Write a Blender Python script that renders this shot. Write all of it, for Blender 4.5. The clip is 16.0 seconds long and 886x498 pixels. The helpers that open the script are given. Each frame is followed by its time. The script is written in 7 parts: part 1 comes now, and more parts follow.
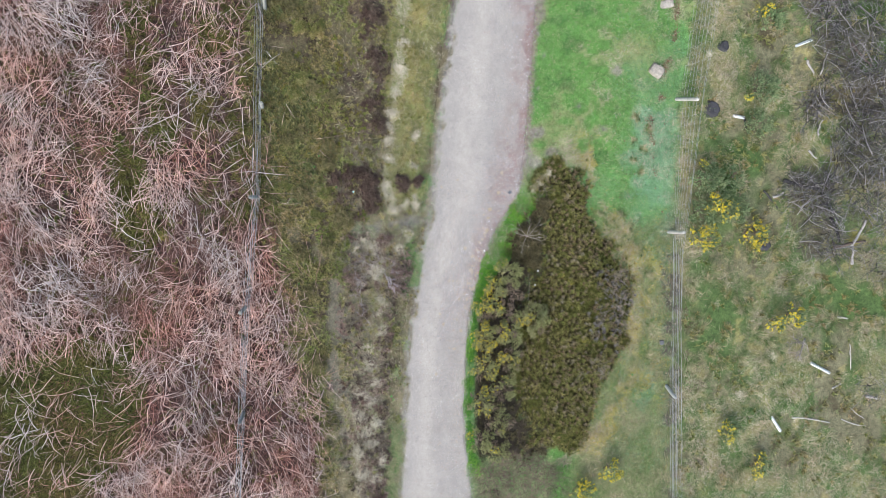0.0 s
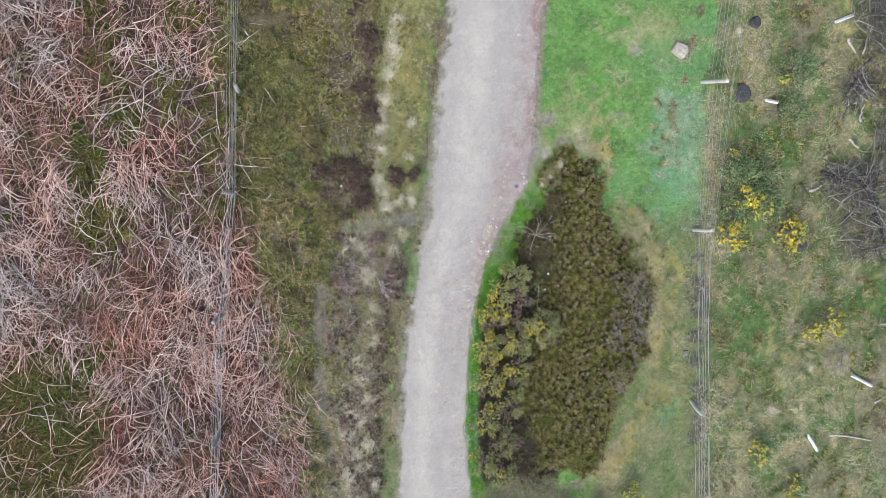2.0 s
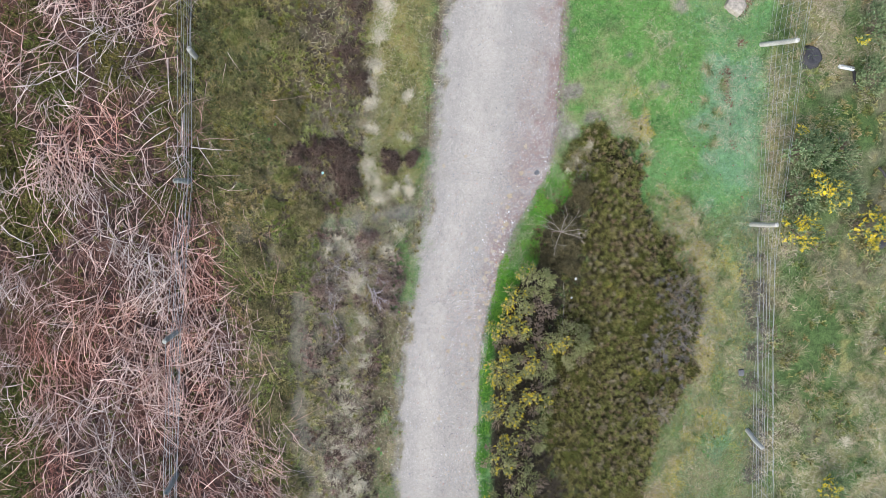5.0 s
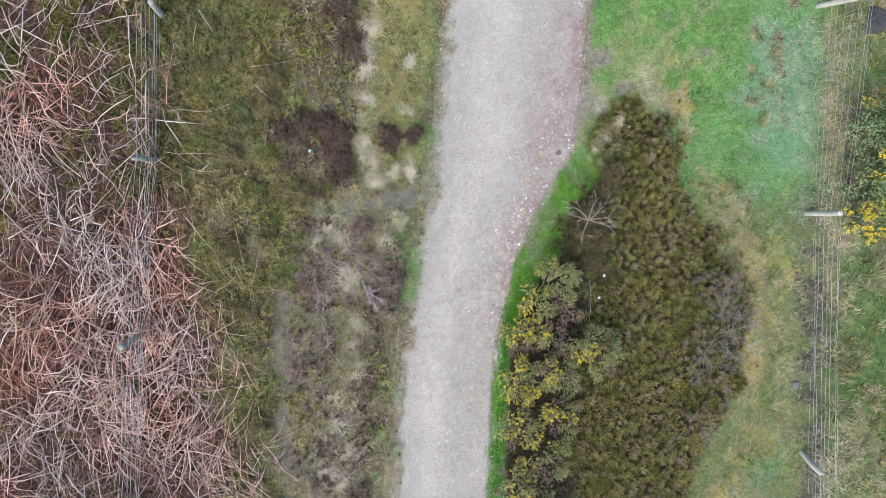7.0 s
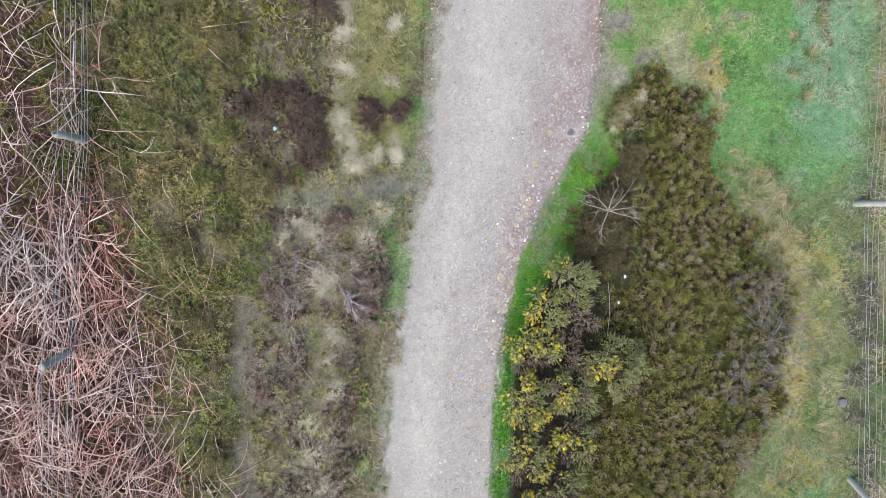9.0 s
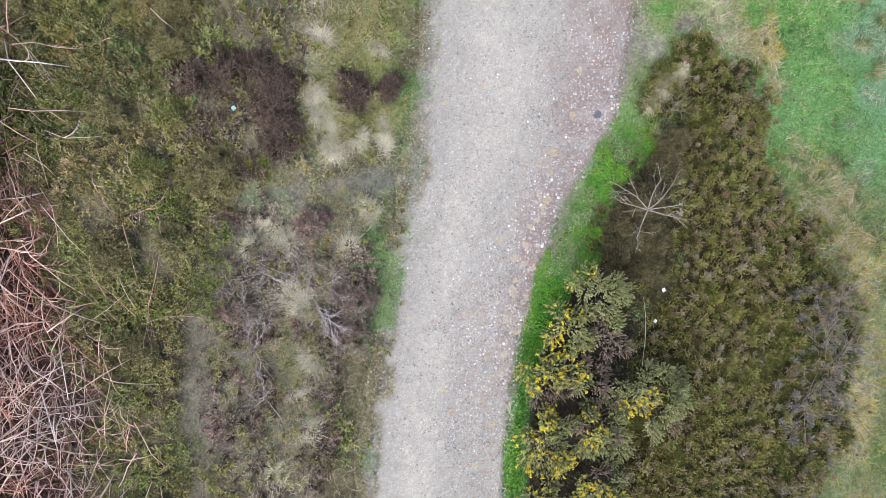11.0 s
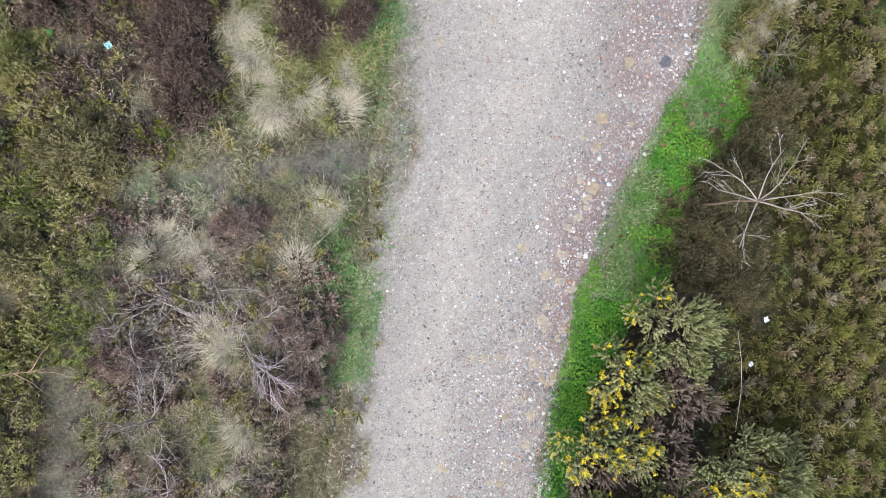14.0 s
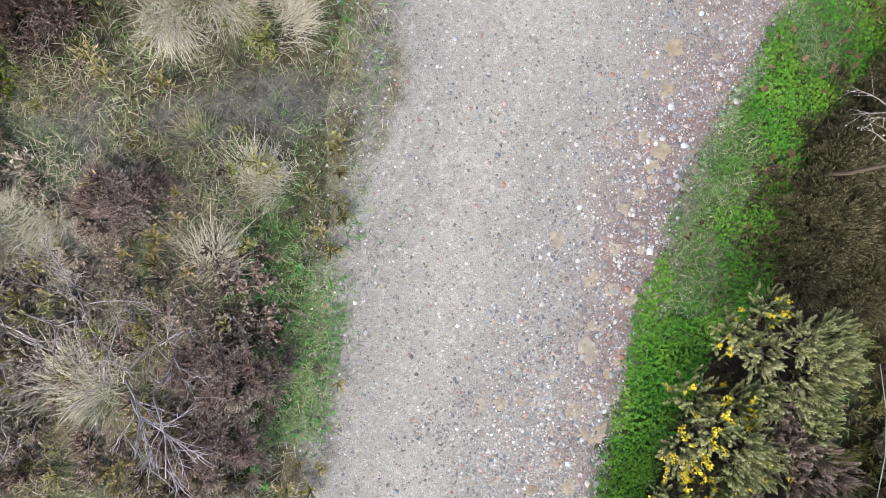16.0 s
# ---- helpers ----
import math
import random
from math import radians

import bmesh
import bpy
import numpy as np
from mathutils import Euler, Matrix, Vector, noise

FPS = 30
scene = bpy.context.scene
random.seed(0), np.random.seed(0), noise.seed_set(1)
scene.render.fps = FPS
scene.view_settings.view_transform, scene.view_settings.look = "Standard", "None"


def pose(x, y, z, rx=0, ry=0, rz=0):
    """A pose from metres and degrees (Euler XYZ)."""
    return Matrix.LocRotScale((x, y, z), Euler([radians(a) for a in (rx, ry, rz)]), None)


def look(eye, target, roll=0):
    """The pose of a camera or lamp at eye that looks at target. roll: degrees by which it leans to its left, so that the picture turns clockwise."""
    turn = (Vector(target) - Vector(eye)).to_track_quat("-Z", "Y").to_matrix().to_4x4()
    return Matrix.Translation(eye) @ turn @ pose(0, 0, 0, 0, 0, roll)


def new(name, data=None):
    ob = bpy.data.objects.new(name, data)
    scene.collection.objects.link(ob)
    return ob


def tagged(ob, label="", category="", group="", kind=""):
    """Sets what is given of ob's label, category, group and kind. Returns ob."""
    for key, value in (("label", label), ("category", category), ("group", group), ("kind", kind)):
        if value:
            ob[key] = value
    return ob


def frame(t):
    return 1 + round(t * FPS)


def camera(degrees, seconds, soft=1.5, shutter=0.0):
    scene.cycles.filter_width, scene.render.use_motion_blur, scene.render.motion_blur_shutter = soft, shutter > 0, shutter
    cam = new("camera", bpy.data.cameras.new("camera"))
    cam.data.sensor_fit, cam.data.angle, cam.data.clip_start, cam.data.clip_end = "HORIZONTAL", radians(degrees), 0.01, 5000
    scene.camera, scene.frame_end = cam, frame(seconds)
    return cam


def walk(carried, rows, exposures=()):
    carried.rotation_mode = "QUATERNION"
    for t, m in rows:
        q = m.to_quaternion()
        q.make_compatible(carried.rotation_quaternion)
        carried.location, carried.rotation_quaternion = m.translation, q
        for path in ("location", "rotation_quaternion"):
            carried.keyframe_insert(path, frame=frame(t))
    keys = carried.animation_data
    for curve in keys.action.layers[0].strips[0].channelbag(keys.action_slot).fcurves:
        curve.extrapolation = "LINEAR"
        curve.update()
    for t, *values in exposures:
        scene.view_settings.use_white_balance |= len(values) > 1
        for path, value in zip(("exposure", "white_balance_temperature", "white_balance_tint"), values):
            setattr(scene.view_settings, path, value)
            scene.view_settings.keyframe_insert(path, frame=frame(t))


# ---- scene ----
PATH = [
    (0, pose(0.000, 0.000, 16.678, -2.745, -8.163, 0.000)),
    (0.5, pose(0.107, -0.003, 16.255, -2.754, -7.944, -0.146)),
    (1, pose(0.222, -0.016, 15.823, -2.857, -7.909, -0.078)),
    (1.5, pose(0.325, -0.017, 15.390, -2.912, -7.817, -0.135)),
    (2, pose(0.404, -0.013, 14.973, -2.916, -7.664, -0.184)),
    (2.5, pose(0.502, -0.003, 14.541, -2.949, -7.571, -0.265)),
    (3, pose(0.619, -0.005, 14.110, -3.034, -7.571, -0.254)),
    (3.5, pose(0.708, -0.003, 13.677, -3.161, -7.497, -0.235)),
    (4, pose(0.759, -0.005, 13.239, -3.299, -7.365, -0.241)),
    (4.2, pose(0.773, -0.007, 13.062, -3.322, -7.270, -0.281)),
    (6.3, pose(0.990, -0.311, 11.232, -2.763, -6.179, -0.712)),
    (6.5, pose(1.001, -0.344, 11.065, -2.722, -6.162, -0.571)),
    (7, pose(1.038, -0.427, 10.654, -2.631, -6.223, -0.452)),
    (7.5, pose(1.046, -0.476, 10.240, -2.637, -6.396, -0.425)),
    (8, pose(1.072, -0.499, 9.828, -2.631, -6.459, -0.480)),
    (8.5, pose(1.140, -0.517, 9.420, -2.677, -6.682, -0.556)),
    (9, pose(1.210, -0.542, 9.020, -2.661, -6.989, -0.591)),
    (9.5, pose(1.248, -0.536, 8.601, -2.636, -7.198, -0.629)),
    (10, pose(1.289, -0.523, 8.194, -2.648, -7.258, -0.545)),
    (10.2, pose(1.306, -0.519, 8.029, -2.636, -7.275, -0.487)),
    (12.3, pose(1.460, -0.518, 6.364, -2.970, -7.604, -1.029)),
    (12.5, pose(1.486, -0.515, 6.203, -3.002, -7.556, -1.013)),
    (13, pose(1.557, -0.506, 5.788, -3.006, -7.613, -1.039)),
    (13.5, pose(1.618, -0.490, 5.376, -3.001, -7.670, -1.077)),
    (14, pose(1.678, -0.504, 4.959, -2.961, -7.700, -1.097)),
    (14.5, pose(1.731, -0.544, 4.562, -2.882, -7.672, -1.117)),
    (15, pose(1.785, -0.584, 4.139, -2.822, -7.686, -1.088)),
    (15.5, pose(1.840, -0.611, 3.721, -2.801, -7.793, -1.017)),
    (16, pose(1.902, -0.663, 3.300, -2.676, -8.026, -0.954)),
]
cam = camera(72, 16.0, 0.6)
EXPOSURES = [(0, 0.89, 6000, 9), (10, 0.96, 6020, 9), (13, 0.99, 6060, 9), (16, 0.82, 6150, 9.0)]
walk(cam, PATH, EXPOSURES)

# ---- light ----
SUN = (50.0, 215.0)  # elevation and compass turn, degrees
world = bpy.data.worlds.new("overcast_sky")
scene.world = world
world.use_nodes = True
_sky = world.node_tree.nodes.new("ShaderNodeTexSky")
_sky.sky_type, _sky.sun_disc = "NISHITA", False
_sky.sun_elevation, _sky.sun_rotation = radians(SUN[0]), radians(SUN[1])
_sky.dust_density, _sky.air_density = 4.0, 1.0
_bg = world.node_tree.nodes["Background"]
_bg.inputs[1].default_value = 0.12
world.node_tree.links.new(_sky.outputs[0], _bg.inputs[0])
_lamp = bpy.data.lights.new("sun", "SUN")
_lamp.energy, _lamp.angle, _lamp.color = 1.4, radians(35), (1.0, 0.97, 0.92)
sun = new("sun", _lamp)
_a, _e = radians(SUN[1]), radians(SUN[0])
sun.matrix_world = look((0, 0, 30), (-30 * math.sin(_a) * math.cos(_e), -30 * math.cos(_a) * math.cos(_e), 30 - 30 * math.sin(_e)))


# ---- small tools ----
rng = np.random.RandomState(7)


def fbm(x, y, size, seed=0, octaves=4):
    """Soft noise, about -1 to 1, whose largest grains are size metres across."""
    x, y = np.asarray(x, float), np.asarray(y, float)
    table = np.random.RandomState(seed).uniform(-1, 1, (64, 64))
    total, amount = np.zeros(np.broadcast(x, y).shape), 1.0
    for k in range(octaves):
        u, v = x / size * 2 ** k + 17.3 * k + 500, y / size * 2 ** k + 9.1 * k + 500
        i, j = np.floor(u).astype(int), np.floor(v).astype(int)
        a, b = u - i, v - j
        a, b = a * a * (3 - 2 * a), b * b * (3 - 2 * b)
        t = lambda m, n: table[(i + m) % 64, (j + n) % 64]
        total += amount * ((t(0, 0) * (1 - a) + t(1, 0) * a) * (1 - b) + (t(0, 1) * (1 - a) + t(1, 1) * a) * b)
        amount *= 0.5
    return total


def ramp01(v, lo, hi):
    v = np.clip((np.asarray(v, float) - lo) / (hi - lo), 0, 1)
    return v * v * (3 - 2 * v)


def depth_in(poly, x, y):
    """Metres inside a polygon (negative outside)."""
    x, y = np.asarray(x, float), np.asarray(y, float)
    best, odd = np.full(x.shape, 1e9), np.zeros(x.shape, bool)
    for (ax, ay), (bx, by) in zip(poly, poly[1:] + poly[:1]):
        ex, ey = bx - ax, by - ay
        k = np.clip(((x - ax) * ex + (y - ay) * ey) / (ex * ex + ey * ey + 1e-12), 0, 1)
        best = np.minimum(best, np.hypot(x - ax - k * ex, y - ay - k * ey))
        if by != ay:
            odd ^= ((ay > y) != (by > y)) & (x < ex * (y - ay) / ey + ax)
    return np.where(odd, best, -best)


def line_gap(line, x, y):
    """Metres from an open line."""
    best = np.full(np.asarray(x, float).shape, 1e9)
    for (ax, ay), (bx, by) in zip(line, line[1:]):
        ex, ey = bx - ax, by - ay
        k = np.clip(((x - ax) * ex + (y - ay) * ey) / (ex * ex + ey * ey), 0, 1)
        best = np.minimum(best, np.hypot(x - ax - k * ex, y - ay - k * ey))
    return best


def raw_mesh(name, verts, tris, material, smooth=False, tint=None):
    """A mesh from arrays of corners and triangles; tint: a value 0..1 for each corner."""
    verts, tris = np.asarray(verts, np.float32).reshape(-1, 3), np.asarray(tris, np.int32).reshape(-1, 3)
    me = bpy.data.meshes.new(name)
    me.vertices.add(len(verts))
    me.vertices.foreach_set("co", verts.ravel())
    me.loops.add(tris.size)
    me.loops.foreach_set("vertex_index", tris.ravel())
    me.polygons.add(len(tris))
    me.polygons.foreach_set("loop_start", np.arange(len(tris), dtype=np.int32) * 3)
    if smooth:
        me.polygons.foreach_set("use_smooth", np.ones(len(tris), bool))
    me.update(calc_edges=True)
    if tint is not None:
        me.attributes.new("tint", "FLOAT", "POINT").data.foreach_set("value", np.asarray(tint, np.float32).ravel())
    if material:
        me.materials.append(material)
    return me


def joined(pieces):
    """Several (corners, triangles) as one."""
    vs, ts, base = [], [], 0
    for v, t in pieces:
        v = np.asarray(v).reshape(-1, 3)
        vs.append(v)
        ts.append(np.asarray(t).reshape(-1, 3) + base)
        base += len(v)
    return np.concatenate(vs), np.concatenate(ts)


def blades(root, turn, length, width, rise, droop, segs=3):
    """Tapered bending leaves: root (n, 3); turn, length, width, rise (radians above level), droop (n,)."""
    n = len(root)
    s = np.linspace(0, 1, segs + 1)[None, :]
    turn, length, width, rise, droop = (np.broadcast_to(np.asarray(a, float), (n,))[:, None] for a in (turn, length, width, rise, droop))
    out, up = length * np.cos(rise) * s, length * (np.sin(rise) * s - droop * s * s)
    spine = np.stack([root[:, None, 0] + out * np.cos(turn), root[:, None, 1] + out * np.sin(turn), root[:, None, 2] + up], -1)
    half = (width / 2 * (1 - s ** 1.5))[..., None] * np.stack([-np.sin(turn), np.cos(turn), np.zeros_like(turn)], -1)
    verts = np.concatenate([spine - half, spine + half], 1)
    m = segs + 1
    tris = []
    for k in range(segs):
        tris.append((k, k + 1, m + k))
        if k < segs - 1:
            tris.append((k + 1, m + k + 1, m + k))
    tris = np.array(tris)[None] + (np.arange(n) * 2 * m)[:, None, None]
    return verts.reshape(-1, 3), tris.reshape(-1, 3)


def tubes(paths, radii, sides=3):
    """Round sticks along paths (n, k, 3) with radii (n, k)."""
    paths = np.asarray(paths, float)
    n, k, _ = paths.shape
    radii = np.broadcast_to(np.asarray(radii, float), (n, k))
    d = np.gradient(paths, axis=1)
    d /= np.linalg.norm(d, axis=2, keepdims=True) + 1e-9
    ref = np.where(np.abs(d[..., 2:3]) > 0.8, np.array([1.0, 0, 0]), np.array([0, 0, 1.0]))
    u = np.cross(d, ref)
    u /= np.linalg.norm(u, axis=2, keepdims=True) + 1e-9
    w = np.cross(d, u)
    ang = np.arange(sides) * 2 * np.pi / sides
    ring = u[:, :, None] * np.cos(ang)[:, None] + w[:, :, None] * np.sin(ang)[:, None]
    verts = paths[:, :, None] + ring * radii[:, :, None, None]
    tris = []
    for a in range(k - 1):
        for b in range(sides):
            c = (b + 1) % sides
            tris += [(a * sides + b, a * sides + c, (a + 1) * sides + b), (a * sides + c, (a + 1) * sides + c, (a + 1) * sides + b)]
    for b in range(1, sides - 1):
        tris += [(0, b + 1, b), ((k - 1) * sides, (k - 1) * sides + b, (k - 1) * sides + b + 1)]
    tris = np.array(tris)[None] + (np.arange(n) * k * sides)[:, None, None]
    return verts.reshape(-1, 3), tris.reshape(-1, 3)


def turned(n, lean=0.3, seed_rng=None):
    """n random rotations: a spin about z, then a lean to some side."""
    r = seed_rng or rng
    a, b, l = r.uniform(0, 2 * np.pi, n), r.uniform(0, 2 * np.pi, n), np.abs(r.normal(0, lean, n))
    ca, sa = np.cos(a), np.sin(a)
    z = np.zeros(n)
    spin = np.stack([ca, -sa, z, sa, ca, z, z, z, z + 1], -1).reshape(n, 3, 3)
    x, y, c, s = np.cos(b), np.sin(b), np.cos(l), np.sin(l)
    tip = np.stack([c + x * x * (1 - c), x * y * (1 - c), y * s, x * y * (1 - c), c + y * y * (1 - c), -x * s, -y * s, x * s, c], -1).reshape(n, 3, 3)
    return tip @ spin


def strewn(template, place, turns, size, tips=0.5):
    """Many copies of a template (corners, triangles, tip values) as arrays, with a tint for each corner."""
    v, t, tip = template
    n = len(place)
    size = np.broadcast_to(np.asarray(size, float), (n,))
    verts = np.einsum("nij,kj->nki", turns, v) * size[:, None, None] + np.asarray(place)[:, None]
    tris = np.asarray(t)[None] + (np.arange(n) * len(v))[:, None, None]
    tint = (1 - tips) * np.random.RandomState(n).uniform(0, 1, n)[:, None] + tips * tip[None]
    return verts.reshape(-1, 3), tris.reshape(-1, 3), tint.ravel()


def part(name, mesh, parent, label="", at=None):
    ob = new(name, mesh)
    ob.parent = parent
    if at is not None:
        ob.matrix_basis = at
    if label:
        tagged(ob, label)
    return ob


def empty(name, m, label, category, group="", kind=""):
    ob = new(name)
    ob.matrix_world = m
    ob.empty_display_size = 0.1
    return tagged(ob, label, category, group, kind)


# ---- plan of the place ----
LEFT_Y = [-60, -7.8, -6.46, -4.55, -3.4, -2.8, -2.2, -1.46, -0.7, -0.06, 0.73, 2.3, 4.46, 6.0, 60]
LEFT_X = [-8.0, 1.2, 1.3, 1.40, 1.47, 1.55, 1.66, 1.80, 1.93, 2.05, 2.2, 2.34, 2.58, 2.85, 16.0]
RIGHT_Y = [-60, -7.9, -6.9, -5.25, -3.5, -2.8, -2.19, -1.63, -1.19, -0.74, -0.3, 0.2, 0.75, 1.6, 3.3, 4.85, 6.1, 60]
RIGHT_X = [-6.0, 3.2, 3.1, 2.98, 3.06, 3.13, 3.21, 3.36, 3.56, 3.66, 3.85, 4.18, 4.5, 4.66, 4.8, 4.9, 5.0, 18.0]
HEATHER = [(5.1, 1.2), (5.55, 1.5), (6.3, 1.42), (6.66, 0.95), (6.75, 0.2), (7.0, -0.5), (7.4, -0.9), (7.75, -1.4), (7.85, -2.2), (7.65, -2.9), (7.75, -3.6), (7.4, -4.5), (7.0, -5.3), (6.7, -6.0), (6.1, -6.7), (4.75, -6.6), (4.5, -4.5), (4.75, -2.6), (4.95, -1.4), (5.0, -0.2)]
MUD = [(1.7, -0.03), (0.97, -0.13), (0.43, -0.28), (-0.02, -0.68), (-0.43, -1.21), (-0.54, -2.02), (-0.65, -2.83), (-0.5, -4.4), (-0.2, -7.5)]
BRACKEN_Y = [-60, -7.6, -5.5, -4.45, -2.84, -1.43, -0.9, -0.2, 0.8, 5.7, 60]
BRACKEN_X = [-1.4, -1.2, -1.2, -1.4, -1.85, -2.1, -2.5, -2.65, -2.75, -2.8, -2.7]
OLIVE = [[(-9.5, -3.6), (-7.3, -3.0), (-5.4, -2.9), (-5.3, -4.6), (-6.2, -6.7), (-7.7, -7.9), (-10, -7)],
         [(-6.1, 2.7), (-4.9, 1.3), (-5.0, -0.9), (-6.1, -0.5)], [(-4.6, 4.0), (-3.3, 3.6), (-3.6, 1.9), (-4.3, 2.1)]]
PURPLE = [(0.42, 0.62, 0.22), (0.3, 0.82, 0.2), (0.42, 1.02, 0.2), (0.22, 1.2, 0.18), (1.26, 0.86, 0.12), (1.34, 1.0, 0.13), (1.18, 1.08, 0.1), (1.66, 1.0, 0.08), (1.72, 1.1, 0.08), (0.46, 0.34, 0.18), (-0.48, 1.12, 0.2), (-0.1, 1.2, 0.24), (0.66, 2.55, 0.2), (0.48, 3.1, 0.24), (0.62, 4.3, 0.28), (0.5, 5.4, 0.3)]
FENCE_LEFT = [(-2.25, 9.5), (-2.42, 4.4), (-2.52, 0.58), (-2.82, -2.3), (-3.0, -5.3), (-3.2, -9.5)]
FENCE_RIGHT = [(10.1, 9.6), (9.62, 6.3), (9.2, 3.5), (9.05, -0.35), (9.1, -4.9), (9.2, -9.5)]


def path_left(y):
    return np.interp(y, LEFT_Y, LEFT_X)


def path_right(y):
    return np.interp(y, RIGHT_Y, RIGHT_X)


def zones(x, y):
    """How much of each kind of growth stands at a place, 0 to 1."""
    x, y = np.asarray(x, float), np.asarray(y, float)
    n1, n2, n3 = fbm(x, y, 1.2, 1), fbm(x, y, 0.35, 2), fbm(x, y, 3.0, 3)
    xl, xr = path_left(y), path_right(y)
    z = {}
    wob = 0.07 * n1 + 0.09 * n2
    z["margin"] = ramp01(x - xl, -0.4, -0.1) * ramp01(0.16 + 0.10 * n1 + 0.14 * n2 - (x - xl), 0, 0.3)
    z["path"] = ramp01(x - xl + wob, -0.02, 0.2) * ramp01(xr - x + wob, -0.04, 0.08)
    right, left = ramp01(x - xr, -0.05, 0.05), ramp01(xl - x, -0.05, 0.05)
    far = ramp01(x - np.interp(y, [p[1] for p in FENCE_RIGHT[::-1]], [p[0] for p in FENCE_RIGHT[::-1]]) - 0.1 + 0.1 * n2, -0.1, 0.1)
    z["far"] = far
    he = depth_in(HEATHER, x, y)
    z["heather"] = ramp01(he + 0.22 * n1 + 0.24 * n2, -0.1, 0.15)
    z["hdepth"] = ramp01(he, 0.0, 0.8)
    z["clover"] = ramp01(x - xr + 0.07 * n1 + 0.11 * n2 - 0.05 * ramp01(y, -1.3, -1.0), -0.05, 0.06) * ramp01(np.interp(y, [-8, -2.6, -1.9, -1.3, -0.9, -0.6, -0.2, 0.1, 0.9], [0.25, 0.3, 0.36, 0.55, 0.82, 0.75, 0.68, 0.85, 0.9]) + 0.1 * n1 + 0.08 * n2 - (x - xr), -0.05, 0.07) * ramp01(y, -7.6, -6.8) * ramp01(0.9 - y, 0, 0.7)
    # not a growth: the gap beside the gorse that gets shade as colour
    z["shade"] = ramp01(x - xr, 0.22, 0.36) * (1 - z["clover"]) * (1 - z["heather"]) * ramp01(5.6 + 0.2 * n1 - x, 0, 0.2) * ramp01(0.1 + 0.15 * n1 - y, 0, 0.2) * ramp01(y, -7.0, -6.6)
    z["lawn"] = right * (1 - far) * (1 - z["heather"]) * (1 - z["shade"])
    z["sallow"] = z["lawn"] * ramp01(0.1 - y + 0.4 * n1, -0.3, 0.6) * ramp01(x, 5.8, 6.6)
    z["teal"] = z["lawn"] * np.maximum(ramp01(0.75 - np.hypot((x - 8.35) / 0.6, (y + 5.3) / 1.6) + 0.4 * n1, 0, 0.5), ramp01(0.95 - np.hypot((x - 8.35) / 1.1, (y - 1.2) / 2.4) + 0.7 * n1 + 0.45 * n2, 0, 0.8))
    z["gold"] = z["lawn"] * ramp01(0.4 + 0.6 * n1 + 0.5 * n2 - np.abs(he + 0.4), 0, 0.45) * ramp01(x, 6.0, 6.6) * (0.12 + 0.88 * ramp01(n2 + 0.8 * n1, 0.05, 0.6))
    z["soil"] = ramp01(0.33 + 0.12 * n1 - line_gap(FENCE_RIGHT, x, y), 0, 0.2) * (0.25 + 0.75 * ramp01(n2 + n1 * 0.5, -0.4, 0.4)) * ramp01(0.2 - y, -0.4, 1.2)
    z["leafy"] = ramp01(0.06 + 0.16 * n2 - np.abs(x + 0.2 * n1 - np.interp(y, [-2, 1, 3, 6, 9], [8.7, 8.72, 8.7, 9.2, 9.65])), 0, 0.1) * ramp01(y, -0.6, 0.8)
    z["bracken"] = ramp01(np.interp(y, BRACKEN_Y, BRACKEN_X) - x + 0.45 * n1 + 0.25 * n2, -0.45, 0.3)
    olive = ramp01(0.1 + 0.6 * n3 + 0.35 * n1, 0.2, 0.6) * 0.3
    for poly in OLIVE:
        olive = np.maximum(olive, ramp01(depth_in(poly, x, y) + 0.3 * n1, -0.1, 0.3))
    olive = np.maximum(olive, ramp01(x, -4.4, -3.6) * ramp01(y, -0.6, 0.4) * ramp01(0.25 + 0.5 * n1 + 0.5 * n2, -0.1, 0.5))
    olive = np.maximum(olive, 0.9 * ramp01(0.4 + 0.3 * n1 + 0.25 * n2 - np.abs(x + 5.1 - 0.2 * np.sin(0.8 * y)), 0, 0.3) * ramp01(y, -1.6, -0.6))
    trail = ramp01(0.2 + 0.12 * n1 - np.abs(x + 4.4 - 0.2 * np.sin(0.8 * y)), 0, 0.25) * ramp01(y, -1.5, -0.5)
    z["trail"] = trail * z["bracken"]
    z["olive"] = olive * z["bracken"] * (1 - trail)
    z["mud"] = ramp01(0.1 + 0.11 * ramp01(x, -0.2, 0.5) + 0.2 * n1 + 0.22 * n2 - line_gap(MUD, x, y), -0.14, 0.16) * left
    z["wiry"] = left * ramp01(x + 0.35 * n1 + 0.2 * n2, -0.55, 0.15) * ramp01(xl - 0.42 - x + 0.13 * n1 + 0.1 * n2, 0, 0.2) * ramp01(-0.25 - y + 0.2 * n1, 0, 0.3)
    z["moor"] = left * (1 - z["bracken"]) * (1 - z["mud"])
    purple = np.zeros(x.shape)
    for px, py, pr in PURPLE:
        purple = np.maximum(purple, ramp01(pr + 0.22 * n1 + 0.1 * n2 - np.hypot(x - px, (y - py) * 0.8), -0.05, 0.12))
    z["purple"] = purple * z["moor"]
    z["verge"] = left * ramp01(0.62 + 0.2 * n1 - (xl - x), 0, 0.2) * ramp01(xl - x + 0.15 * n1 + 0.1 * n2, 0.1, 0.35) * (1 - z["mud"] * 0.8)
    z["pale"] = z["moor"] * ramp01(-3.6 + 0.4 * n1 - y, 0, 0.8) * ramp01(x + 0.3 * n1 + 0.2 * n2, -1.1, -0.6)
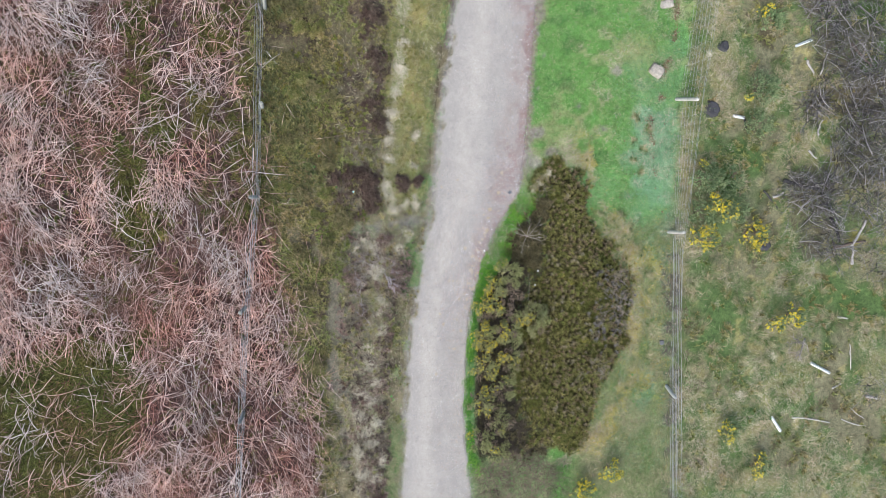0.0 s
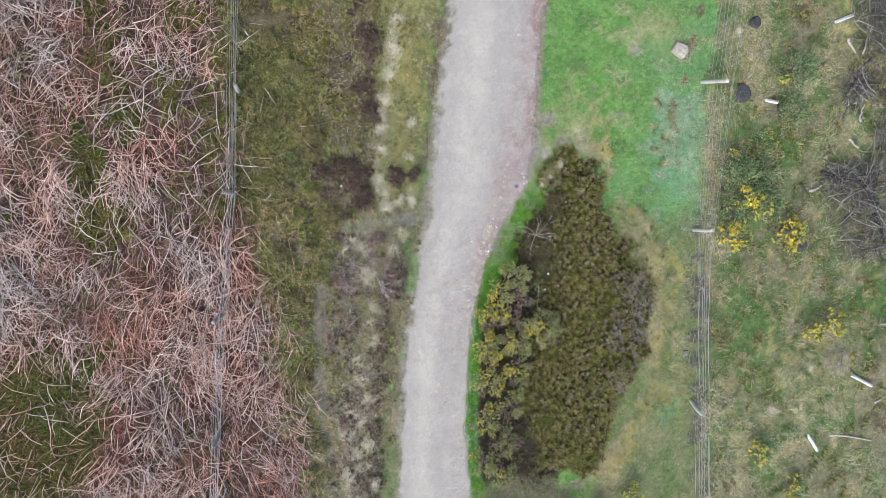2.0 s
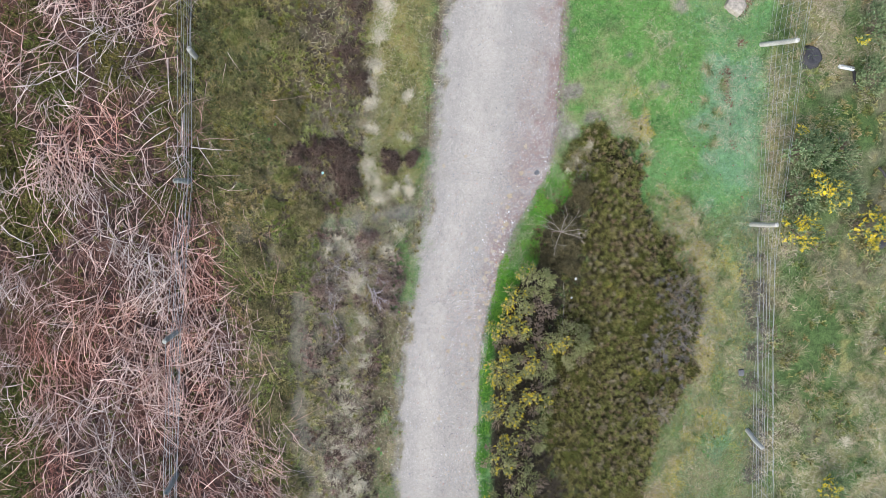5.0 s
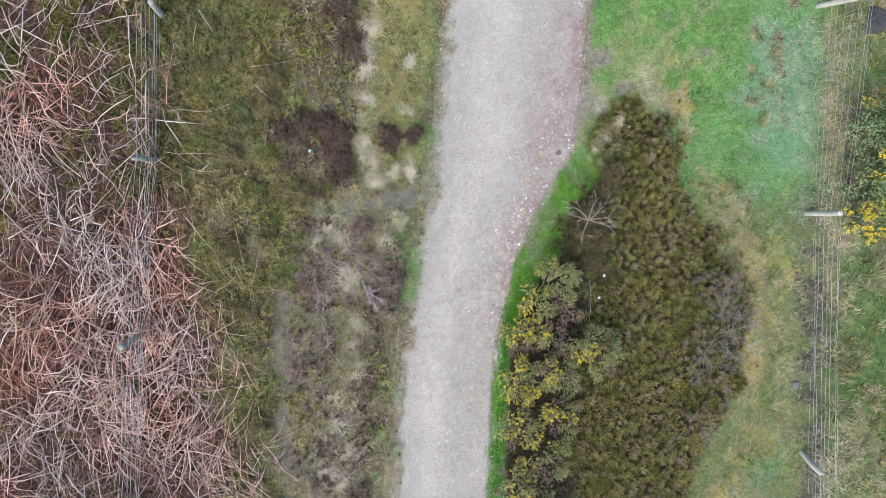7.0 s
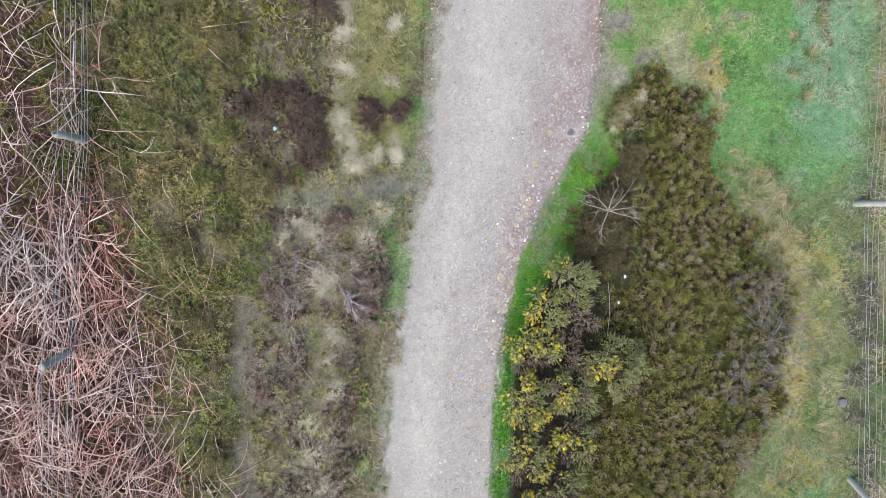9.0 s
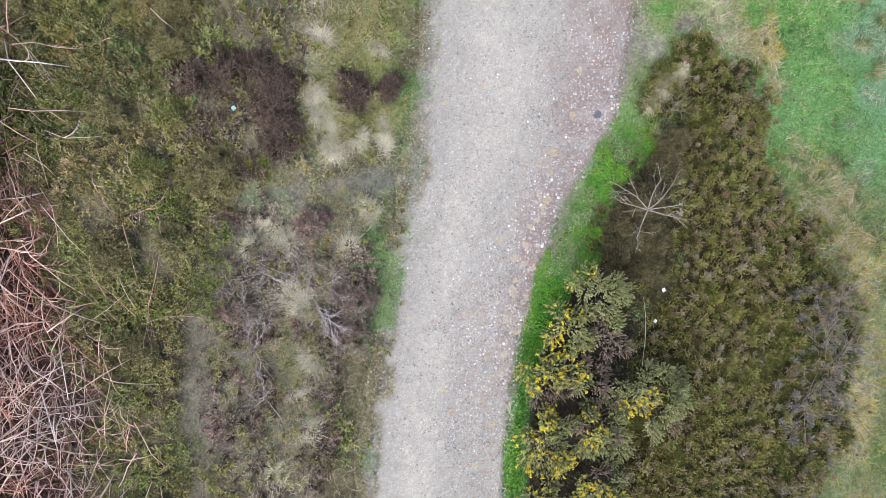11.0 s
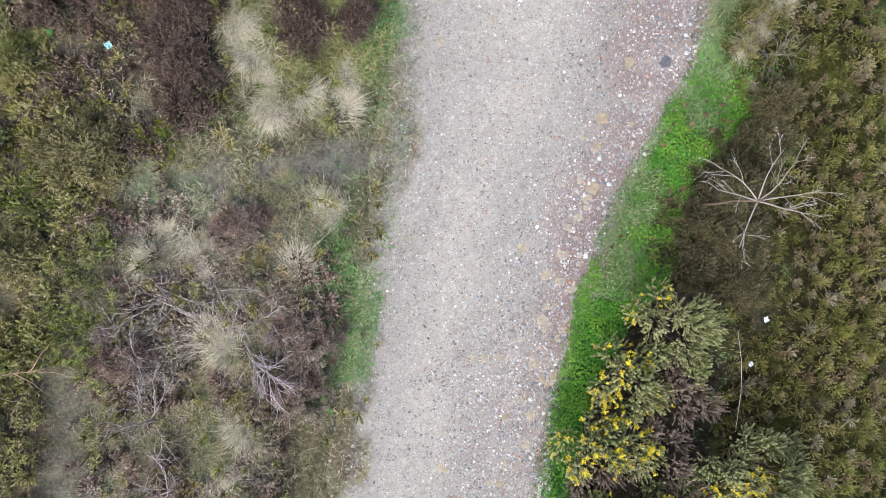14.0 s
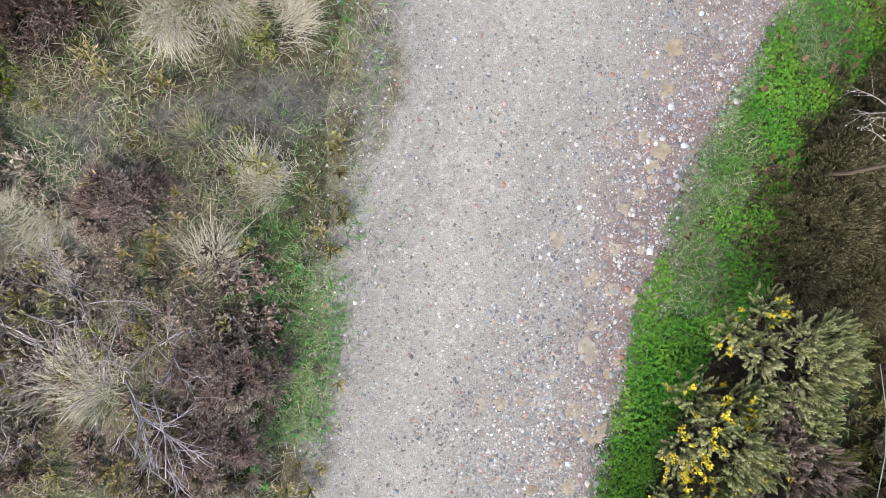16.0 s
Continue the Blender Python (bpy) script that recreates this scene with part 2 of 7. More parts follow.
    z["hem"] = left * ramp01(0.16 + 0.1 * n1 + 0.08 * n2 - np.abs(x - (xl - 0.24)), -0.02, 0.12) * ramp01(-0.6 - y, 0, 0.4)
    z["edge"] = left * ramp01(0.32 + 0.15 * n1 + 0.1 * n2 - (xl - x), 0, 0.25)
    z["straw"] = (0.3 + 0.7 * ramp01(n2 + 0.5 * n1, -0.35, 0.35)) * z["moor"] * (1 - z["purple"]) * np.maximum(ramp01(0.2 - np.abs(x - np.interp(y, [0, 1, 1.4, 2.2, 2.9, 5], [1.0, 0.9, 0.85, 0.97, 1.02, 1.3])) + 0.12 * n1 + 0.08 * n2, 0, 0.2) * ramp01(y, -0.3, 0.6),
                                                          ramp01(0.36 - np.abs(x - np.interp(y, [-7, -5, -3], [0.05, 0.15, 0.4])) + 0.2 * n1 + 0.12 * n2, 0, 0.2) * ramp01(-y, 3.0, 3.9))
    z["gorse"] = ramp01(0.45 - np.abs(x - np.interp(y, [-6.9, -4.5, -2.6, -1.0], [3.75, 3.8, 4.2, 4.25])), 0, 0.2) * ramp01(y, -7.0, -6.7) * ramp01(-y, 0.9, 1.2)
    bare = np.zeros(x.shape)
    for bx, by, br in ((5.0, 2.42, 0.14), (5.45, 1.9, 0.13), (5.0, 1.58, 0.15), (5.1, 3.7, 0.15), (5.25, 4.6, 0.12), (5.05, 5.2, 0.16), (5.3, 3.3, 0.1), (6.3, 3.2, 0.12), (7.0, 2.6, 0.1), (7.4, 4.2, 0.12), (6.6, 1.9, 0.1)):
        bare = np.maximum(bare, ramp01(br + 0.09 * n2 + 0.05 * n1 - np.hypot((x - bx) * 0.8, y - by), -0.02, 0.08))
    z["bare"] = np.maximum(bare, 0.8 * ramp01(0.2 + 0.14 * n1 + 0.12 * n2 - (x - xr), 0, 0.15) * ramp01(y, 0.8, 1.6)) * z["lawn"]
    z["ring"] = z["lawn"] * np.maximum(ramp01(0.22 + 0.35 * n1 + 0.3 * n2 - np.abs(he + 0.25), 0, 0.3) * ramp01(x, 5.3, 6.0), ramp01(0.5 + 0.5 * n1 + 0.35 * n2 - np.hypot((x - 7.55) / 1.25, (y + 0.45) / 0.8), -0.1, 0.25))
    z["tawny"] = z["moor"] * (1 - z["purple"]) * (1 - z["straw"]) * ramp01(x + 0.2 * n1, 0.75, 1.0) * ramp01(y + 0.2 * n1, 0.3, 0.8) * ramp01(xl - 0.25 - x + 0.1 * n2, 0, 0.2)
    z["twiggy"] = z["moor"] * (1 - z["purple"]) * ramp01(0.5 + 0.3 * n1 + 0.25 * n2 - np.abs(x - np.interp(y, [-1, 0.5, 1.5, 5], [-0.5, -0.2, 0.2, 0.4])), 0, 0.3) * ramp01(y, -0.4, 0.3)
    z["mane"] = np.exp(-((x - 0.66 + 0.06 * (y + 2)) / 0.3) ** 2)
    charred = np.zeros(x.shape)
    for bx, by, br in ((14.7, 5.4, 1.5), (15.5, 3.8, 1.4), (15.4, 2.0, 1.3), (13.6, 0.9, 1.0), (14.0, -0.3, 0.8), (13.6, 3.4, 0.5), (13.7, 6.5, 0.8), (12.4, 1.2, 0.4)):
        charred = np.maximum(charred, ramp01(br + 0.5 * n1 + 0.4 * n2 - np.hypot(x - bx, y - by), -0.1, 0.5))
    z["charred"] = charred * far
    z["n1"], z["n2"], z["n3"] = n1, n2, n3
    return z


def height(x, y, z=None):
    z = z or zones(x, y)
    away = np.maximum(path_left(y) - np.asarray(x), np.asarray(x) - path_right(y))
    h = (0.02 * z["n1"] + 0.012 * z["n2"]) * ramp01(away, 0.2, 0.6) - 0.06 * ramp01(np.asarray(x) - path_left(y) + 0.06 * z["n2"], -0.34, -0.12) * ramp01(path_right(y) - np.asarray(x), -0.03, 0.1)
    h = h + 0.32 * z["hdepth"] + 0.10 * (z["moor"] + 0.8 * z["mud"]) * ramp01(path_left(y) - np.asarray(x), 0.3, 0.9) + 0.16 * z["bracken"] * (1 + 0.5 * z["n3"]) - 0.04 * z["mud"]
    return h + 0.1 * z["far"] * (1 + z["n3"])


# ---- materials ----
def nodes_of(name):
    m = bpy.data.materials.new(name)
    m.use_nodes = True
    return m, m.node_tree.nodes, m.node_tree.links, m.node_tree.nodes["Principled BSDF"]


def noise_at(nodes, links, coord, size, detail=4.0, rough=0.6):
    n = nodes.new("ShaderNodeTexNoise")
    n.inputs["Scale"].default_value, n.inputs["Detail"].default_value, n.inputs["Roughness"].default_value = 1.0 / size, detail, rough
    links.new(coord, n.inputs["Vector"])
    return n.outputs["Fac"]


def mixed(nodes, links, mode, fac, a, b):
    m = nodes.new("ShaderNodeMix")
    m.data_type, m.blend_type = "RGBA", mode
    for socket, value in ((m.inputs[0], fac), (m.inputs[6], a), (m.inputs[7], b)):
        if isinstance(value, (int, float)):
            socket.default_value = value
        elif isinstance(value, tuple):
            socket.default_value = (*value, 1)
        else:
            links.new(value, socket)
    return m.outputs[2]


def colours(nodes, links, fac, stops, constant=False):
    r = nodes.new("ShaderNodeValToRGB")
    if constant:
        r.color_ramp.interpolation = "CONSTANT"
    e = r.color_ramp.elements
    while len(e) < len(stops):
        e.new(0.5)
    for k, (p, c) in enumerate(stops):
        e[k].position, e[k].color = p, (*c, 1)
    links.new(fac, r.inputs[0])
    return r.outputs[0]


def grown(name, stops, rough=0.75, source="island", sheen=0.0, grain=0.02, bump=0.0, spec=0.25, hues=None, reach=0.9, crisp=False):
    """A plant or stone material: colour by piece, with grain along it."""
    m, nodes, links, bsdf = nodes_of(name)
    if source == "tint":
        held, loose = nodes.new("ShaderNodeAttribute"), nodes.new("ShaderNodeNewGeometry")
        held.attribute_name = "tint"
        blend = nodes.new("ShaderNodeMix")
        blend.inputs[0].default_value = 0.25
        links.new(held.outputs["Fac"], blend.inputs[2])
        links.new(loose.outputs["Random Per Island"], blend.inputs[3])
        fac = blend.outputs[0]
    elif source == "island":
        fac = nodes.new("ShaderNodeNewGeometry").outputs["Random Per Island"]
    else:
        fac = nodes.new("ShaderNodeObjectInfo").outputs["Random"]
    base = colours(nodes, links, fac, stops, crisp)
    coord = nodes.new("ShaderNodeTexCoord").outputs["Object"]
    big = noise_at(nodes, links, coord, 0.5, 3.0)
    small = noise_at(nodes, links, coord, grain, 3.0)
    tone = colours(nodes, links, small, [(0.25, (0.62, 0.62, 0.62)), (0.75, (1.25, 1.25, 1.25))])
    patch = colours(nodes, links, big, [(0.3, (0.72, 0.72, 0.72)), (0.7, (1.2, 1.2, 1.2))])
    base = mixed(nodes, links, "MULTIPLY", 1.0, base, tone)
    base = mixed(nodes, links, "MULTIPLY", 1.0, base, patch)
    if hues:
        wide = noise_at(nodes, links, coord, reach, 2.0)
        base = mixed(nodes, links, "MULTIPLY", 1.0, base, colours(nodes, links, wide, [(0.36, hues[0]), (0.64, hues[1])]))
    links.new(base, bsdf.inputs["Base Color"])
    bsdf.inputs["Roughness"].default_value = rough
    bsdf.inputs["Specular IOR Level"].default_value = spec
    if bump:
        b = nodes.new("ShaderNodeBump")
        b.inputs["Strength"].default_value, b.inputs["Distance"].default_value = bump, grain * 0.4
        links.new(small, b.inputs["Height"])
        links.new(b.outputs[0], bsdf.inputs["Normal"])
    return m


def even(*cols):
    return [(k / max(1, len(cols) - 1), c) for k, c in enumerate(cols)]


M_BRACKEN = grown("dead_bracken", even((0.15, 0.08, 0.06), (0.36, 0.22, 0.175), (0.55, 0.38, 0.32), (0.62, 0.48, 0.42), (0.24, 0.125, 0.095), (0.70, 0.58, 0.52), (0.42, 0.26, 0.20)), hues=((1.15, 0.86, 0.78), (0.88, 0.95, 0.98)), reach=1.6)
M_BLEACHED = grown("bleached_bracken", even((0.56, 0.42, 0.35), (0.74, 0.61, 0.54), (0.84, 0.76, 0.70), (0.62, 0.46, 0.37)), hues=((1.08, 0.88, 0.8), (0.95, 0.98, 1.0)), reach=1.6)
M_TAN = grown("dry_heather_sprigs", even((0.075, 0.063, 0.034), (0.149, 0.127, 0.069), (0.253, 0.213, 0.132), (0.368, 0.310, 0.213), (0.506, 0.431, 0.328)), source="tint", hues=((1.1, 0.92, 0.75), (0.95, 1.0, 1.05)), reach=0.5)
M_GREYSPRIG = grown("grey_heather_sprigs", even((0.075, 0.066, 0.055), (0.16, 0.145, 0.13), (0.28, 0.26, 0.24), (0.42, 0.395, 0.375)), source="tint")
M_FROND = grown("dead_fronds", even((0.07, 0.042, 0.038), (0.15, 0.08, 0.068), (0.24, 0.13, 0.10), (0.10, 0.058, 0.052), (0.32, 0.21, 0.17)), hues=((1.15, 0.85, 0.8), (0.8, 0.85, 0.85)), reach=1.6)
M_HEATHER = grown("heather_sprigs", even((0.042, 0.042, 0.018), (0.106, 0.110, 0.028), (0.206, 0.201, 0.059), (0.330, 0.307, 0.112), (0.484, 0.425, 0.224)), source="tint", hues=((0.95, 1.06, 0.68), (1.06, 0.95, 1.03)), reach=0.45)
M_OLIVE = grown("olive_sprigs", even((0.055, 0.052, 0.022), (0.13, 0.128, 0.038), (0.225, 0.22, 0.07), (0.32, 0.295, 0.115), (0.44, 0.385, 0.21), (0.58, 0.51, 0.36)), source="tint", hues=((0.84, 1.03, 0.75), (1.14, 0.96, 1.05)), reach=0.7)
# darker copy of the olive sprigs, with shade put into its colour
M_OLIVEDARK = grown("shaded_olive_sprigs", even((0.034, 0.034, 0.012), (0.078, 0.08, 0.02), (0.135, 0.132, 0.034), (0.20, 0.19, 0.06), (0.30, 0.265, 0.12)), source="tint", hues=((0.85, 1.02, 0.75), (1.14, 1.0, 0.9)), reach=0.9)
M_MOSSGREEN = grown("yellow_green_sprigs", even((0.080, 0.084, 0.013), (0.152, 0.156, 0.021), (0.232, 0.228, 0.034), (0.320, 0.296, 0.064)), source="tint", hues=((0.8, 1.05, 0.8), (1.15, 0.95, 0.9)), reach=0.6)
M_BILBERRY = grown("bilberry_leaves", even((0.039, 0.039, 0.019), (0.093, 0.102, 0.039), (0.171, 0.181, 0.072), (0.275, 0.277, 0.128), (0.417, 0.394, 0.224)), source="tint", hues=((0.88, 1.0, 0.9), (1.1, 1.0, 0.9)), reach=0.6)
M_PURPLE = grown("brown_heather", even((0.036, 0.026, 0.021), (0.08, 0.058, 0.046), (0.135, 0.10, 0.08), (0.21, 0.162, 0.132), (0.36, 0.30, 0.25)), source="tint", hues=((1.08, 0.92, 0.88), (0.95, 1.0, 0.9)), reach=0.4)
M_WIRY = grown("wiry_heather", even((0.09, 0.066, 0.054), (0.18, 0.142, 0.118), (0.29, 0.24, 0.20), (0.42, 0.365, 0.305), (0.58, 0.52, 0.44)), source="tint", hues=((1.08, 0.85, 0.85), (0.95, 1.0, 0.88)), reach=0.4)
M_GREYTWIG = grown("grey_twigs", even((0.26, 0.215, 0.20), (0.38, 0.33, 0.31), (0.48, 0.43, 0.41), (0.30, 0.235, 0.23)))
M_LILAC = grown("bleached_heather", even((0.44, 0.39, 0.40), (0.56, 0.51, 0.52), (0.38, 0.32, 0.33)))
M_CHARLOG = grown("charred_log", even((0.035, 0.033, 0.034), (0.075, 0.07, 0.068)), source="object", grain=0.02, bump=0.6)
M_SOILBITS = grown("soil_litter", even((0.14, 0.11, 0.085), (0.28, 0.235, 0.18), (0.42, 0.37, 0.29), (0.09, 0.075, 0.06), (0.20, 0.20, 0.12)))
M_STRAW = grown("straw_grass", even((0.36, 0.30, 0.19), (0.50, 0.44, 0.31), (0.62, 0.56, 0.43), (0.38, 0.35, 0.20), (0.56, 0.50, 0.37)))
M_STRAWGREEN = grown("rough_grass", even((0.10, 0.14, 0.045), (0.20, 0.22, 0.10), (0.38, 0.34, 0.23), (0.15, 0.20, 0.065), (0.50, 0.45, 0.34), (0.09, 0.15, 0.045), (0.29, 0.23, 0.16)), hues=((0.45, 0.74, 0.36), (1.28, 1.1, 1.1)), reach=0.9)
M_LAWN = grown("green_grass", even((0.066, 0.176, 0.039), (0.121, 0.297, 0.066), (0.198, 0.396, 0.110), (0.330, 0.385, 0.165), (0.143, 0.264, 0.083), (0.506, 0.495, 0.308)), hues=((0.66, 0.86, 0.7), (1.25, 1.05, 1.15)), reach=0.3)
M_MOORGRASS = grown("moor_grass", even((0.12, 0.14, 0.05), (0.20, 0.215, 0.085), (0.37, 0.33, 0.21), (0.15, 0.185, 0.065), (0.49, 0.43, 0.31), (0.26, 0.20, 0.14)), hues=((0.85, 1.0, 0.82), (1.1, 0.98, 1.0)), reach=0.35)
M_TRAIL = grown("trail_grass", even((0.11, 0.20, 0.055), (0.19, 0.29, 0.09), (0.34, 0.35, 0.19), (0.15, 0.25, 0.07), (0.46, 0.42, 0.30)))
M_TAWNY = grown("tawny_grass", even((0.20, 0.20, 0.06), (0.30, 0.28, 0.09), (0.40, 0.33, 0.12), (0.22, 0.25, 0.08), (0.48, 0.42, 0.25), (0.33, 0.25, 0.10)), hues=((0.8, 1.0, 0.8), (1.1, 1.0, 1.0)), reach=0.3)
M_DRYRING = grown("dead_grass", even((0.30, 0.22, 0.15), (0.48, 0.39, 0.29), (0.60, 0.53, 0.42), (0.22, 0.155, 0.11), (0.42, 0.36, 0.24)))
M_TEAL = grown("pale_green_grass", even((0.12, 0.27, 0.13), (0.18, 0.34, 0.20), (0.26, 0.38, 0.25), (0.14, 0.30, 0.10)))
M_GOLD = grown("yellowed_grass", even((0.36, 0.28, 0.04), (0.48, 0.36, 0.055), (0.27, 0.28, 0.055), (0.50, 0.42, 0.17)))
M_CLOVER = grown("clover_leaves", even((0.065, 0.19, 0.014), (0.105, 0.27, 0.02), (0.16, 0.36, 0.035), (0.08, 0.225, 0.02)), rough=0.6, hues=((0.72, 0.9, 0.85), (1.2, 1.02, 1.0)), reach=0.25)
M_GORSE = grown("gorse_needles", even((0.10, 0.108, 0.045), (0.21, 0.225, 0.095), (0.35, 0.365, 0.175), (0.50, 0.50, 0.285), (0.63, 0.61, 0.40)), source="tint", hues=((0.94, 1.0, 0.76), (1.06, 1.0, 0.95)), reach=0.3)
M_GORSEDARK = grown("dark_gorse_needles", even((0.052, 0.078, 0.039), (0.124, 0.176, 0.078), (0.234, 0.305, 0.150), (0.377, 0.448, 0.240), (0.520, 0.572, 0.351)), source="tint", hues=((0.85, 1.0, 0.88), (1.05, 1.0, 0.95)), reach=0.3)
M_DEADGORSE = grown("withered_gorse", even((0.15, 0.105, 0.072), (0.25, 0.185, 0.135), (0.36, 0.28, 0.215), (0.42, 0.35, 0.285)), source="tint")
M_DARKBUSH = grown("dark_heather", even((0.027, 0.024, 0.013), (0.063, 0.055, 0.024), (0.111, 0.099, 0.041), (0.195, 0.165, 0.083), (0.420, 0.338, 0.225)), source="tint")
M_DARKOLIVE = grown("dark_olive_heather", even((0.068, 0.060, 0.031), (0.145, 0.131, 0.051), (0.230, 0.207, 0.085), (0.340, 0.297, 0.145), (0.527, 0.442, 0.272)), source="tint")
M_YELLOW = grown("gorse_petals", even((0.86, 0.68, 0.03), (0.90, 0.76, 0.05), (0.82, 0.58, 0.02)), rough=0.6)
M_BARK = grown("weathered_bark", even((0.14, 0.10, 0.075), (0.22, 0.17, 0.13)), grain=0.01, bump=0.5)
M_BURNT = grown("charred_twigs", even((0.031, 0.029, 0.031), (0.062, 0.057, 0.057), (0.200, 0.188, 0.181), (0.044, 0.039, 0.041), (0.525, 0.500, 0.475), (0.094, 0.077, 0.069), (0.050, 0.045, 0.045)))
M_PALEWOOD = grown("bleached_wood", even((0.42, 0.38, 0.34), (0.55, 0.52, 0.48), (0.34, 0.30, 0.26)), grain=0.012, bump=0.4)
M_POST = grown("grey_fence_wood", even((0.52, 0.51, 0.45), (0.60, 0.58, 0.53)), source="object", grain=0.015, bump=0.5)
M_MOSSPOST = grown("greened_fence_wood", even((0.36, 0.37, 0.32), (0.44, 0.44, 0.39)), source="object", grain=0.015, bump=0.5)
M_STONE = grown("gravel_stones", [(0.0, (0.24, 0.22, 0.21)), (0.16, (0.17, 0.165, 0.17)), (0.30, (0.46, 0.42, 0.38)), (0.44, (0.30, 0.265, 0.24)), (0.56, (0.60, 0.57, 0.54)), (0.66, (0.37, 0.22, 0.18)), (0.73, (0.42, 0.33, 0.22)), (0.80, (0.20, 0.21, 0.23)), (0.87, (0.33, 0.35, 0.37)), (0.965, (0.74, 0.72, 0.70))], grain=0.008, bump=0.2, crisp=True)
M_ROCK = grown("pale_rock", even((0.36, 0.32, 0.26), (0.42, 0.385, 0.33)), source="object", grain=0.05, bump=0.6)
M_LEAFLITTER = grown("fallen_leaves", even((0.12, 0.06, 0.04), (0.20, 0.10, 0.06), (0.16, 0.09, 0.065), (0.26, 0.16, 0.10)))
M_WEED = grown("weed_leaves", even((0.07, 0.19, 0.04), (0.11, 0.26, 0.06), (0.09, 0.22, 0.07)), rough=0.55)
M_WIRE, _n, _l, _b = nodes_of("galvanised_wire")
_b.inputs["Base Color"].default_value, _b.inputs["Metallic"].default_value, _b.inputs["Roughness"].default_value = (0.42, 0.44, 0.45, 1), 0.6, 0.5


def soil_look(nodes, links, coord, base):
    grit, fine, mid, big = (noise_at(nodes, links, coord, s, 5.0, 0.75) for s in (0.007, 0.03, 0.13, 0.7))
    for f, lo, hi in ((grit, 0.45, 1.55), (fine, 0.4, 1.6), (mid, 0.5, 1.45), (big, 0.75, 1.2)):
        base = mixed(nodes, links, "MULTIPLY", 1.0, base, colours(nodes, links, f, [(0.28, (lo, lo, lo)), (0.72, (hi, hi, hi))]))
    return base, grit


def ground_material():
    m, nodes, links, bsdf = nodes_of("moorland_ground")
    tone = nodes.new("ShaderNodeAttribute")
    tone.attribute_name = "tone"
    coord = nodes.new("ShaderNodeTexCoord").outputs["Object"]
    base, grit = soil_look(nodes, links, coord, tone.outputs["Color"])
    links.new(base, bsdf.inputs["Base Color"])
    bsdf.inputs["Roughness"].default_value = 0.95
    bsdf.inputs["Specular IOR Level"].default_value = 0.1
    b = nodes.new("ShaderNodeBump")
    b.inputs["Strength"].default_value, b.inputs["Distance"].default_value = 0.9, 0.02
    links.new(grit, b.inputs["Height"])
    links.new(b.outputs[0], bsdf.inputs["Normal"])
    return m


def path_material():
    m, nodes, links, bsdf = nodes_of("trodden_gravel")
    coord = nodes.new("ShaderNodeTexCoord").outputs["Object"]
    tone = nodes.new("ShaderNodeAttribute")
    tone.attribute_name = "tone"
    fine, mid, big = (noise_at(nodes, links, coord, s, 4.0, 0.65) for s in (0.018, 0.08, 0.6))
    base = tone.outputs["Color"]
    for f, lo, hi in ((mid, 0.93, 1.06), (big, 0.92, 1.06), (fine, 0.86, 1.12)):
        base = mixed(nodes, links, "MULTIPLY", 1.0, base, colours(nodes, links, f, [(0.3, (lo, lo, lo)), (0.7, (hi, hi, hi))]))
    cell = nodes.new("ShaderNodeTexVoronoi")
    cell.inputs["Scale"].default_value = 120
    links.new(coord, cell.inputs["Vector"])
    grit = nodes.new("ShaderNodeSeparateColor")
    links.new(cell.outputs["Color"], grit.inputs[0])
    speck = colours(nodes, links, grit.outputs[0], [(0.0, (0.6, 0.57, 0.56)), (0.12, (0.9, 0.88, 0.87)), (0.5, (1.0, 1.0, 1.0)), (0.86, (1.08, 1.07, 1.06)), (1.0, (1.6, 1.6, 1.6))])
    base = mixed(nodes, links, "MULTIPLY", 0.65, base, speck)
    lump = nodes.new("ShaderNodeTexVoronoi")
    lump.inputs["Scale"].default_value = 42
    links.new(coord, lump.inputs["Vector"])
    lumps = nodes.new("ShaderNodeSeparateColor")
    links.new(lump.outputs["Color"], lumps.inputs[0])
    base = mixed(nodes, links, "MULTIPLY", 0.5, base, colours(nodes, links, lumps.outputs[1], [(0.0, (0.55, 0.54, 0.55)), (0.1, (0.93, 0.92, 0.92)), (0.85, (1.02, 1.02, 1.02)), (1.0, (1.35, 1.34, 1.33))]))
    earth = nodes.new("ShaderNodeAttribute")
    earth.attribute_name = "earth"
    broken = noise_at(nodes, links, coord, 0.05, 4.0, 0.7)
    share = nodes.new("ShaderNodeMath")
    share.operation = "MULTIPLY_ADD"
    links.new(broken, share.inputs[0])
    share.inputs[1].default_value = 0.9
    links.new(earth.outputs["Fac"], share.inputs[2])
    cover = colours(nodes, links, share.outputs[0], [(0.55, (0, 0, 0)), (0.95, (1, 1, 1))])
    base = mixed(nodes, links, "MIX", cover, base, soil_look(nodes, links, coord, tone.outputs["Color"])[0])
    links.new(base, bsdf.inputs["Base Color"])
    bsdf.inputs["Roughness"].default_value = 0.95
    bsdf.inputs["Specular IOR Level"].default_value = 0.15
    b = nodes.new("ShaderNodeBump")
    b.inputs["Strength"].default_value, b.inputs["Distance"].default_value = 0.35, 0.008
    links.new(cell.outputs["Distance"], b.inputs["Height"])
    links.new(b.outputs[0], bsdf.inputs["Normal"])
    return m


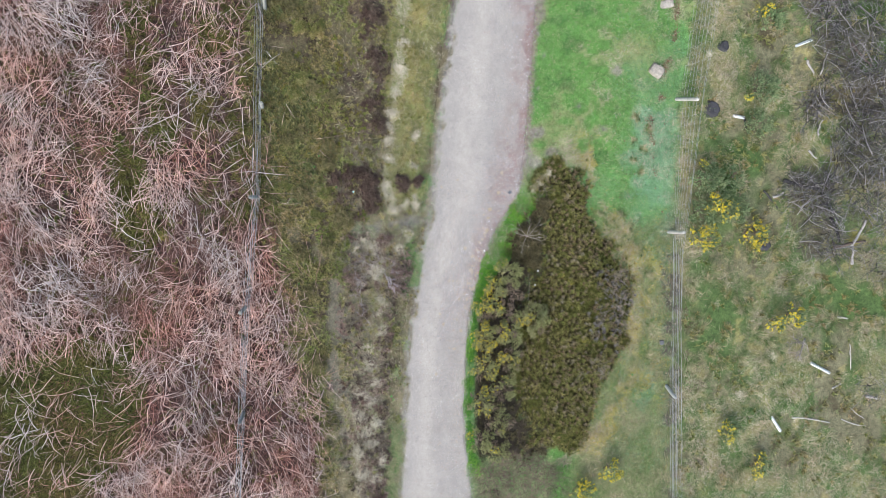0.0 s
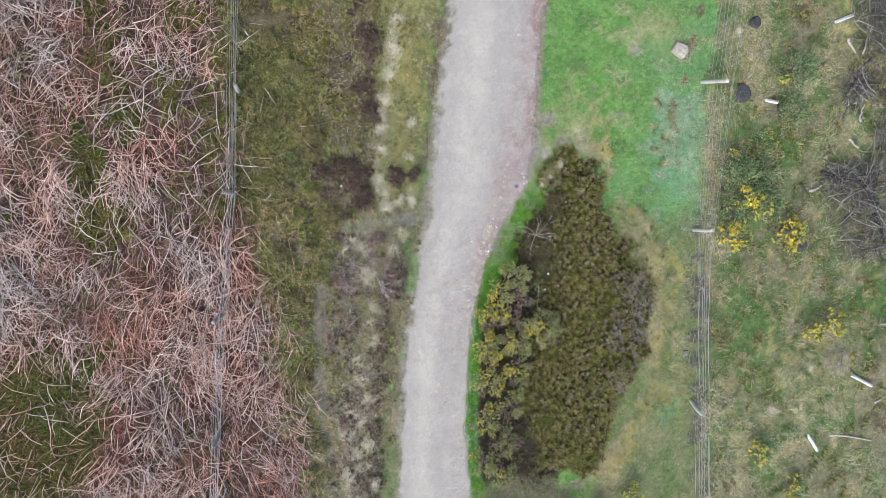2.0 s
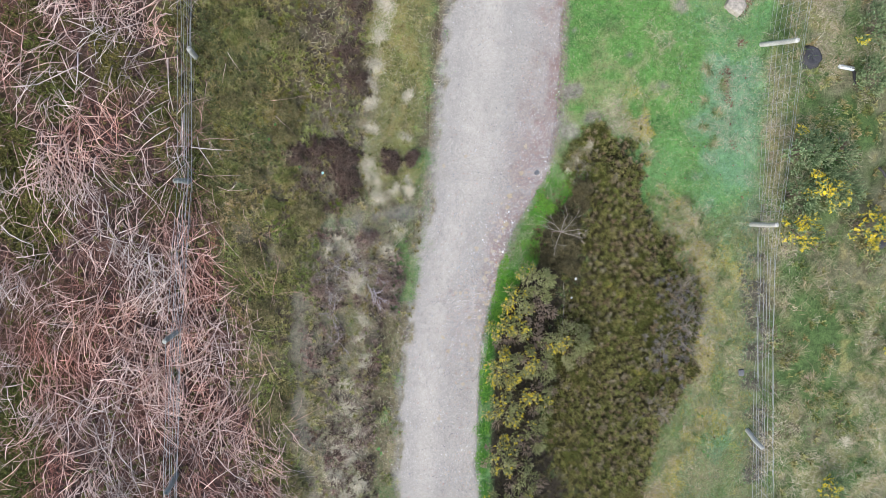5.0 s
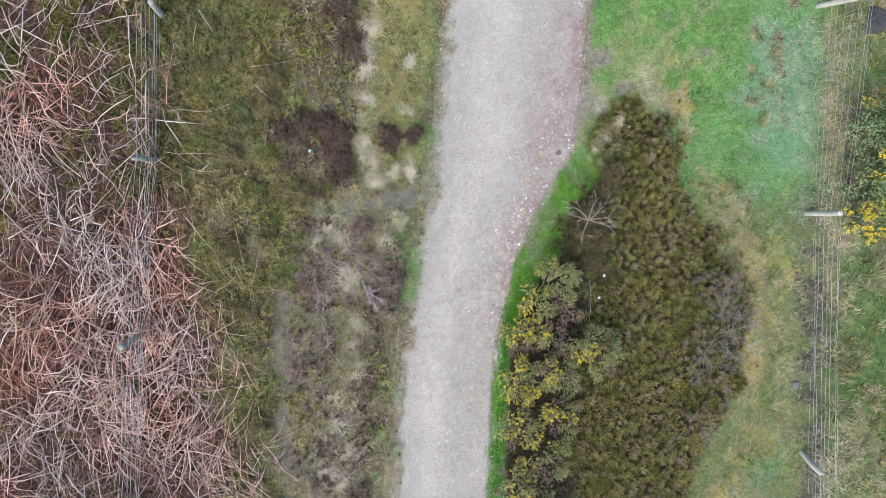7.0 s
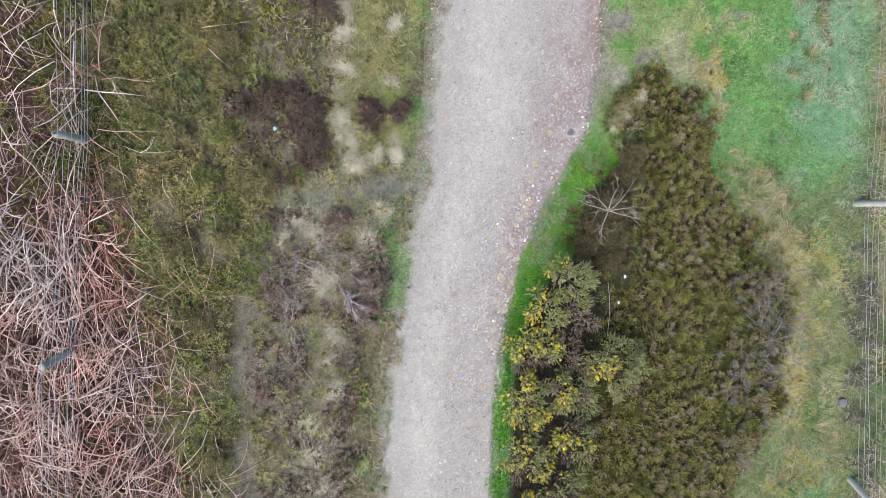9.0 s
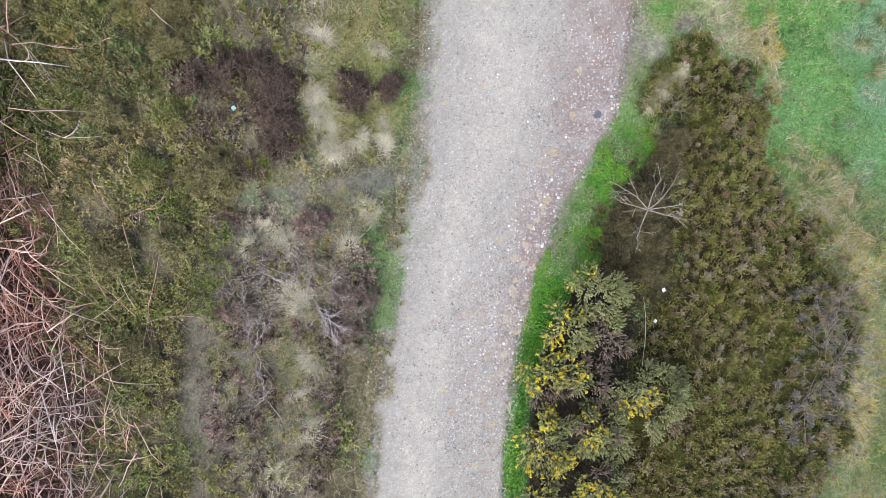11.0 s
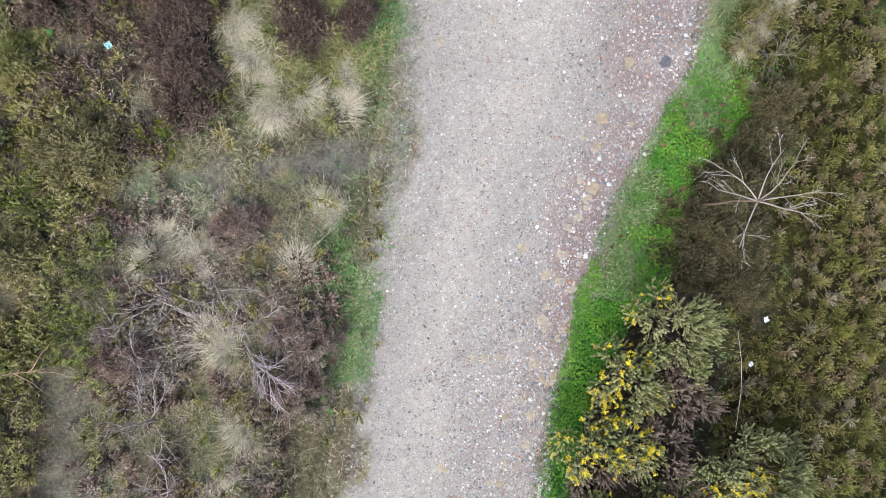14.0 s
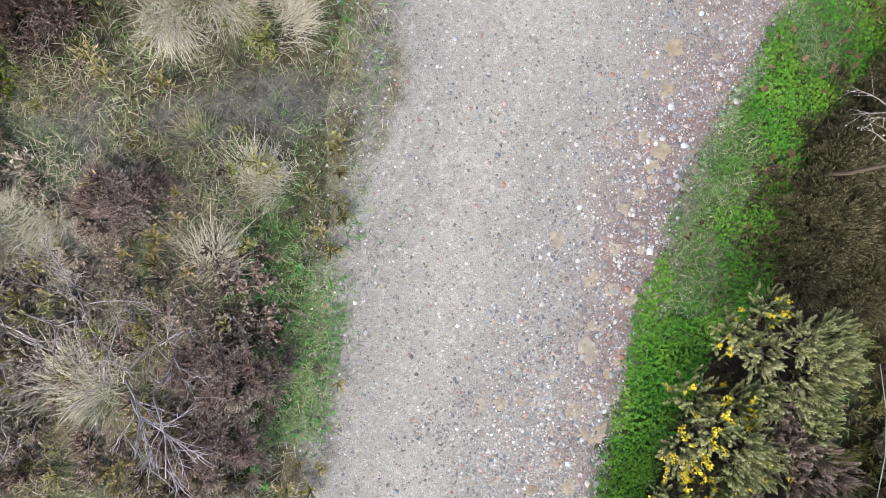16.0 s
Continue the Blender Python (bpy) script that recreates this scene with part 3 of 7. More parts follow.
# ---- ground and path ----
def grid_mesh(xs, ys, zs, material, tone):
    nx, ny = len(xs), len(ys)
    gx, gy = np.meshgrid(xs, ys)
    verts = np.stack([gx, gy, zs], -1).reshape(-1, 3)
    i = (np.arange(ny - 1)[:, None] * nx + np.arange(nx - 1)[None]).ravel()
    tris = np.concatenate([np.stack([i, i + 1, i + nx + 1], -1), np.stack([i, i + nx + 1, i + nx], -1)])
    me = raw_mesh("ground", verts, tris, material, smooth=True)
    layer = me.color_attributes.new("tone", "FLOAT_COLOR", "POINT")
    layer.data.foreach_set("color", np.concatenate([tone.reshape(-1, 3), np.ones((nx * ny, 1))], 1).astype(np.float32).ravel())
    return me


def spread(lo, hi, step, reach):
    near = np.arange(lo, hi + step / 2, step)
    out, gap = [], step
    d = 0.0
    while d < reach:
        gap *= 1.25
        d += gap
        out.append(d)
    out = np.array(out)
    return np.concatenate([lo - out[::-1], near, hi + out])


def ground_tone(gx, gy, z):
    """Bare colour of the ground, kind of growth by kind of growth, some shade painted in."""
    tone = np.zeros(gx.shape + (3,))

    def lay(w, c):
        tone[:] = tone * (1 - w[..., None]) + np.array(c) * w[..., None]
    one = np.ones(gx.shape)
    g = lambda lo, hi, a=1.0, b=0.7: ramp01(a * z["n1"] + b * z["n2"], lo, hi)
    lay(one, (0.17, 0.15, 0.08))
    lay(z["far"], (0.20, 0.19, 0.11))
    lay(z["far"] * g(-0.4, 0.2), (0.10, 0.15, 0.055))
    lay(z["far"] * ramp01(z["n3"] + 0.8 * z["n2"], 0.2, 0.9), (0.30, 0.26, 0.18))
    lay(z["far"] * ramp01(0.8 * z["n2"] - z["n1"], 0.35, 0.9) * 0.8, (0.10, 0.085, 0.05))
    lay(z["far"] * ramp01(z["n3"] - 0.6 * z["n1"], 0.25, 0.8) * 0.8, (0.07, 0.14, 0.035))
    lay(z["far"] * ramp01(z["n1"] - z["n2"], 0.5, 0.9) * 0.6, (0.34, 0.30, 0.12))
    lay(z["far"] * ramp01(1.0 + 0.8 * z["n1"] + 0.5 * z["n2"] - np.hypot((gx - 9.9) * 1.3, (gy + 3.4) * 0.6), 0, 0.7) * 0.8, (0.12, 0.09, 0.06))
    lay(z["charred"] * 0.75, (0.10, 0.09, 0.066))
    lay(z["moor"], (0.135, 0.115, 0.066))
    lay(z["moor"] * g(-0.1, 0.5), (0.125, 0.125, 0.032))
    lay(z["moor"] * ramp01(z["n2"] - z["n1"], 0.3, 0.9) * 0.8, (0.075, 0.055, 0.042))
    lay(z["pale"] * (0.4 + 0.4 * g(-0.4, 0.3)), (0.25, 0.215, 0.125))
    lay(z["straw"], (0.36, 0.32, 0.20))
    lay(z["straw"] * g(-0.1, 0.5), (0.20, 0.22, 0.08))
    lay(z["tawny"] * 0.8, (0.20, 0.20, 0.075))
    lay(z["tawny"] * g(0.0, 0.5) * 0.8, (0.30, 0.26, 0.09))
    lay(z["twiggy"] * (0.4 + 0.5 * g(-0.3, 0.3)), (0.175, 0.135, 0.108))
    lay(z["wiry"] * 0.9, (0.17, 0.138, 0.11))
    lay(z["wiry"] * z["mane"] * (0.4 + 0.6 * g(-0.2, 0.5)) * 0.8, (0.23, 0.21, 0.11))
    lay(z["purple"], (0.06, 0.042, 0.036))
    lay(z["bracken"], (0.085, 0.052, 0.043))
    lay(z["bracken"] * g(0.1, 0.7), (0.15, 0.082, 0.062))
    lay(z["bracken"] * ramp01(-z["n1"] + 0.6 * z["n2"], 0.25, 0.8) * 0.8, (0.06, 0.04, 0.033))
    lay(z["trail"] * 0.8, (0.075, 0.045, 0.04))
    lay(z["olive"] * 0.85, (0.09, 0.095, 0.025))
    lay(z["edge"], (0.25, 0.235, 0.205))
    lay(z["verge"] * (0.25 + 0.6 * g(-0.3, 0.4)), (0.12, 0.175, 0.06))
    lay(z["hem"] * 0.6 * g(-0.5, 0.3), (0.11, 0.155, 0.055))
    lay(z["mud"] * (0.42 + 0.43 * ramp01(gx, -0.4, 0.2)), (0.205, 0.192, 0.178))
    lay(z["mud"] * g(0, 0.5) * 0.7 * ramp01(gx, -0.4, 0.1), (0.13, 0.17, 0.075))
    lay(z["lawn"], (0.12, 0.26, 0.06))
    lay(z["lawn"] * g(-0.1, 0.5, 0.7, 0.9) * 0.9, (0.26, 0.28, 0.12))
    lay(z["lawn"] * ramp01(z["n3"], 0.0, 0.8) * 0.6, (0.15, 0.28, 0.13))
    lay(z["lawn"] * ramp01(z["n2"] - 0.5 * z["n1"], 0.15, 0.7) * 0.7, (0.06, 0.15, 0.04))
    lay(z["sallow"] * 0.85, (0.20, 0.195, 0.10))
    lay(z["sallow"] * g(-0.2, 0.5) * 0.7, (0.17, 0.20, 0.085))
    lay(ramp01(0.26 + 0.14 * z["n1"] + 0.12 * z["n2"] - (gx - path_right(gy)), 0, 0.18) * z["lawn"] * ramp01(gy, 0.8, 1.6) * 0.8, (0.22, 0.19, 0.125))
    lay(z["lawn"] * ramp01(0.8 + 0.4 * z["n1"] - np.hypot(gx - 8.2, gy - 4.9), 0, 0.5) * 0.6, (0.36, 0.31, 0.15))
    lay(z["teal"] * 0.55, (0.18, 0.32, 0.19))
    lay(z["ring"] * 0.7, (0.26, 0.215, 0.15))
    lay(z["gold"] * 0.65, (0.31, 0.26, 0.07))
    lay(z["clover"] * ramp01(-gy, 1.1, 1.4), (0.05, 0.14, 0.025))
    lay(z["clover"] * ramp01(1.25 - -gy, 0, 0.3) * 0.9, (0.10, 0.15, 0.05))
    lay(z["clover"] * ramp01(1.25 - -gy, 0, 0.3) * g(0.1, 0.6) * 0.8, (0.19, 0.17, 0.11))
    lay(z["bare"] * 0.85, (0.27, 0.24, 0.205))
    # almost black, so that the gaps between tufts hold painted shade
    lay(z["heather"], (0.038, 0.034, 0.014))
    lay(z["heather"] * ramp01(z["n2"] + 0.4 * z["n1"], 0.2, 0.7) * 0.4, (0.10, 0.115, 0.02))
    # shade between gorse and heather, painted into the ground as near-black
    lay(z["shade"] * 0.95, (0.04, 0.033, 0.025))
    lay(ramp01(0.9 + 0.3 * z["n1"] - np.hypot((gx - 4.8) * 0.6, gy + 7.4), 0, 0.3), (0.16, 0.12, 0.09))
    lay(z["soil"] * 0.9, (0.085, 0.075, 0.066))
    lay(z["leafy"] * 0.6, (0.13, 0.09, 0.055))
    lay(ramp01(0.25 + 0.1 * z["n1"] - np.abs(line_gap(FENCE_LEFT, gx, gy)), 0, 0.2) * 0.8, (0.05, 0.045, 0.03))
    lay(z["path"], (0.25, 0.235, 0.205))
    lay(ramp01(gx - path_right(gy) + 0.08 * z["n2"], -0.25, -0.1) * (1 - ramp01(gx - path_right(gy) + 0.08 * z["n2"], 0.04, 0.12)) * ramp01(gy, -3.0, -1.0), (0.23, 0.17, 0.15))
    return tone


def make_ground():
    xs, ys = spread(-11, 18, 0.08, 900), spread(-10, 8.5, 0.08, 900)
    gx, gy = np.meshgrid(xs, ys)
    z = zones(gx, gy)
    tone = ground_tone(gx, gy, z)
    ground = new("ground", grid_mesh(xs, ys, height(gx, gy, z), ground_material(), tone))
    return tagged(ground, "rough moorland ground with grass, moss, litter and bare soil", "ground", kind="structure")


def path_surface(x, y):
    """Height of the track's surface, its share across and the distance to its edges."""
    xl, xr = path_left(y), path_right(y)
    u = (x - xl) / (xr - xl)
    n1, n2 = fbm(x, y, 0.9, 11), fbm(x, y, 0.2, 12)
    edge = np.minimum(u * (xr - xl) + 0.06, (1.03 - u) * (xr - xl))
    z = 0.016 + 0.008 * n1 + 0.005 * n2 - np.where(u < 0.5, 0.075, 0.08) * (1 - ramp01(edge + 0.05 * n1 + 0.05 * n2, np.where(u < 0.5, -0.45, -0.08), np.where(u < 0.5, -0.05, 0.1))) - 0.015 * ramp01(np.abs(u - 0.45), 0.0, 0.5)
    return z, u, edge, n1, n2


def make_path():
    ys = np.concatenate([np.arange(-59, -14, 0.5), np.arange(-14, -3.6, 0.1), np.arange(-3.6, 1.8, 0.04), np.arange(1.8, 12, 0.1), np.arange(12, 59, 0.5)])
    us = np.linspace(-0.32, 1.1, 76)
    uu, yy = np.meshgrid(us, ys)
    xl, xr = path_left(yy), path_right(yy)
    xx = xl + uu * (xr - xl)
    zz, _, edge, n1, n2 = path_surface(xx, yy)
    tone = np.zeros(uu.shape + (3,)) + np.array((0.34, 0.319, 0.284))
    wear = ramp01(0.24 + 0.05 * n1 - np.abs(uu - 0.33), 0, 0.2)[..., None]
    tone = tone * (1 - 0.7 * wear) + np.array((0.405, 0.378, 0.332)) * 0.7 * wear
    red = (ramp01(uu + 0.1 * n1, 0.58, 0.95) * ramp01(yy, -3.0, -1.0) * (0.4 + 0.6 * ramp01(n2 + n1, -0.5, 0.3)))[..., None]
    tone = tone * (1 - 0.9 * red) + np.array((0.22, 0.145, 0.13)) * 0.9 * red
    # towards the edges the gravel gives way to the soil of the ground beside it
    earth = ramp01(0.20 - np.where(uu < 0.5, edge, edge + 0.08) + 0.08 * n1 + 0.10 * n2, 0, 0.36)
    own = ramp01(earth, 0.1, 0.6)[..., None]
    tone = tone * (1 - own) + ground_tone(xx, yy, zones(xx, yy)) * own
    nx, ny = len(us), len(ys)
    i = (np.arange(ny - 1)[:, None] * nx + np.arange(nx - 1)[None]).ravel()
    tris = np.concatenate([np.stack([i, i + 1, i + nx + 1], -1), np.stack([i, i + nx + 1, i + nx], -1)])
    me = raw_mesh("gravel_path", np.stack([xx, yy, zz], -1).reshape(-1, 3), tris, path_material(), smooth=True)
    layer = me.color_attributes.new("tone", "FLOAT_COLOR", "POINT")
    layer.data.foreach_set("color", np.concatenate([tone.reshape(-1, 3), np.ones((nx * ny, 1))], 1).astype(np.float32).ravel())
    me.attributes.new("earth", "FLOAT", "POINT").data.foreach_set("value", earth.astype(np.float32).ravel())
    return tagged(new("gravel_path", me), "pale trodden gravel track with loose pebbles and worn wheel line", "path", kind="structure")


ground = make_ground()
gravel_path = make_path()


def at_height(x, y):
    """The ground's height, or the track's where that lies higher."""
    x, y = np.asarray(x, float), np.asarray(y, float)
    top, u = path_surface(x, y)[:2]
    return np.maximum(height(x, y), np.where((u > -0.32) & (u < 1.1), top, -9.0))


def picked(n, box, weight, seed):
    """n random places in a box (x0, x1, y0, y1), kept by a weight 0..1 of the zones."""
    r = np.random.RandomState(seed)
    x, y = r.uniform(box[0], box[1], n), r.uniform(box[2], box[3], n)
    z = zones(x, y)
    keep = r.uniform(0, 1, n) < weight(z, x, y)
    x, y = x[keep], y[keep]
    return np.stack([x, y, at_height(x, y)], -1)


# ---- fences ----
def smooth_line(points, step=0.25):
    p = np.array(points)
    d = np.concatenate([[0], np.cumsum(np.hypot(*np.diff(p, axis=0).T))])
    s = np.arange(0, d[-1], step)
    return np.stack([np.interp(s, d, p[:, 0]), np.interp(s, d, p[:, 1])], -1)


def post_mesh(length, radius, seed, wood):
    r = np.random.RandomState(seed)
    k = np.array([0, 0.02, 0.3, 0.7, 0.985, 1.0])
    line = np.stack([0.004 * r.normal(size=6), 0.004 * r.normal(size=6), -0.15 + (length + 0.15) * k], -1)
    v, t = tubes(line[None], (radius * np.array([0.9, 1, 1.02, 0.99, 0.98, 0.92]))[None], 9)
    return raw_mesh("post", v, t, wood)


def fence(line, posts, talls, leans, wires, label, seed, wood, lean=((-9, 0), (9, 0))):
    base = empty("wire_fence", pose(posts[0][0], posts[0][1], 0), label, "fence")
    inv = base.matrix_world.inverted()
    for k, (x, y) in enumerate(posts):
        ax, ay = leans[k % len(leans)]
        m = inv @ Matrix.Translation((x, y, float(at_height(x, y)))) @ pose(0, 0, 0, ax, ay, 0) @ pose(0, 0, 0, 0, 0, 40 * k)
        part("post", post_mesh(talls[k % len(talls)], 0.05, seed + k, wood), base, "grey weathered round wooden post", m)
    pts = smooth_line(line)
    r = np.random.RandomState(seed)
    gh = at_height(pts[:, 0], pts[:, 1])
    gh = np.convolve(np.pad(gh, 8, mode="edge"), np.ones(17) / 17, "valid")
    off = Vector((posts[0][0], posts[0][1], 0))
    for k, h in enumerate(wires):
        sway = np.cumsum(r.normal(0, 0.006, len(pts)))
        sway -= np.linspace(0, sway[-1], len(pts))
        w = np.stack([pts[:, 0] - off.x + sway + 0.055 + h * np.interp(pts[:, 1], [q[0] for q in lean], [q[1] for q in lean]), pts[:, 1] - off.y, gh + h + 0.006 * fbm(pts[:, 1], pts[:, 0] * 0 + k, 1.5, 40 + k)], -1)
        v, t = tubes(w[None], 0.0032, 4)
        part("wire", raw_mesh("wire", v, t, M_WIRE), base, "thin galvanised wire")
    top = wires[-2] if len(wires) > 2 else wires[-1]
    stay = np.array([[[0, 0, wires[0]], [0.008, 0, (wires[0] + top) / 2], [0, 0, top]]])
    v, t = tubes(stay, 0.0022, 3)
    me = raw_mesh("stay_wire", v, t, M_WIRE)
    for k in range(1, len(pts)):
        x, y = pts[k]
        part("stay_wire", me, base, "", Matrix.Translation((x - off.x + 0.055, y - off.y, gh[k])) @ pose(0, 0, 0, 0, math.degrees(math.atan(np.interp(y, [q[0] for q in lean], [q[1] for q in lean])))))
    return base


WIRES = (0.06, 0.2, 0.34, 0.48, 0.62, 0.77, 0.92, 1.05)
fence(FENCE_LEFT, [(-2.25, 8.0), (-2.27, 5.45), (-2.38, 2.92), (-2.56, 0.59), (-2.85, -2.27), (-2.98, -5.1), (-3.1, -8.2)], [0.8], [(2, 3), (-6, 4), (2, 6), (1, -2), (5, -3)], [h * 0.85 for h in WIRES],
      "low stock fence of grey posts and galvanised wire in bracken", 3, M_MOSSPOST)
fence(FENCE_RIGHT, [(9.85, 7.8), (9.2, 3.48), (9.03, -0.35), (9.05, -4.9), (9.18, -8.9)], [1.15, 1.1, 0.85, 0.6, 0.9], [(0, 4), (11, 2), (0, -2), (20, 0), (0, -8)], WIRES,
      "stock fence of grey posts and galvanised wire netting beside grass", 9, M_POST, ((-6, -0.18), (-1, -0.18), (0.5, -0.05), (3.5, 0.2), (7, 0.2)))


# ---- plant shapes ----
def shoot_tuft(seed, shoots=14, needles=13, reach=0.10, tall=0.13, wide=0.0055, length=0.022, spread=0.9):
    """A tuft of needle-leaved shoots that lean outwards from one root: corners, triangles, tip values."""
    r = np.random.RandomState(seed)
    vs, ts, tips, base = [], [], [], 0
    for k in range(shoots):
        a = 2 * np.pi * (k + r.uniform(-0.4, 0.4)) / shoots * 2.4
        lean = spread * np.sqrt((k + 0.5) / shoots) * r.uniform(0.75, 1.15)
        h, o = tall * np.cos(lean) * r.uniform(0.7, 1.1), reach * np.sin(lean) * r.uniform(0.8, 1.25)
        head = np.array([np.cos(a), np.sin(a)])
        s = np.linspace(0.2, 1.0, needles)
        spine = np.stack([head[0] * o * s ** 0.8, head[1] * o * s ** 0.8, h * s - 0.02 * s * s], -1)
        v, t = blades(np.zeros((1, 3)), a, np.hypot(h, o), wide * 0.9, np.arctan2(h, o), 0.0, 2)
        vs.append(v)
        ts.append(t + base)
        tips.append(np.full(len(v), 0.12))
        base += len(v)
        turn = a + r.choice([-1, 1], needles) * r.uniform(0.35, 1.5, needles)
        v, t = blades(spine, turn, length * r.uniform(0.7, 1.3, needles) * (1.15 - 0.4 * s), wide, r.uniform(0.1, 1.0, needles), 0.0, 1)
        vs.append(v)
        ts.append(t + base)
        # pale tips; the steep fall inwards also paints shade inside the tuft
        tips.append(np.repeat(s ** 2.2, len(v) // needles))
        base += len(v)
    return np.concatenate(vs), np.concatenate(ts), np.clip(np.concatenate(tips), 0, 1)


def feather(seed, needles=28, length=0.085, wide=0.0105, leaf=0.023):
    """One spiny gorse spray along +z, bristling all round."""
    r = np.random.RandomState(seed)
    s = np.linspace(0.05, 1, needles)
    bend = 0.12 * length * r.uniform(-1, 1)
    spine = np.stack([bend * s * s, 0.5 * bend * s * s, length * s], -1)
    turn = np.arange(needles) * 2.4 + r.uniform(-0.3, 0.3, needles)
    size = leaf * (1.2 - 0.65 * s) * r.uniform(0.75, 1.25, needles)
    v, t = blades(spine, turn, size, wide, r.uniform(0.3, 1.0, needles), 0.0, 1)
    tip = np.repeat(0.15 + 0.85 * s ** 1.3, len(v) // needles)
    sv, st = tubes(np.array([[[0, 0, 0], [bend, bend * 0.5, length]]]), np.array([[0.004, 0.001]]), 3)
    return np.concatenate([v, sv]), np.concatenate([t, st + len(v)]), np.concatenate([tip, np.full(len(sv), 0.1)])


def toward(dirs, r):
    """Rotations that carry +z to the given directions, with a random spin."""
    d = dirs / np.linalg.norm(dirs, axis=1, keepdims=True)
    a = np.where(np.abs(d[:, 2:3]) > 0.95, np.array([1.0, 0, 0]), np.array([0, 0, 1.0]))
    u = np.cross(a, d)
    u /= np.linalg.norm(u, axis=1, keepdims=True)
    w = np.cross(d, u)
    s = r.uniform(0, 2 * np.pi, len(d))[:, None]
    p, q = u * np.cos(s) + w * np.sin(s), w * np.cos(s) - u * np.sin(s)
    return np.stack([p, q, d], -1)


def flower_cluster(seed):
    """Pea-shaped petals bunched on a spray, about 6 cm long."""
    r = np.random.RandomState(seed)
    vs, ts, base = [], [], 0
    for k in range(9):
        c = np.array([r.normal(0, 0.014), r.normal(0, 0.014), r.uniform(0, 0.06)])
        for j in range(3):
            a = r.uniform(0, 6.28)
            p = c + np.array([np.cos(a), np.sin(a), 0.3]) * 0.011
            q = np.array([-np.sin(a), np.cos(a), 0]) * 0.006
            vs += [c, p - q, p + q, c + np.array([np.cos(a), np.sin(a), 0.9]) * 0.015]
            ts += [(base, base + 1, base + 3), (base, base + 3, base + 2)]
            base += 4
    return np.array(vs), np.array(ts), np.full(len(vs), 0.5)


def tree_paths(seed, root, heads, length, levels=3, kids=4, wander=0.25, shrink=0.6, lift=0.0, start=0.25):
    """Branching sticks: paths (n, 5, 3) and radii shares (n,)."""
    r = np.random.RandomState(seed)
    paths, share = [], []

    def grow(p, d, l, lev):
        pts, q, e = [p], p.copy(), d / np.linalg.norm(d)
        for _ in range(4):
            e = e + r.normal(0, wander, 3) * 0.6 + np.array([0, 0, lift])
            e /= np.linalg.norm(e)
            q = q + e * l / 4
            pts.append(q)
        pts = np.array(pts)
        paths.append(pts)
        share.append(shrink ** (levels - lev))
        if lev > 1:
            for _ in range(kids):
                f = r.uniform(start, 0.98) * 4
                i = min(int(f), 3)
                c = pts[i] + (pts[i + 1] - pts[i]) * (f - i)
                w = (pts[i + 1] - pts[i]) / np.linalg.norm(pts[i + 1] - pts[i]) + r.normal(0, 0.55, 3) * np.array([1, 1, 0.6])
                grow(c, w, l * shrink * r.uniform(0.6, 1.1), lev - 1)
    for h in heads:
        grow(np.array(root, float), np.array(h, float), length * r.uniform(0.8, 1.15), levels)
    return np.array(paths), np.array(share)


def sticks_mesh(name, paths, thick, material, sides=4, taper=0.35):
    k = paths.shape[1]
    rad = np.broadcast_to(np.asarray(thick, float)[..., None], (len(paths), k)) * np.linspace(1, taper, k)[None]
    return raw_mesh(name, *tubes(paths, rad, sides), material)


def stuff(name, mesh, label, category):
    return tagged(new(name, mesh), label, category, kind="stuff")


# ---- dead bracken behind the fence ----
def flow(x, y):
    """Which way the fallen stems lie."""
    return -np.pi / 2 - 0.15 + 0.75 * fbm(x, y, 1.8, 21) + 0.45 * fbm(x, y, 0.6, 22)


def bracken_sticks(n, seed, weight, length, thick, lift, stray):
    """Bent fallen stems: paths and thickness; stray: how far they turn from the common lie."""
    p = picked(n, (-10.5, -0.6, -9, 7), weight, seed)
    r = np.random.RandomState(seed + 1)
    m = len(p)
    turn = flow(p[:, 0], p[:, 1]) + r.normal(0, stray, m) + np.where(r.uniform(size=m) < 0.22, r.uniform(-2, 2, m), 0)
    length = r.uniform(*length, m) * r.uniform(0.6, 1.1, m)
    s = np.linspace(0, 1, 4)[None]
    a = turn[:, None] + np.cumsum(r.normal(0, 0.2, (m, 4)), 1)
    step = length[:, None] / 3
    x = p[:, :1] + np.concatenate([np.zeros((m, 1)), np.cumsum(np.cos(a[:, 1:]) * step, 1)], 1)
    y = p[:, 1:2] + np.concatenate([np.zeros((m, 1)), np.cumsum(np.sin(a[:, 1:]) * step, 1)], 1)
    z = p[:, 2:3] + r.uniform(*lift, m)[:, None] * (1 - 0.7 * (s - 0.35) ** 2 * 2) + r.normal(0, 0.015, (m, 4))
    return np.stack([x, y, z], -1), r.uniform(*thick, m) * np.where(r.uniform(size=m) < 0.35, 0.6, 1.0)


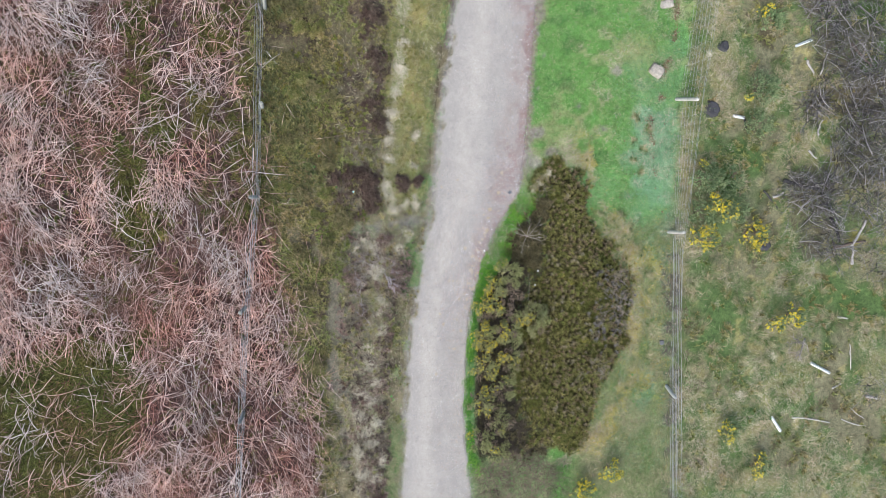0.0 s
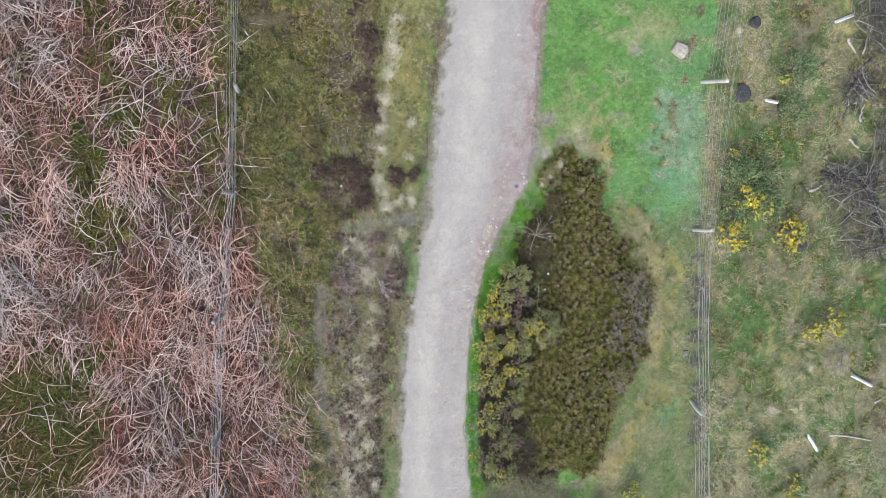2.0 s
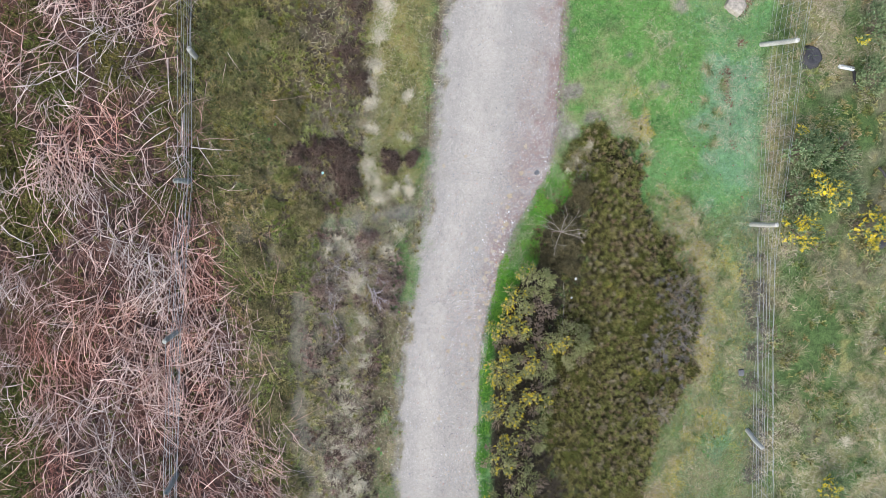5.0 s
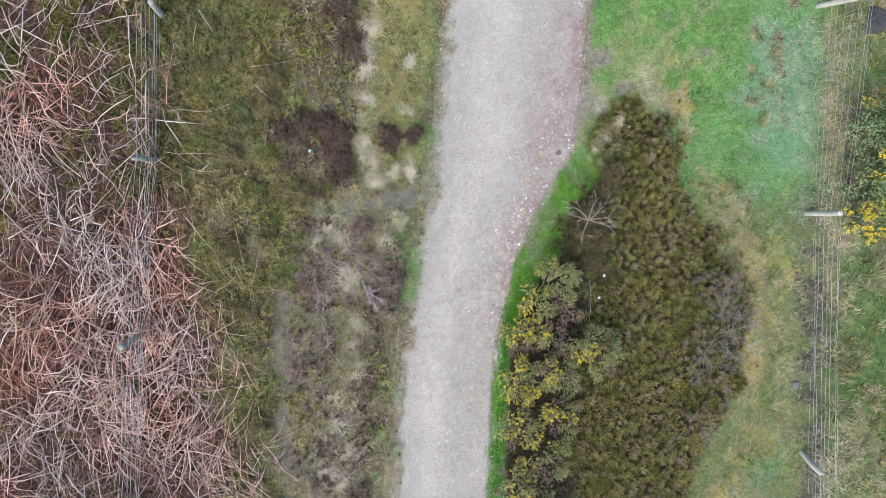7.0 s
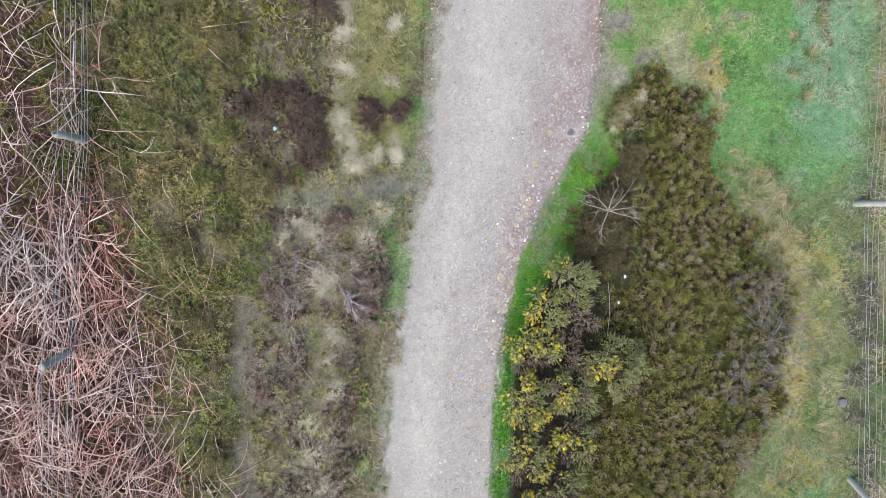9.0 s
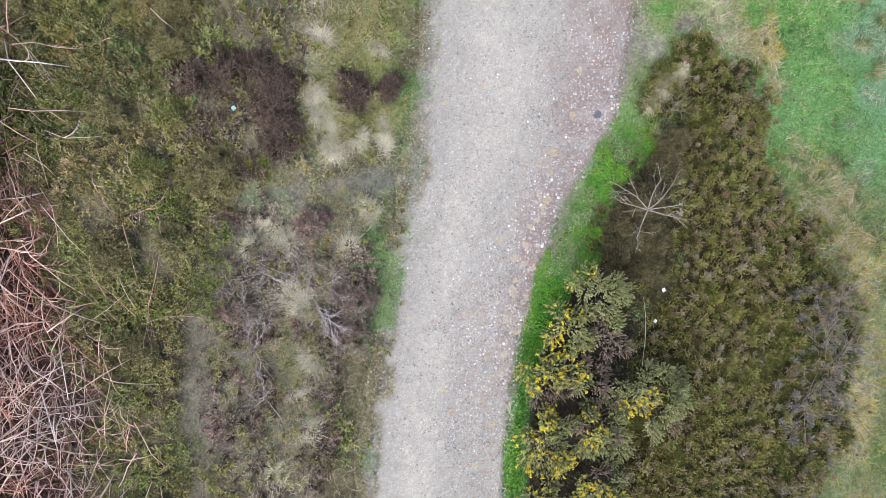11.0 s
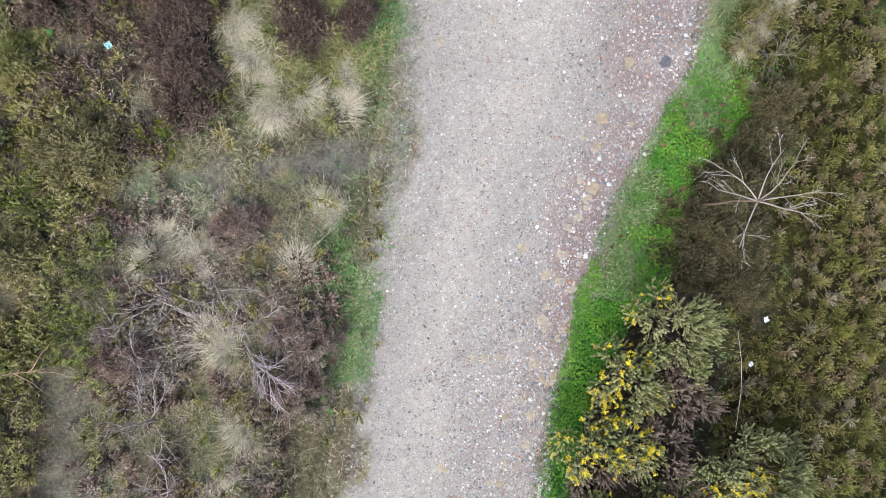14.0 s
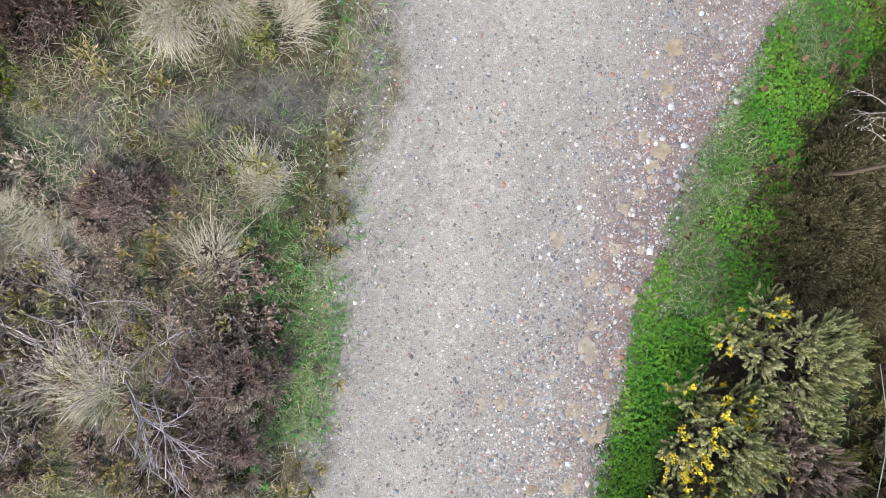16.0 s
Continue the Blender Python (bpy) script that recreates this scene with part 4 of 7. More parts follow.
CLUMPS = lambda z: ramp01(z["n1"] + 0.8 * z["n2"], -0.35, 0.5)
BARE = lambda z: (1 - 0.75 * z["olive"]) * (1 - 0.75 * z["trail"])
paths, thick = bracken_sticks(24000, 31, lambda z, x, y: z["bracken"] * BARE(z) * (0.22 + 0.58 * CLUMPS(z)), (0.25, 0.9), (0.0045, 0.0085), (0.02, 0.24), 0.5)
stuff("bracken_stems", sticks_mesh("bracken_stems", paths, thick, M_BRACKEN, 3, 0.5), "tangle of fallen pinkish dead bracken stems", "bracken")
long_paths, thick = bracken_sticks(26000, 36, lambda z, x, y: z["bracken"] * (0.62 + 0.2 * ramp01(-x, 3.6, 5.0)) * (1 - 0.7 * z["olive"]) * (1 - 0.85 * z["trail"]) * (0.14 + 0.05 * ramp01(-x, 5.2, 6.0) + 0.7 * ramp01(fbm(x, y, 0.9, 37), -0.25, 0.6)) + z["moor"] * (0.01 + 0.14 * ramp01(-1.0 - y, 0, 0.5) + 0.3 * ramp01(-3.4 - y, 0, 1.0)) * ramp01(-0.75 - x + 0.3 * z["n1"], 0, 0.5), (0.35, 1.05), (0.0048, 0.0085), (0.08, 0.30), 0.55)
thick = thick * np.where(long_paths[:, 0, 0] < -4.2, 1.25, 1.2) * np.where(long_paths[:, 0, 0] > -1.9, 0.6, 1.0)
_r = np.random.RandomState(38)
pick = _r.choice(len(long_paths), 5200)
_f = _r.uniform(0.25, 0.9, len(pick)) * 3
_i = _f.astype(int)
root = long_paths[pick, _i] + (long_paths[pick, _i + 1] - long_paths[pick, _i]) * (_f - _i)[:, None]
along = long_paths[pick, _i + 1] - long_paths[pick, _i]
side = np.arctan2(along[:, 1], along[:, 0]) + _r.choice([-1, 1], len(pick)) * _r.uniform(0.4, 1.0, len(pick))
reach = _r.uniform(0.10, 0.34, len(pick))
fork = np.stack([root + np.stack([np.cos(side + 0.25 * k) * reach * k / 3, np.sin(side + 0.25 * k) * reach * k / 3, 0.015 * k * _r.normal(size=len(pick))], -1) for k in range(4)], 1)
stuff("bleached_side_stalks", sticks_mesh("bleached_side_stalks", fork, 0.75 * thick[pick], M_BLEACHED, 3, 0.4), "forked pale side stalks of dead bracken", "bracken")
stuff("bleached_bracken_stems", sticks_mesh("bleached_bracken_stems", long_paths, thick, M_BLEACHED, 4, 0.5), "long bleached bracken stems lying over the tangle", "bracken")
# side stalks that leave the stems
_r = np.random.RandomState(33)
pick = _r.choice(len(paths), 7000)
_f = _r.uniform(0.2, 0.95, len(pick))
_i = (_f * 3).astype(int)
root = paths[pick, _i] + (paths[pick, _i + 1] - paths[pick, _i]) * (_f * 3 - _i)[:, None]
along = paths[pick, _i + 1] - paths[pick, _i]
side = np.arctan2(along[:, 1], along[:, 0]) + _r.choice([-1, 1], len(pick)) * _r.uniform(0.5, 1.2, len(pick))
l = _r.uniform(0.06, 0.26, len(pick))
end = root + np.stack([np.cos(side) * l, np.sin(side) * l, _r.uniform(-0.06, 0.05, len(pick))], -1)
mid = (root + end) / 2 + _r.normal(0, 0.012, root.shape)
stuff("bracken_stalks", sticks_mesh("bracken_stalks", np.stack([root, mid, end], 1), 0.005 + 0 * l, M_BRACKEN, 3, 0.4), "thin broken side stalks of dead bracken", "bracken")
# crumbled fronds on the ground
p = picked(60000, (-10.5, 0.2, -9, 7), lambda z, x, y: z["bracken"] * (1 - 0.75 * z["olive"]), 35)
m = len(p)
p[:, 2] += _r.uniform(0.0, 0.14, m)
v, t = blades(p, _r.uniform(0, 6.28, m), _r.uniform(0.04, 0.14, m), _r.uniform(0.008, 0.02, m), _r.uniform(-0.1, 0.5, m), 0.3, 2)
stuff("bracken_litter", raw_mesh("bracken_litter", v, t, M_FROND), "crumbled red-brown bracken fronds on the ground", "bracken")


# ---- low heather and bilberry ----
TUFTS = [shoot_tuft(50 + k, 15, 6, 0.075, 0.12, 0.0075, 0.022, 1.15) for k in range(4)]
FINE = [shoot_tuft(60 + k, 9, 6, 0.065, 0.10, 0.0085, 0.022, 1.1) for k in range(4)]

SPRIGS = [shoot_tuft(70 + k, 19, 8, 0.075, 0.115, 0.0052, 0.019, 1.2) for k in range(4)]
COARSE = [shoot_tuft(65 + k, 7, 4, 0.075, 0.10, 0.013, 0.03, 1.1) for k in range(4)]


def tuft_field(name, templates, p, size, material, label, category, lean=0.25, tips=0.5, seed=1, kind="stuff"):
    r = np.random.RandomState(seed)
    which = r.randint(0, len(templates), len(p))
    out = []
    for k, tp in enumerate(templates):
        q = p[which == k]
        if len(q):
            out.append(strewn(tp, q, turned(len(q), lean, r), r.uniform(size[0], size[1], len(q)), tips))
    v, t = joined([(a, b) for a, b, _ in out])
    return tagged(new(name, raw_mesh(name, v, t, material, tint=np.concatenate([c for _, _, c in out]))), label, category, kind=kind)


def spaced(box, gap, weight, seed):
    """Places on a shaken triangular grid, kept by a weight of the zones."""
    r = np.random.RandomState(seed)
    gx, gy = np.meshgrid(np.arange(box[0], box[1], gap), np.arange(box[2], box[3], gap * 0.87))
    gx[1::2] += gap / 2
    x, y = (gx + r.normal(0, 0.24 * gap, gx.shape)).ravel(), (gy + r.normal(0, 0.24 * gap, gx.shape)).ravel()
    keep = r.uniform(0, 1, len(x)) < weight(zones(x, y), x, y)
    return np.stack([x[keep], y[keep], at_height(x[keep], y[keep])], -1)


p = spaced((4.2, 8.9, -7.2, 1.9), 0.088, lambda z, x, y: z["heather"] * (1 - 0.55 * ramp01(z["n2"] + 0.5 * z["n1"], 0.3, 0.8)), 71)
p[:, 2] += np.random.RandomState(72).uniform(-0.05, 0.09, len(p)) + 0.05 * fbm(p[:, 0], p[:, 1], 0.3, 70)
seeds = picked(90, (4.4, 8.4, -6.8, 1.5), lambda z, x, y: z["heather"], 74)[:56]
owner = np.argmin(np.hypot(p[:, None, 0] - seeds[None, :, 0], p[:, None, 1] - seeds[None, :, 1]), 1)
grey_share = ramp01(0.9 - np.hypot((p[:, 0] - 7.2) * 0.9, (p[:, 1] + 2.5) * 0.55), 0, 0.7)
lot = np.random.RandomState(73).uniform(size=len(p))
kinds = np.where(lot < 0.45 * grey_share, 2, np.where(lot > 0.68, 1, 0))


# low growth in the gaps, its colour darkened to deepen their shade
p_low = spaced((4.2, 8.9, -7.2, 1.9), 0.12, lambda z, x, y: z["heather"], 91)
tuft_field("heather_undergrowth", FINE, p_low, (0.6, 1.1), M_OLIVEDARK, "low sprigs and moss between heather bushes, darkened for shade", "heather", 0.4, 0.5, 92)


def tufts(q, templates, size, seed, tips):
    r = np.random.RandomState(seed)
    which = r.randint(0, len(templates), len(q))
    out = [strewn(tp, q[which == k], turned((which == k).sum(), 0.25, r), r.uniform(size[0], size[1], (which == k).sum()), tips) for k, tp in enumerate(templates) if (which == k).any()]
    v, t = joined([(a, b) for a, b, _ in out])
    return v, t, np.concatenate([c for _, _, c in out])


for k in range(len(seeds)):
    mine = owner == k
    if mine.sum() > 5:
        bush = empty("heather_bush", Matrix.Translation(seeds[k]), "grey dead heather bush among olive heather" if grey_share[mine].mean() > 0.6 else "olive heather bush with tan star-shaped tufts", "heather", "heather thicket beside the gorse")
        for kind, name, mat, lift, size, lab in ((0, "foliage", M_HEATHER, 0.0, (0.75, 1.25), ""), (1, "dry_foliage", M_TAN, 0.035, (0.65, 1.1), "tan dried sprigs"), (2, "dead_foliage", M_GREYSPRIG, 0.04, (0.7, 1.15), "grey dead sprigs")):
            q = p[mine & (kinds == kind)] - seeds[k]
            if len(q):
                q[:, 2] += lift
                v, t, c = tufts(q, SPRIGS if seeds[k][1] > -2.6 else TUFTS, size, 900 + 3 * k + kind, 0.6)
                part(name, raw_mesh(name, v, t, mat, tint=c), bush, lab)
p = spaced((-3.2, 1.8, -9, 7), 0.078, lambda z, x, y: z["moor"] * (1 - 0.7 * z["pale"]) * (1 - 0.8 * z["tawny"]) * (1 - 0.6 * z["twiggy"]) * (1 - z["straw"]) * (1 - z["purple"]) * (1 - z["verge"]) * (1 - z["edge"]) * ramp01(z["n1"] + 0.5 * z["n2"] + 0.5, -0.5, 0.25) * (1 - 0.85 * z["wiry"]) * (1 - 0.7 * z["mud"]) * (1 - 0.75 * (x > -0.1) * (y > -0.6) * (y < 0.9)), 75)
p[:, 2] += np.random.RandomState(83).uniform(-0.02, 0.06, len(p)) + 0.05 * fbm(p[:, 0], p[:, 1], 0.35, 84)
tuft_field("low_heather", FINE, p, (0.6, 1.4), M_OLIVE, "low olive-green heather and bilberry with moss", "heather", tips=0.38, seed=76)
p = picked(2000, (-3.2, 0.6, -9, 7), lambda z, x, y: z["moor"] * (1 - z["straw"]) * (1 - z["purple"]) * (1 - z["wiry"]) * (1 - z["mud"]) * (1 - z["verge"]) * ramp01(z["n2"] - 0.7 * z["n1"], 0.05, 0.5), 79)
p = picked(3600, (-1.2, 1.4, -0.6, 6.5), lambda z, x, y: z["twiggy"] * (1 - z["straw"]) * ramp01(z["n1"] + z["n2"], -0.5, 0.3), 85)
tuft_field("brown_moor_heather", FINE, p, (0.8, 1.5), M_PURPLE, "brown twiggy heather between the mossy patches", "heather", tips=0.5, seed=86)
p = picked(5000, (-2.6, 0.3, -6, 7), lambda z, x, y: z["moor"] * (1 - z["purple"]) * (1 - z["wiry"]) * (1 - z["mud"]) * ramp01(fbm(x, y, 0.7, 93), 0.25, 0.75), 94)
p[:, 2] += 0.02
tuft_field("yellow_moss_sprigs", FINE, p, (0.5, 1.0), M_MOSSGREEN, "yellow-green moss and bilberry shoots on the moor", "moss", 0.4, 0.5, 95)
p = picked(4600, (-2.9, -0.2, 0.4, 7), lambda z, x, y: z["moor"] * ramp01(-0.9 - x + 0.3 * z["n1"], 0, 0.6) * ramp01(z["n1"] + 0.8 * z["n2"], -0.3, 0.3), 87)
p[:, 2] += np.random.RandomState(88).uniform(0.0, 0.1, len(p))
tuft_field("bilberry_clumps", FINE, p, (0.8, 1.4), M_BILBERRY, "grey-green leafy bilberry clumps beside the fence", "bilberry", tips=0.4, seed=89)
p = picked(2000, (-3.2, 0.6, -9, 7), lambda z, x, y: z["moor"] * (1 - z["straw"]) * (1 - z["purple"]) * (1 - z["wiry"]) * (1 - z["mud"]) * (1 - z["verge"]) * ramp01(z["n2"] - 0.7 * z["n1"], 0.05, 0.5), 79)
tuft_field("dark_bilberry", FINE, p, (1.0, 1.9), M_DARKOLIVE, "dark green clumps of low bilberry and heather", "bilberry", tips=0.45, seed=80)
p = picked(6500, (-3.2, 0.6, -9, 7), lambda z, x, y: z["moor"] * (1 - z["straw"]) * (1 - z["wiry"]) * (1 - z["mud"]) * (1 - z["verge"]) * ramp01(z["n1"] + 0.6 * z["n2"], 0.25, 0.8), 81)
tuft_field("dry_moor_heather", FINE, p, (0.8, 1.4), M_TAN, "brown dry heather sprigs on mossy ground", "heather", tips=0.5, seed=82)
p = spaced((-10.5, -1.5, -9, 7), 0.085, lambda z, x, y: np.clip(0.85 * ramp01(z["olive"], 0.25, 0.8) + 0.12 * z["bracken"], 0, 1), 77)
p[:, 2] += np.random.RandomState(90).uniform(-0.02, 0.08, len(p))
tuft_field("heather_among_bracken", COARSE, p, (0.8, 1.5), M_OLIVEDARK, "olive heather patches among fallen bracken", "heather", tips=0.5, seed=78)


# ---- single bushes of brown heather ----
def heather_bush(x, y, radius, tall, material, label, seed, n=150, group="", scale=(0.8, 1.3)):
    r = np.random.RandomState(seed)
    base = empty("heather_bush", pose(x, y, float(at_height(x, y)) - 0.01), label, "heather", group)
    a, d = r.uniform(0, 6.28, n), np.sqrt(r.uniform(0, 1, n)) * radius * (1 + 0.18 * np.sin(3 * r.uniform(0, 6.28)) )
    wob = (1 + 0.28 * np.sin(2 * a + seed) + 0.18 * np.sin(3 * a + 2 * seed) + 0.12 * np.sin(7 * a + seed)) * (1 + 0.22 * np.abs(r.normal(size=n)) * (r.uniform(size=n) < 0.3))
    d = d * wob
    p = np.stack([np.cos(a) * d, np.sin(a) * d, tall * np.clip(1 - (d / radius / 1.15) ** 2, 0.05, 1) * r.uniform(0.75, 1.0, n)], -1)
    p[:, :2] += r.normal(0, 0.13 * radius, (n, 2))
    out = []
    lean = np.stack([np.cos(a) * d / radius, np.sin(a) * d / radius, np.full(n, 0.9)], -1) + r.normal(0, 0.25, (n, 3))
    turns = toward(lean, r)
    which = r.randint(0, 4, n)
    for k in range(4):
        w = which == k
        out.append(strewn(SPRIGS[k], p[w], turns[w], r.uniform(scale[0], scale[1], w.sum()), 0.5))
    v, t = joined([(q, s) for q, s, _ in out])
    part("foliage", raw_mesh("foliage", v, t, material, tint=np.concatenate([c for _, _, c in out])), base)
    m = 5 if radius < 0.28 else 12
    b = r.uniform(0, 6.28, m)
    e = np.stack([np.cos(b) * radius * r.uniform(0.3, 0.9, m), np.sin(b) * radius * r.uniform(0.3, 0.9, m), tall * r.uniform(0.5, 0.95, m)], -1)
    s = np.linspace(0, 1, 4)[None, :, None]
    path = np.array([0, 0, -0.02]) + e[:, None] * s + r.normal(0, 0.015, (m, 4, 3)) * s
    for k in range(m):
        part("stem", sticks_mesh("stem", path[k:k + 1], np.full(1, 0.006), M_BARK, 4, 0.4), base, "brown woody stem")
    return base


for k, (bx, by, br) in enumerate(PURPLE):
    heather_bush(bx, by, br * 1.02, 0.10 + 0.16 * br, M_PURPLE, "dark purple-brown heather bush on mossy ground", 80 + k, int(30 + 900 * br * br), "dark heather bushes", (0.8, 1.2))
heather_bush(-0.35, 0.0, 0.27, 0.2, M_DARKOLIVE, "dark green rounded heather bush beside a muddy trail", 99, 130)
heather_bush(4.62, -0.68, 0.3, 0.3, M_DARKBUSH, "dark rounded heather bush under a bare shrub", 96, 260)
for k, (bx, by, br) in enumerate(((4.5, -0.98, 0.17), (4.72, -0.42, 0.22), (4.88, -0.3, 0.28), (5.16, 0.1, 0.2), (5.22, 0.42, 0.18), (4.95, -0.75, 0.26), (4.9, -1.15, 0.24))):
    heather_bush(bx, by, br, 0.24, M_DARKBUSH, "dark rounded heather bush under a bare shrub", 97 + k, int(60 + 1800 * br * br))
for k, (bx, by, br) in enumerate(((0.75, -0.55, 0.2), (1.2, -1.45, 0.26), (1.12, -1.85, 0.26), (-0.1, -1.55, 0.24))):
    heather_bush(bx, by, br, 0.13, M_WIRY, "brown wiry heather bush with pale dry flower heads", 120 + k, int(50 + 900 * br * br), "brown heather by the track", (0.6, 0.95))
_r = np.random.RandomState(150)
spots = picked(400, (-2.5, -0.6, -6.5, 6), lambda z, x, y: z["moor"] * (1 - z["purple"]) * (1 - z["wiry"]) * (1 - z["mud"]), 151)[:30]
for k, (bx, by, _z) in enumerate(spots):
    dark = _r.uniform() < 0.55
    heather_bush(bx, by, _r.uniform(0.14, 0.27), _r.uniform(0.12, 0.22), M_DARKOLIVE if dark else M_OLIVE, "dark green low heather bush on the moor" if dark else "olive low heather bush on the moor", 152 + k, 48, "low heather bushes on the moor", (0.8, 1.4))
p = picked(3600, (-0.7, 1.7, -9, 0.2), lambda z, x, y: z["wiry"] * ramp01(z["n2"] - 0.6 * z["n1"] + 0.25, -0.3, 0.4), 140)
tuft_field("wiry_heather", FINE, p, (0.7, 1.5), M_WIRY, "brown and grey wiry dead heather along the track", "heather", 0.5, 0.5, 141)
p = picked(1300, (-0.7, 1.7, -9, 0.2), lambda z, x, y: z["wiry"] * (1 - 0.85 * z["mane"]) * ramp01(0.6 * z["n1"] + z["n2"], -0.6, 0.4), 142)
tuft_field("dark_wiry_heather", FINE, p, (0.9, 1.7), M_PURPLE, "dark brown heather along the track", "heather", 0.4, 0.5, 143)
p = picked(2600, (0.3, 1.6, -8, -1.1), lambda z, x, y: ramp01(0.17 + 0.1 * z["n1"] + 0.1 * z["n2"] - np.abs(x - (path_left(y) - 0.62)), 0, 0.12), 146)
tuft_field("dark_heather_row", FINE, p, (0.8, 1.4), M_PURPLE, "row of dark brown heather beside the green verge", "heather", 0.4, 0.5, 147)
# dead twigs in the gorse's gap; the dark colour also stands for shade
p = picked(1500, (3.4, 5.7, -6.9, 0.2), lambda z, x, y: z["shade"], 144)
tuft_field("shaded_heather", FINE, p, (0.7, 1.4), M_DARKBUSH, "dead heather under the gorse, coloured dark for the shade there", "heather", 0.5, 0.4, 145)


# ---- gorse ----
SPRAYS = [feather(200 + k) for k in range(4)]
BUNCH = [flower_cluster(210 + k) for k in range(3)]


def gorse(x, y, radius, tall, seed, bloom=0.1, withered=0.0, n=150, label="spiny grey-green gorse bush with a few yellow flowers", group="gorse along the track", needles=None, dense=0.16):
    """A bush of rounded lobes, each a clump of short bristling sprays; whole lobes bloom or wither together."""
    r = np.random.RandomState(seed)
    base = empty("gorse_bush", pose(x, y, float(at_height(x, y)) - 0.02), label, "gorse", group)
    lobes = max(6, int(15 * (radius / 0.45) ** 2))
    a, d = np.arange(lobes) * 2.4 + r.uniform(-0.4, 0.4, lobes), np.sqrt((np.arange(lobes) + 0.4) / lobes) * radius * 0.88
    centre = np.stack([np.cos(a) * d, np.sin(a) * d, tall * (0.42 + 0.5 * (1 - (d / radius) ** 2)) * r.uniform(0.75, 1.1, lobes)], -1)
    dry, flower = r.uniform(size=lobes) < withered, r.uniform(size=lobes) < bloom * (1.7 - 1.1 * np.cos(a))
    green, brown, yellow = [], [], []
    for k in range(lobes):
        m = int(n * r.uniform(0.8, 1.2) / 2.7)
        q = r.normal(size=(m, 3))
        q[:, 2] = np.abs(q[:, 2]) * 0.9 + 0.1
        q /= np.linalg.norm(q, axis=1, keepdims=True)
        size = r.uniform(0.09, 0.14)
        p = centre[k] + q * size * r.uniform(0.35, 0.95, (m, 1))
        lean = q * 0.7 + np.array([0.35 * math.cos(a[k]), 0.35 * math.sin(a[k]), 0.55]) + r.normal(0, 0.25, (m, 3))
        turns = toward(lean, r)
        if dry[k]:
            m = m * 2 // 3
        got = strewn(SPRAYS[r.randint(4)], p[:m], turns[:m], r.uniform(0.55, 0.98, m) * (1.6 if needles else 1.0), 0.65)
        (brown if dry[k] else green).append(got)
        if flower[k] and not dry[k]:
            f = r.uniform(size=m) < dense
            if f.any():
                yellow.append(strewn(BUNCH[k % 3], p[:m][f] + turns[:m][f][:, :, 2] * 0.055, turns[:m][f], r.uniform(0.45, 0.9, f.sum()) * (1.5 if needles else 1.0)))
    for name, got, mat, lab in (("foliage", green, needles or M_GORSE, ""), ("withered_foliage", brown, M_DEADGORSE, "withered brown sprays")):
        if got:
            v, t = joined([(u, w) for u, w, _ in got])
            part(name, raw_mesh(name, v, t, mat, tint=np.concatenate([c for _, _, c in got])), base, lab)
    s = np.linspace(0, 1, 5)[None, :, None]
    path = np.array([0, 0, -0.03]) + centre[:, None] * s + r.normal(0, 0.035, (lobes, 5, 3)) * s * (1.2 - s) * 2
    for k in range(lobes):
        part("stem", sticks_mesh("stem", path[k:k + 1], r.uniform(0.006, 0.012, 1), M_BARK, 5, 0.4), base, "brown woody stem")
    if yellow:
        v, t = joined([(u, w) for u, w, _ in yellow])
        tagged(part("bloom", raw_mesh("bloom", v, t, M_YELLOW), base, "bright yellow pea flowers"), kind="stuff")
    return base


HEDGE = [(4.18, -1.4, 0.4, 0.6, 0.12, 0.05), (3.8, -1.85, 0.36, 0.5, 0.4, 0.05), (4.3, -2.0, 0.32, 0.45, 0.0, 0.5), (3.55, -2.45, 0.38, 0.55, 0.5, 0.08), (4.1, -2.55, 0.34, 0.5, 0.05, 0.65),
         (4.85, -2.75, 0.5, 0.75, 0.12, 0.1), (4.2, -3.1, 0.42, 0.7, 0.08, 0.15), (3.55, -3.2, 0.42, 0.6, 0.4, 0.1), (4.25, -3.85, 0.42, 0.65, 0.2, 0.1), (3.52, -4.1, 0.42, 0.6, 0.35, 0.1),
         (4.05, -4.65, 0.42, 0.6, 0.15, 0.15), (3.45, -5.05, 0.44, 0.6, 0.25, 0.1), (3.95, -5.6, 0.42, 0.6, 0.08, 0.15), (3.42, -6.1, 0.4, 0.5, 0.12, 0.2), (3.9, -6.5, 0.4, 0.5, 0.05, 0.25)]
for k, (gx, gy, gr, gt, gb, gw) in enumerate(HEDGE):
    gorse(gx, gy, gr, gt, 300 + k, 1.4 * gb, gw, 215 if gy > -3.5 else 140, "half-withered gorse bush with bare brown stems" if gw > 0.5 else "spiny grey-green gorse bush with yellow flowers")
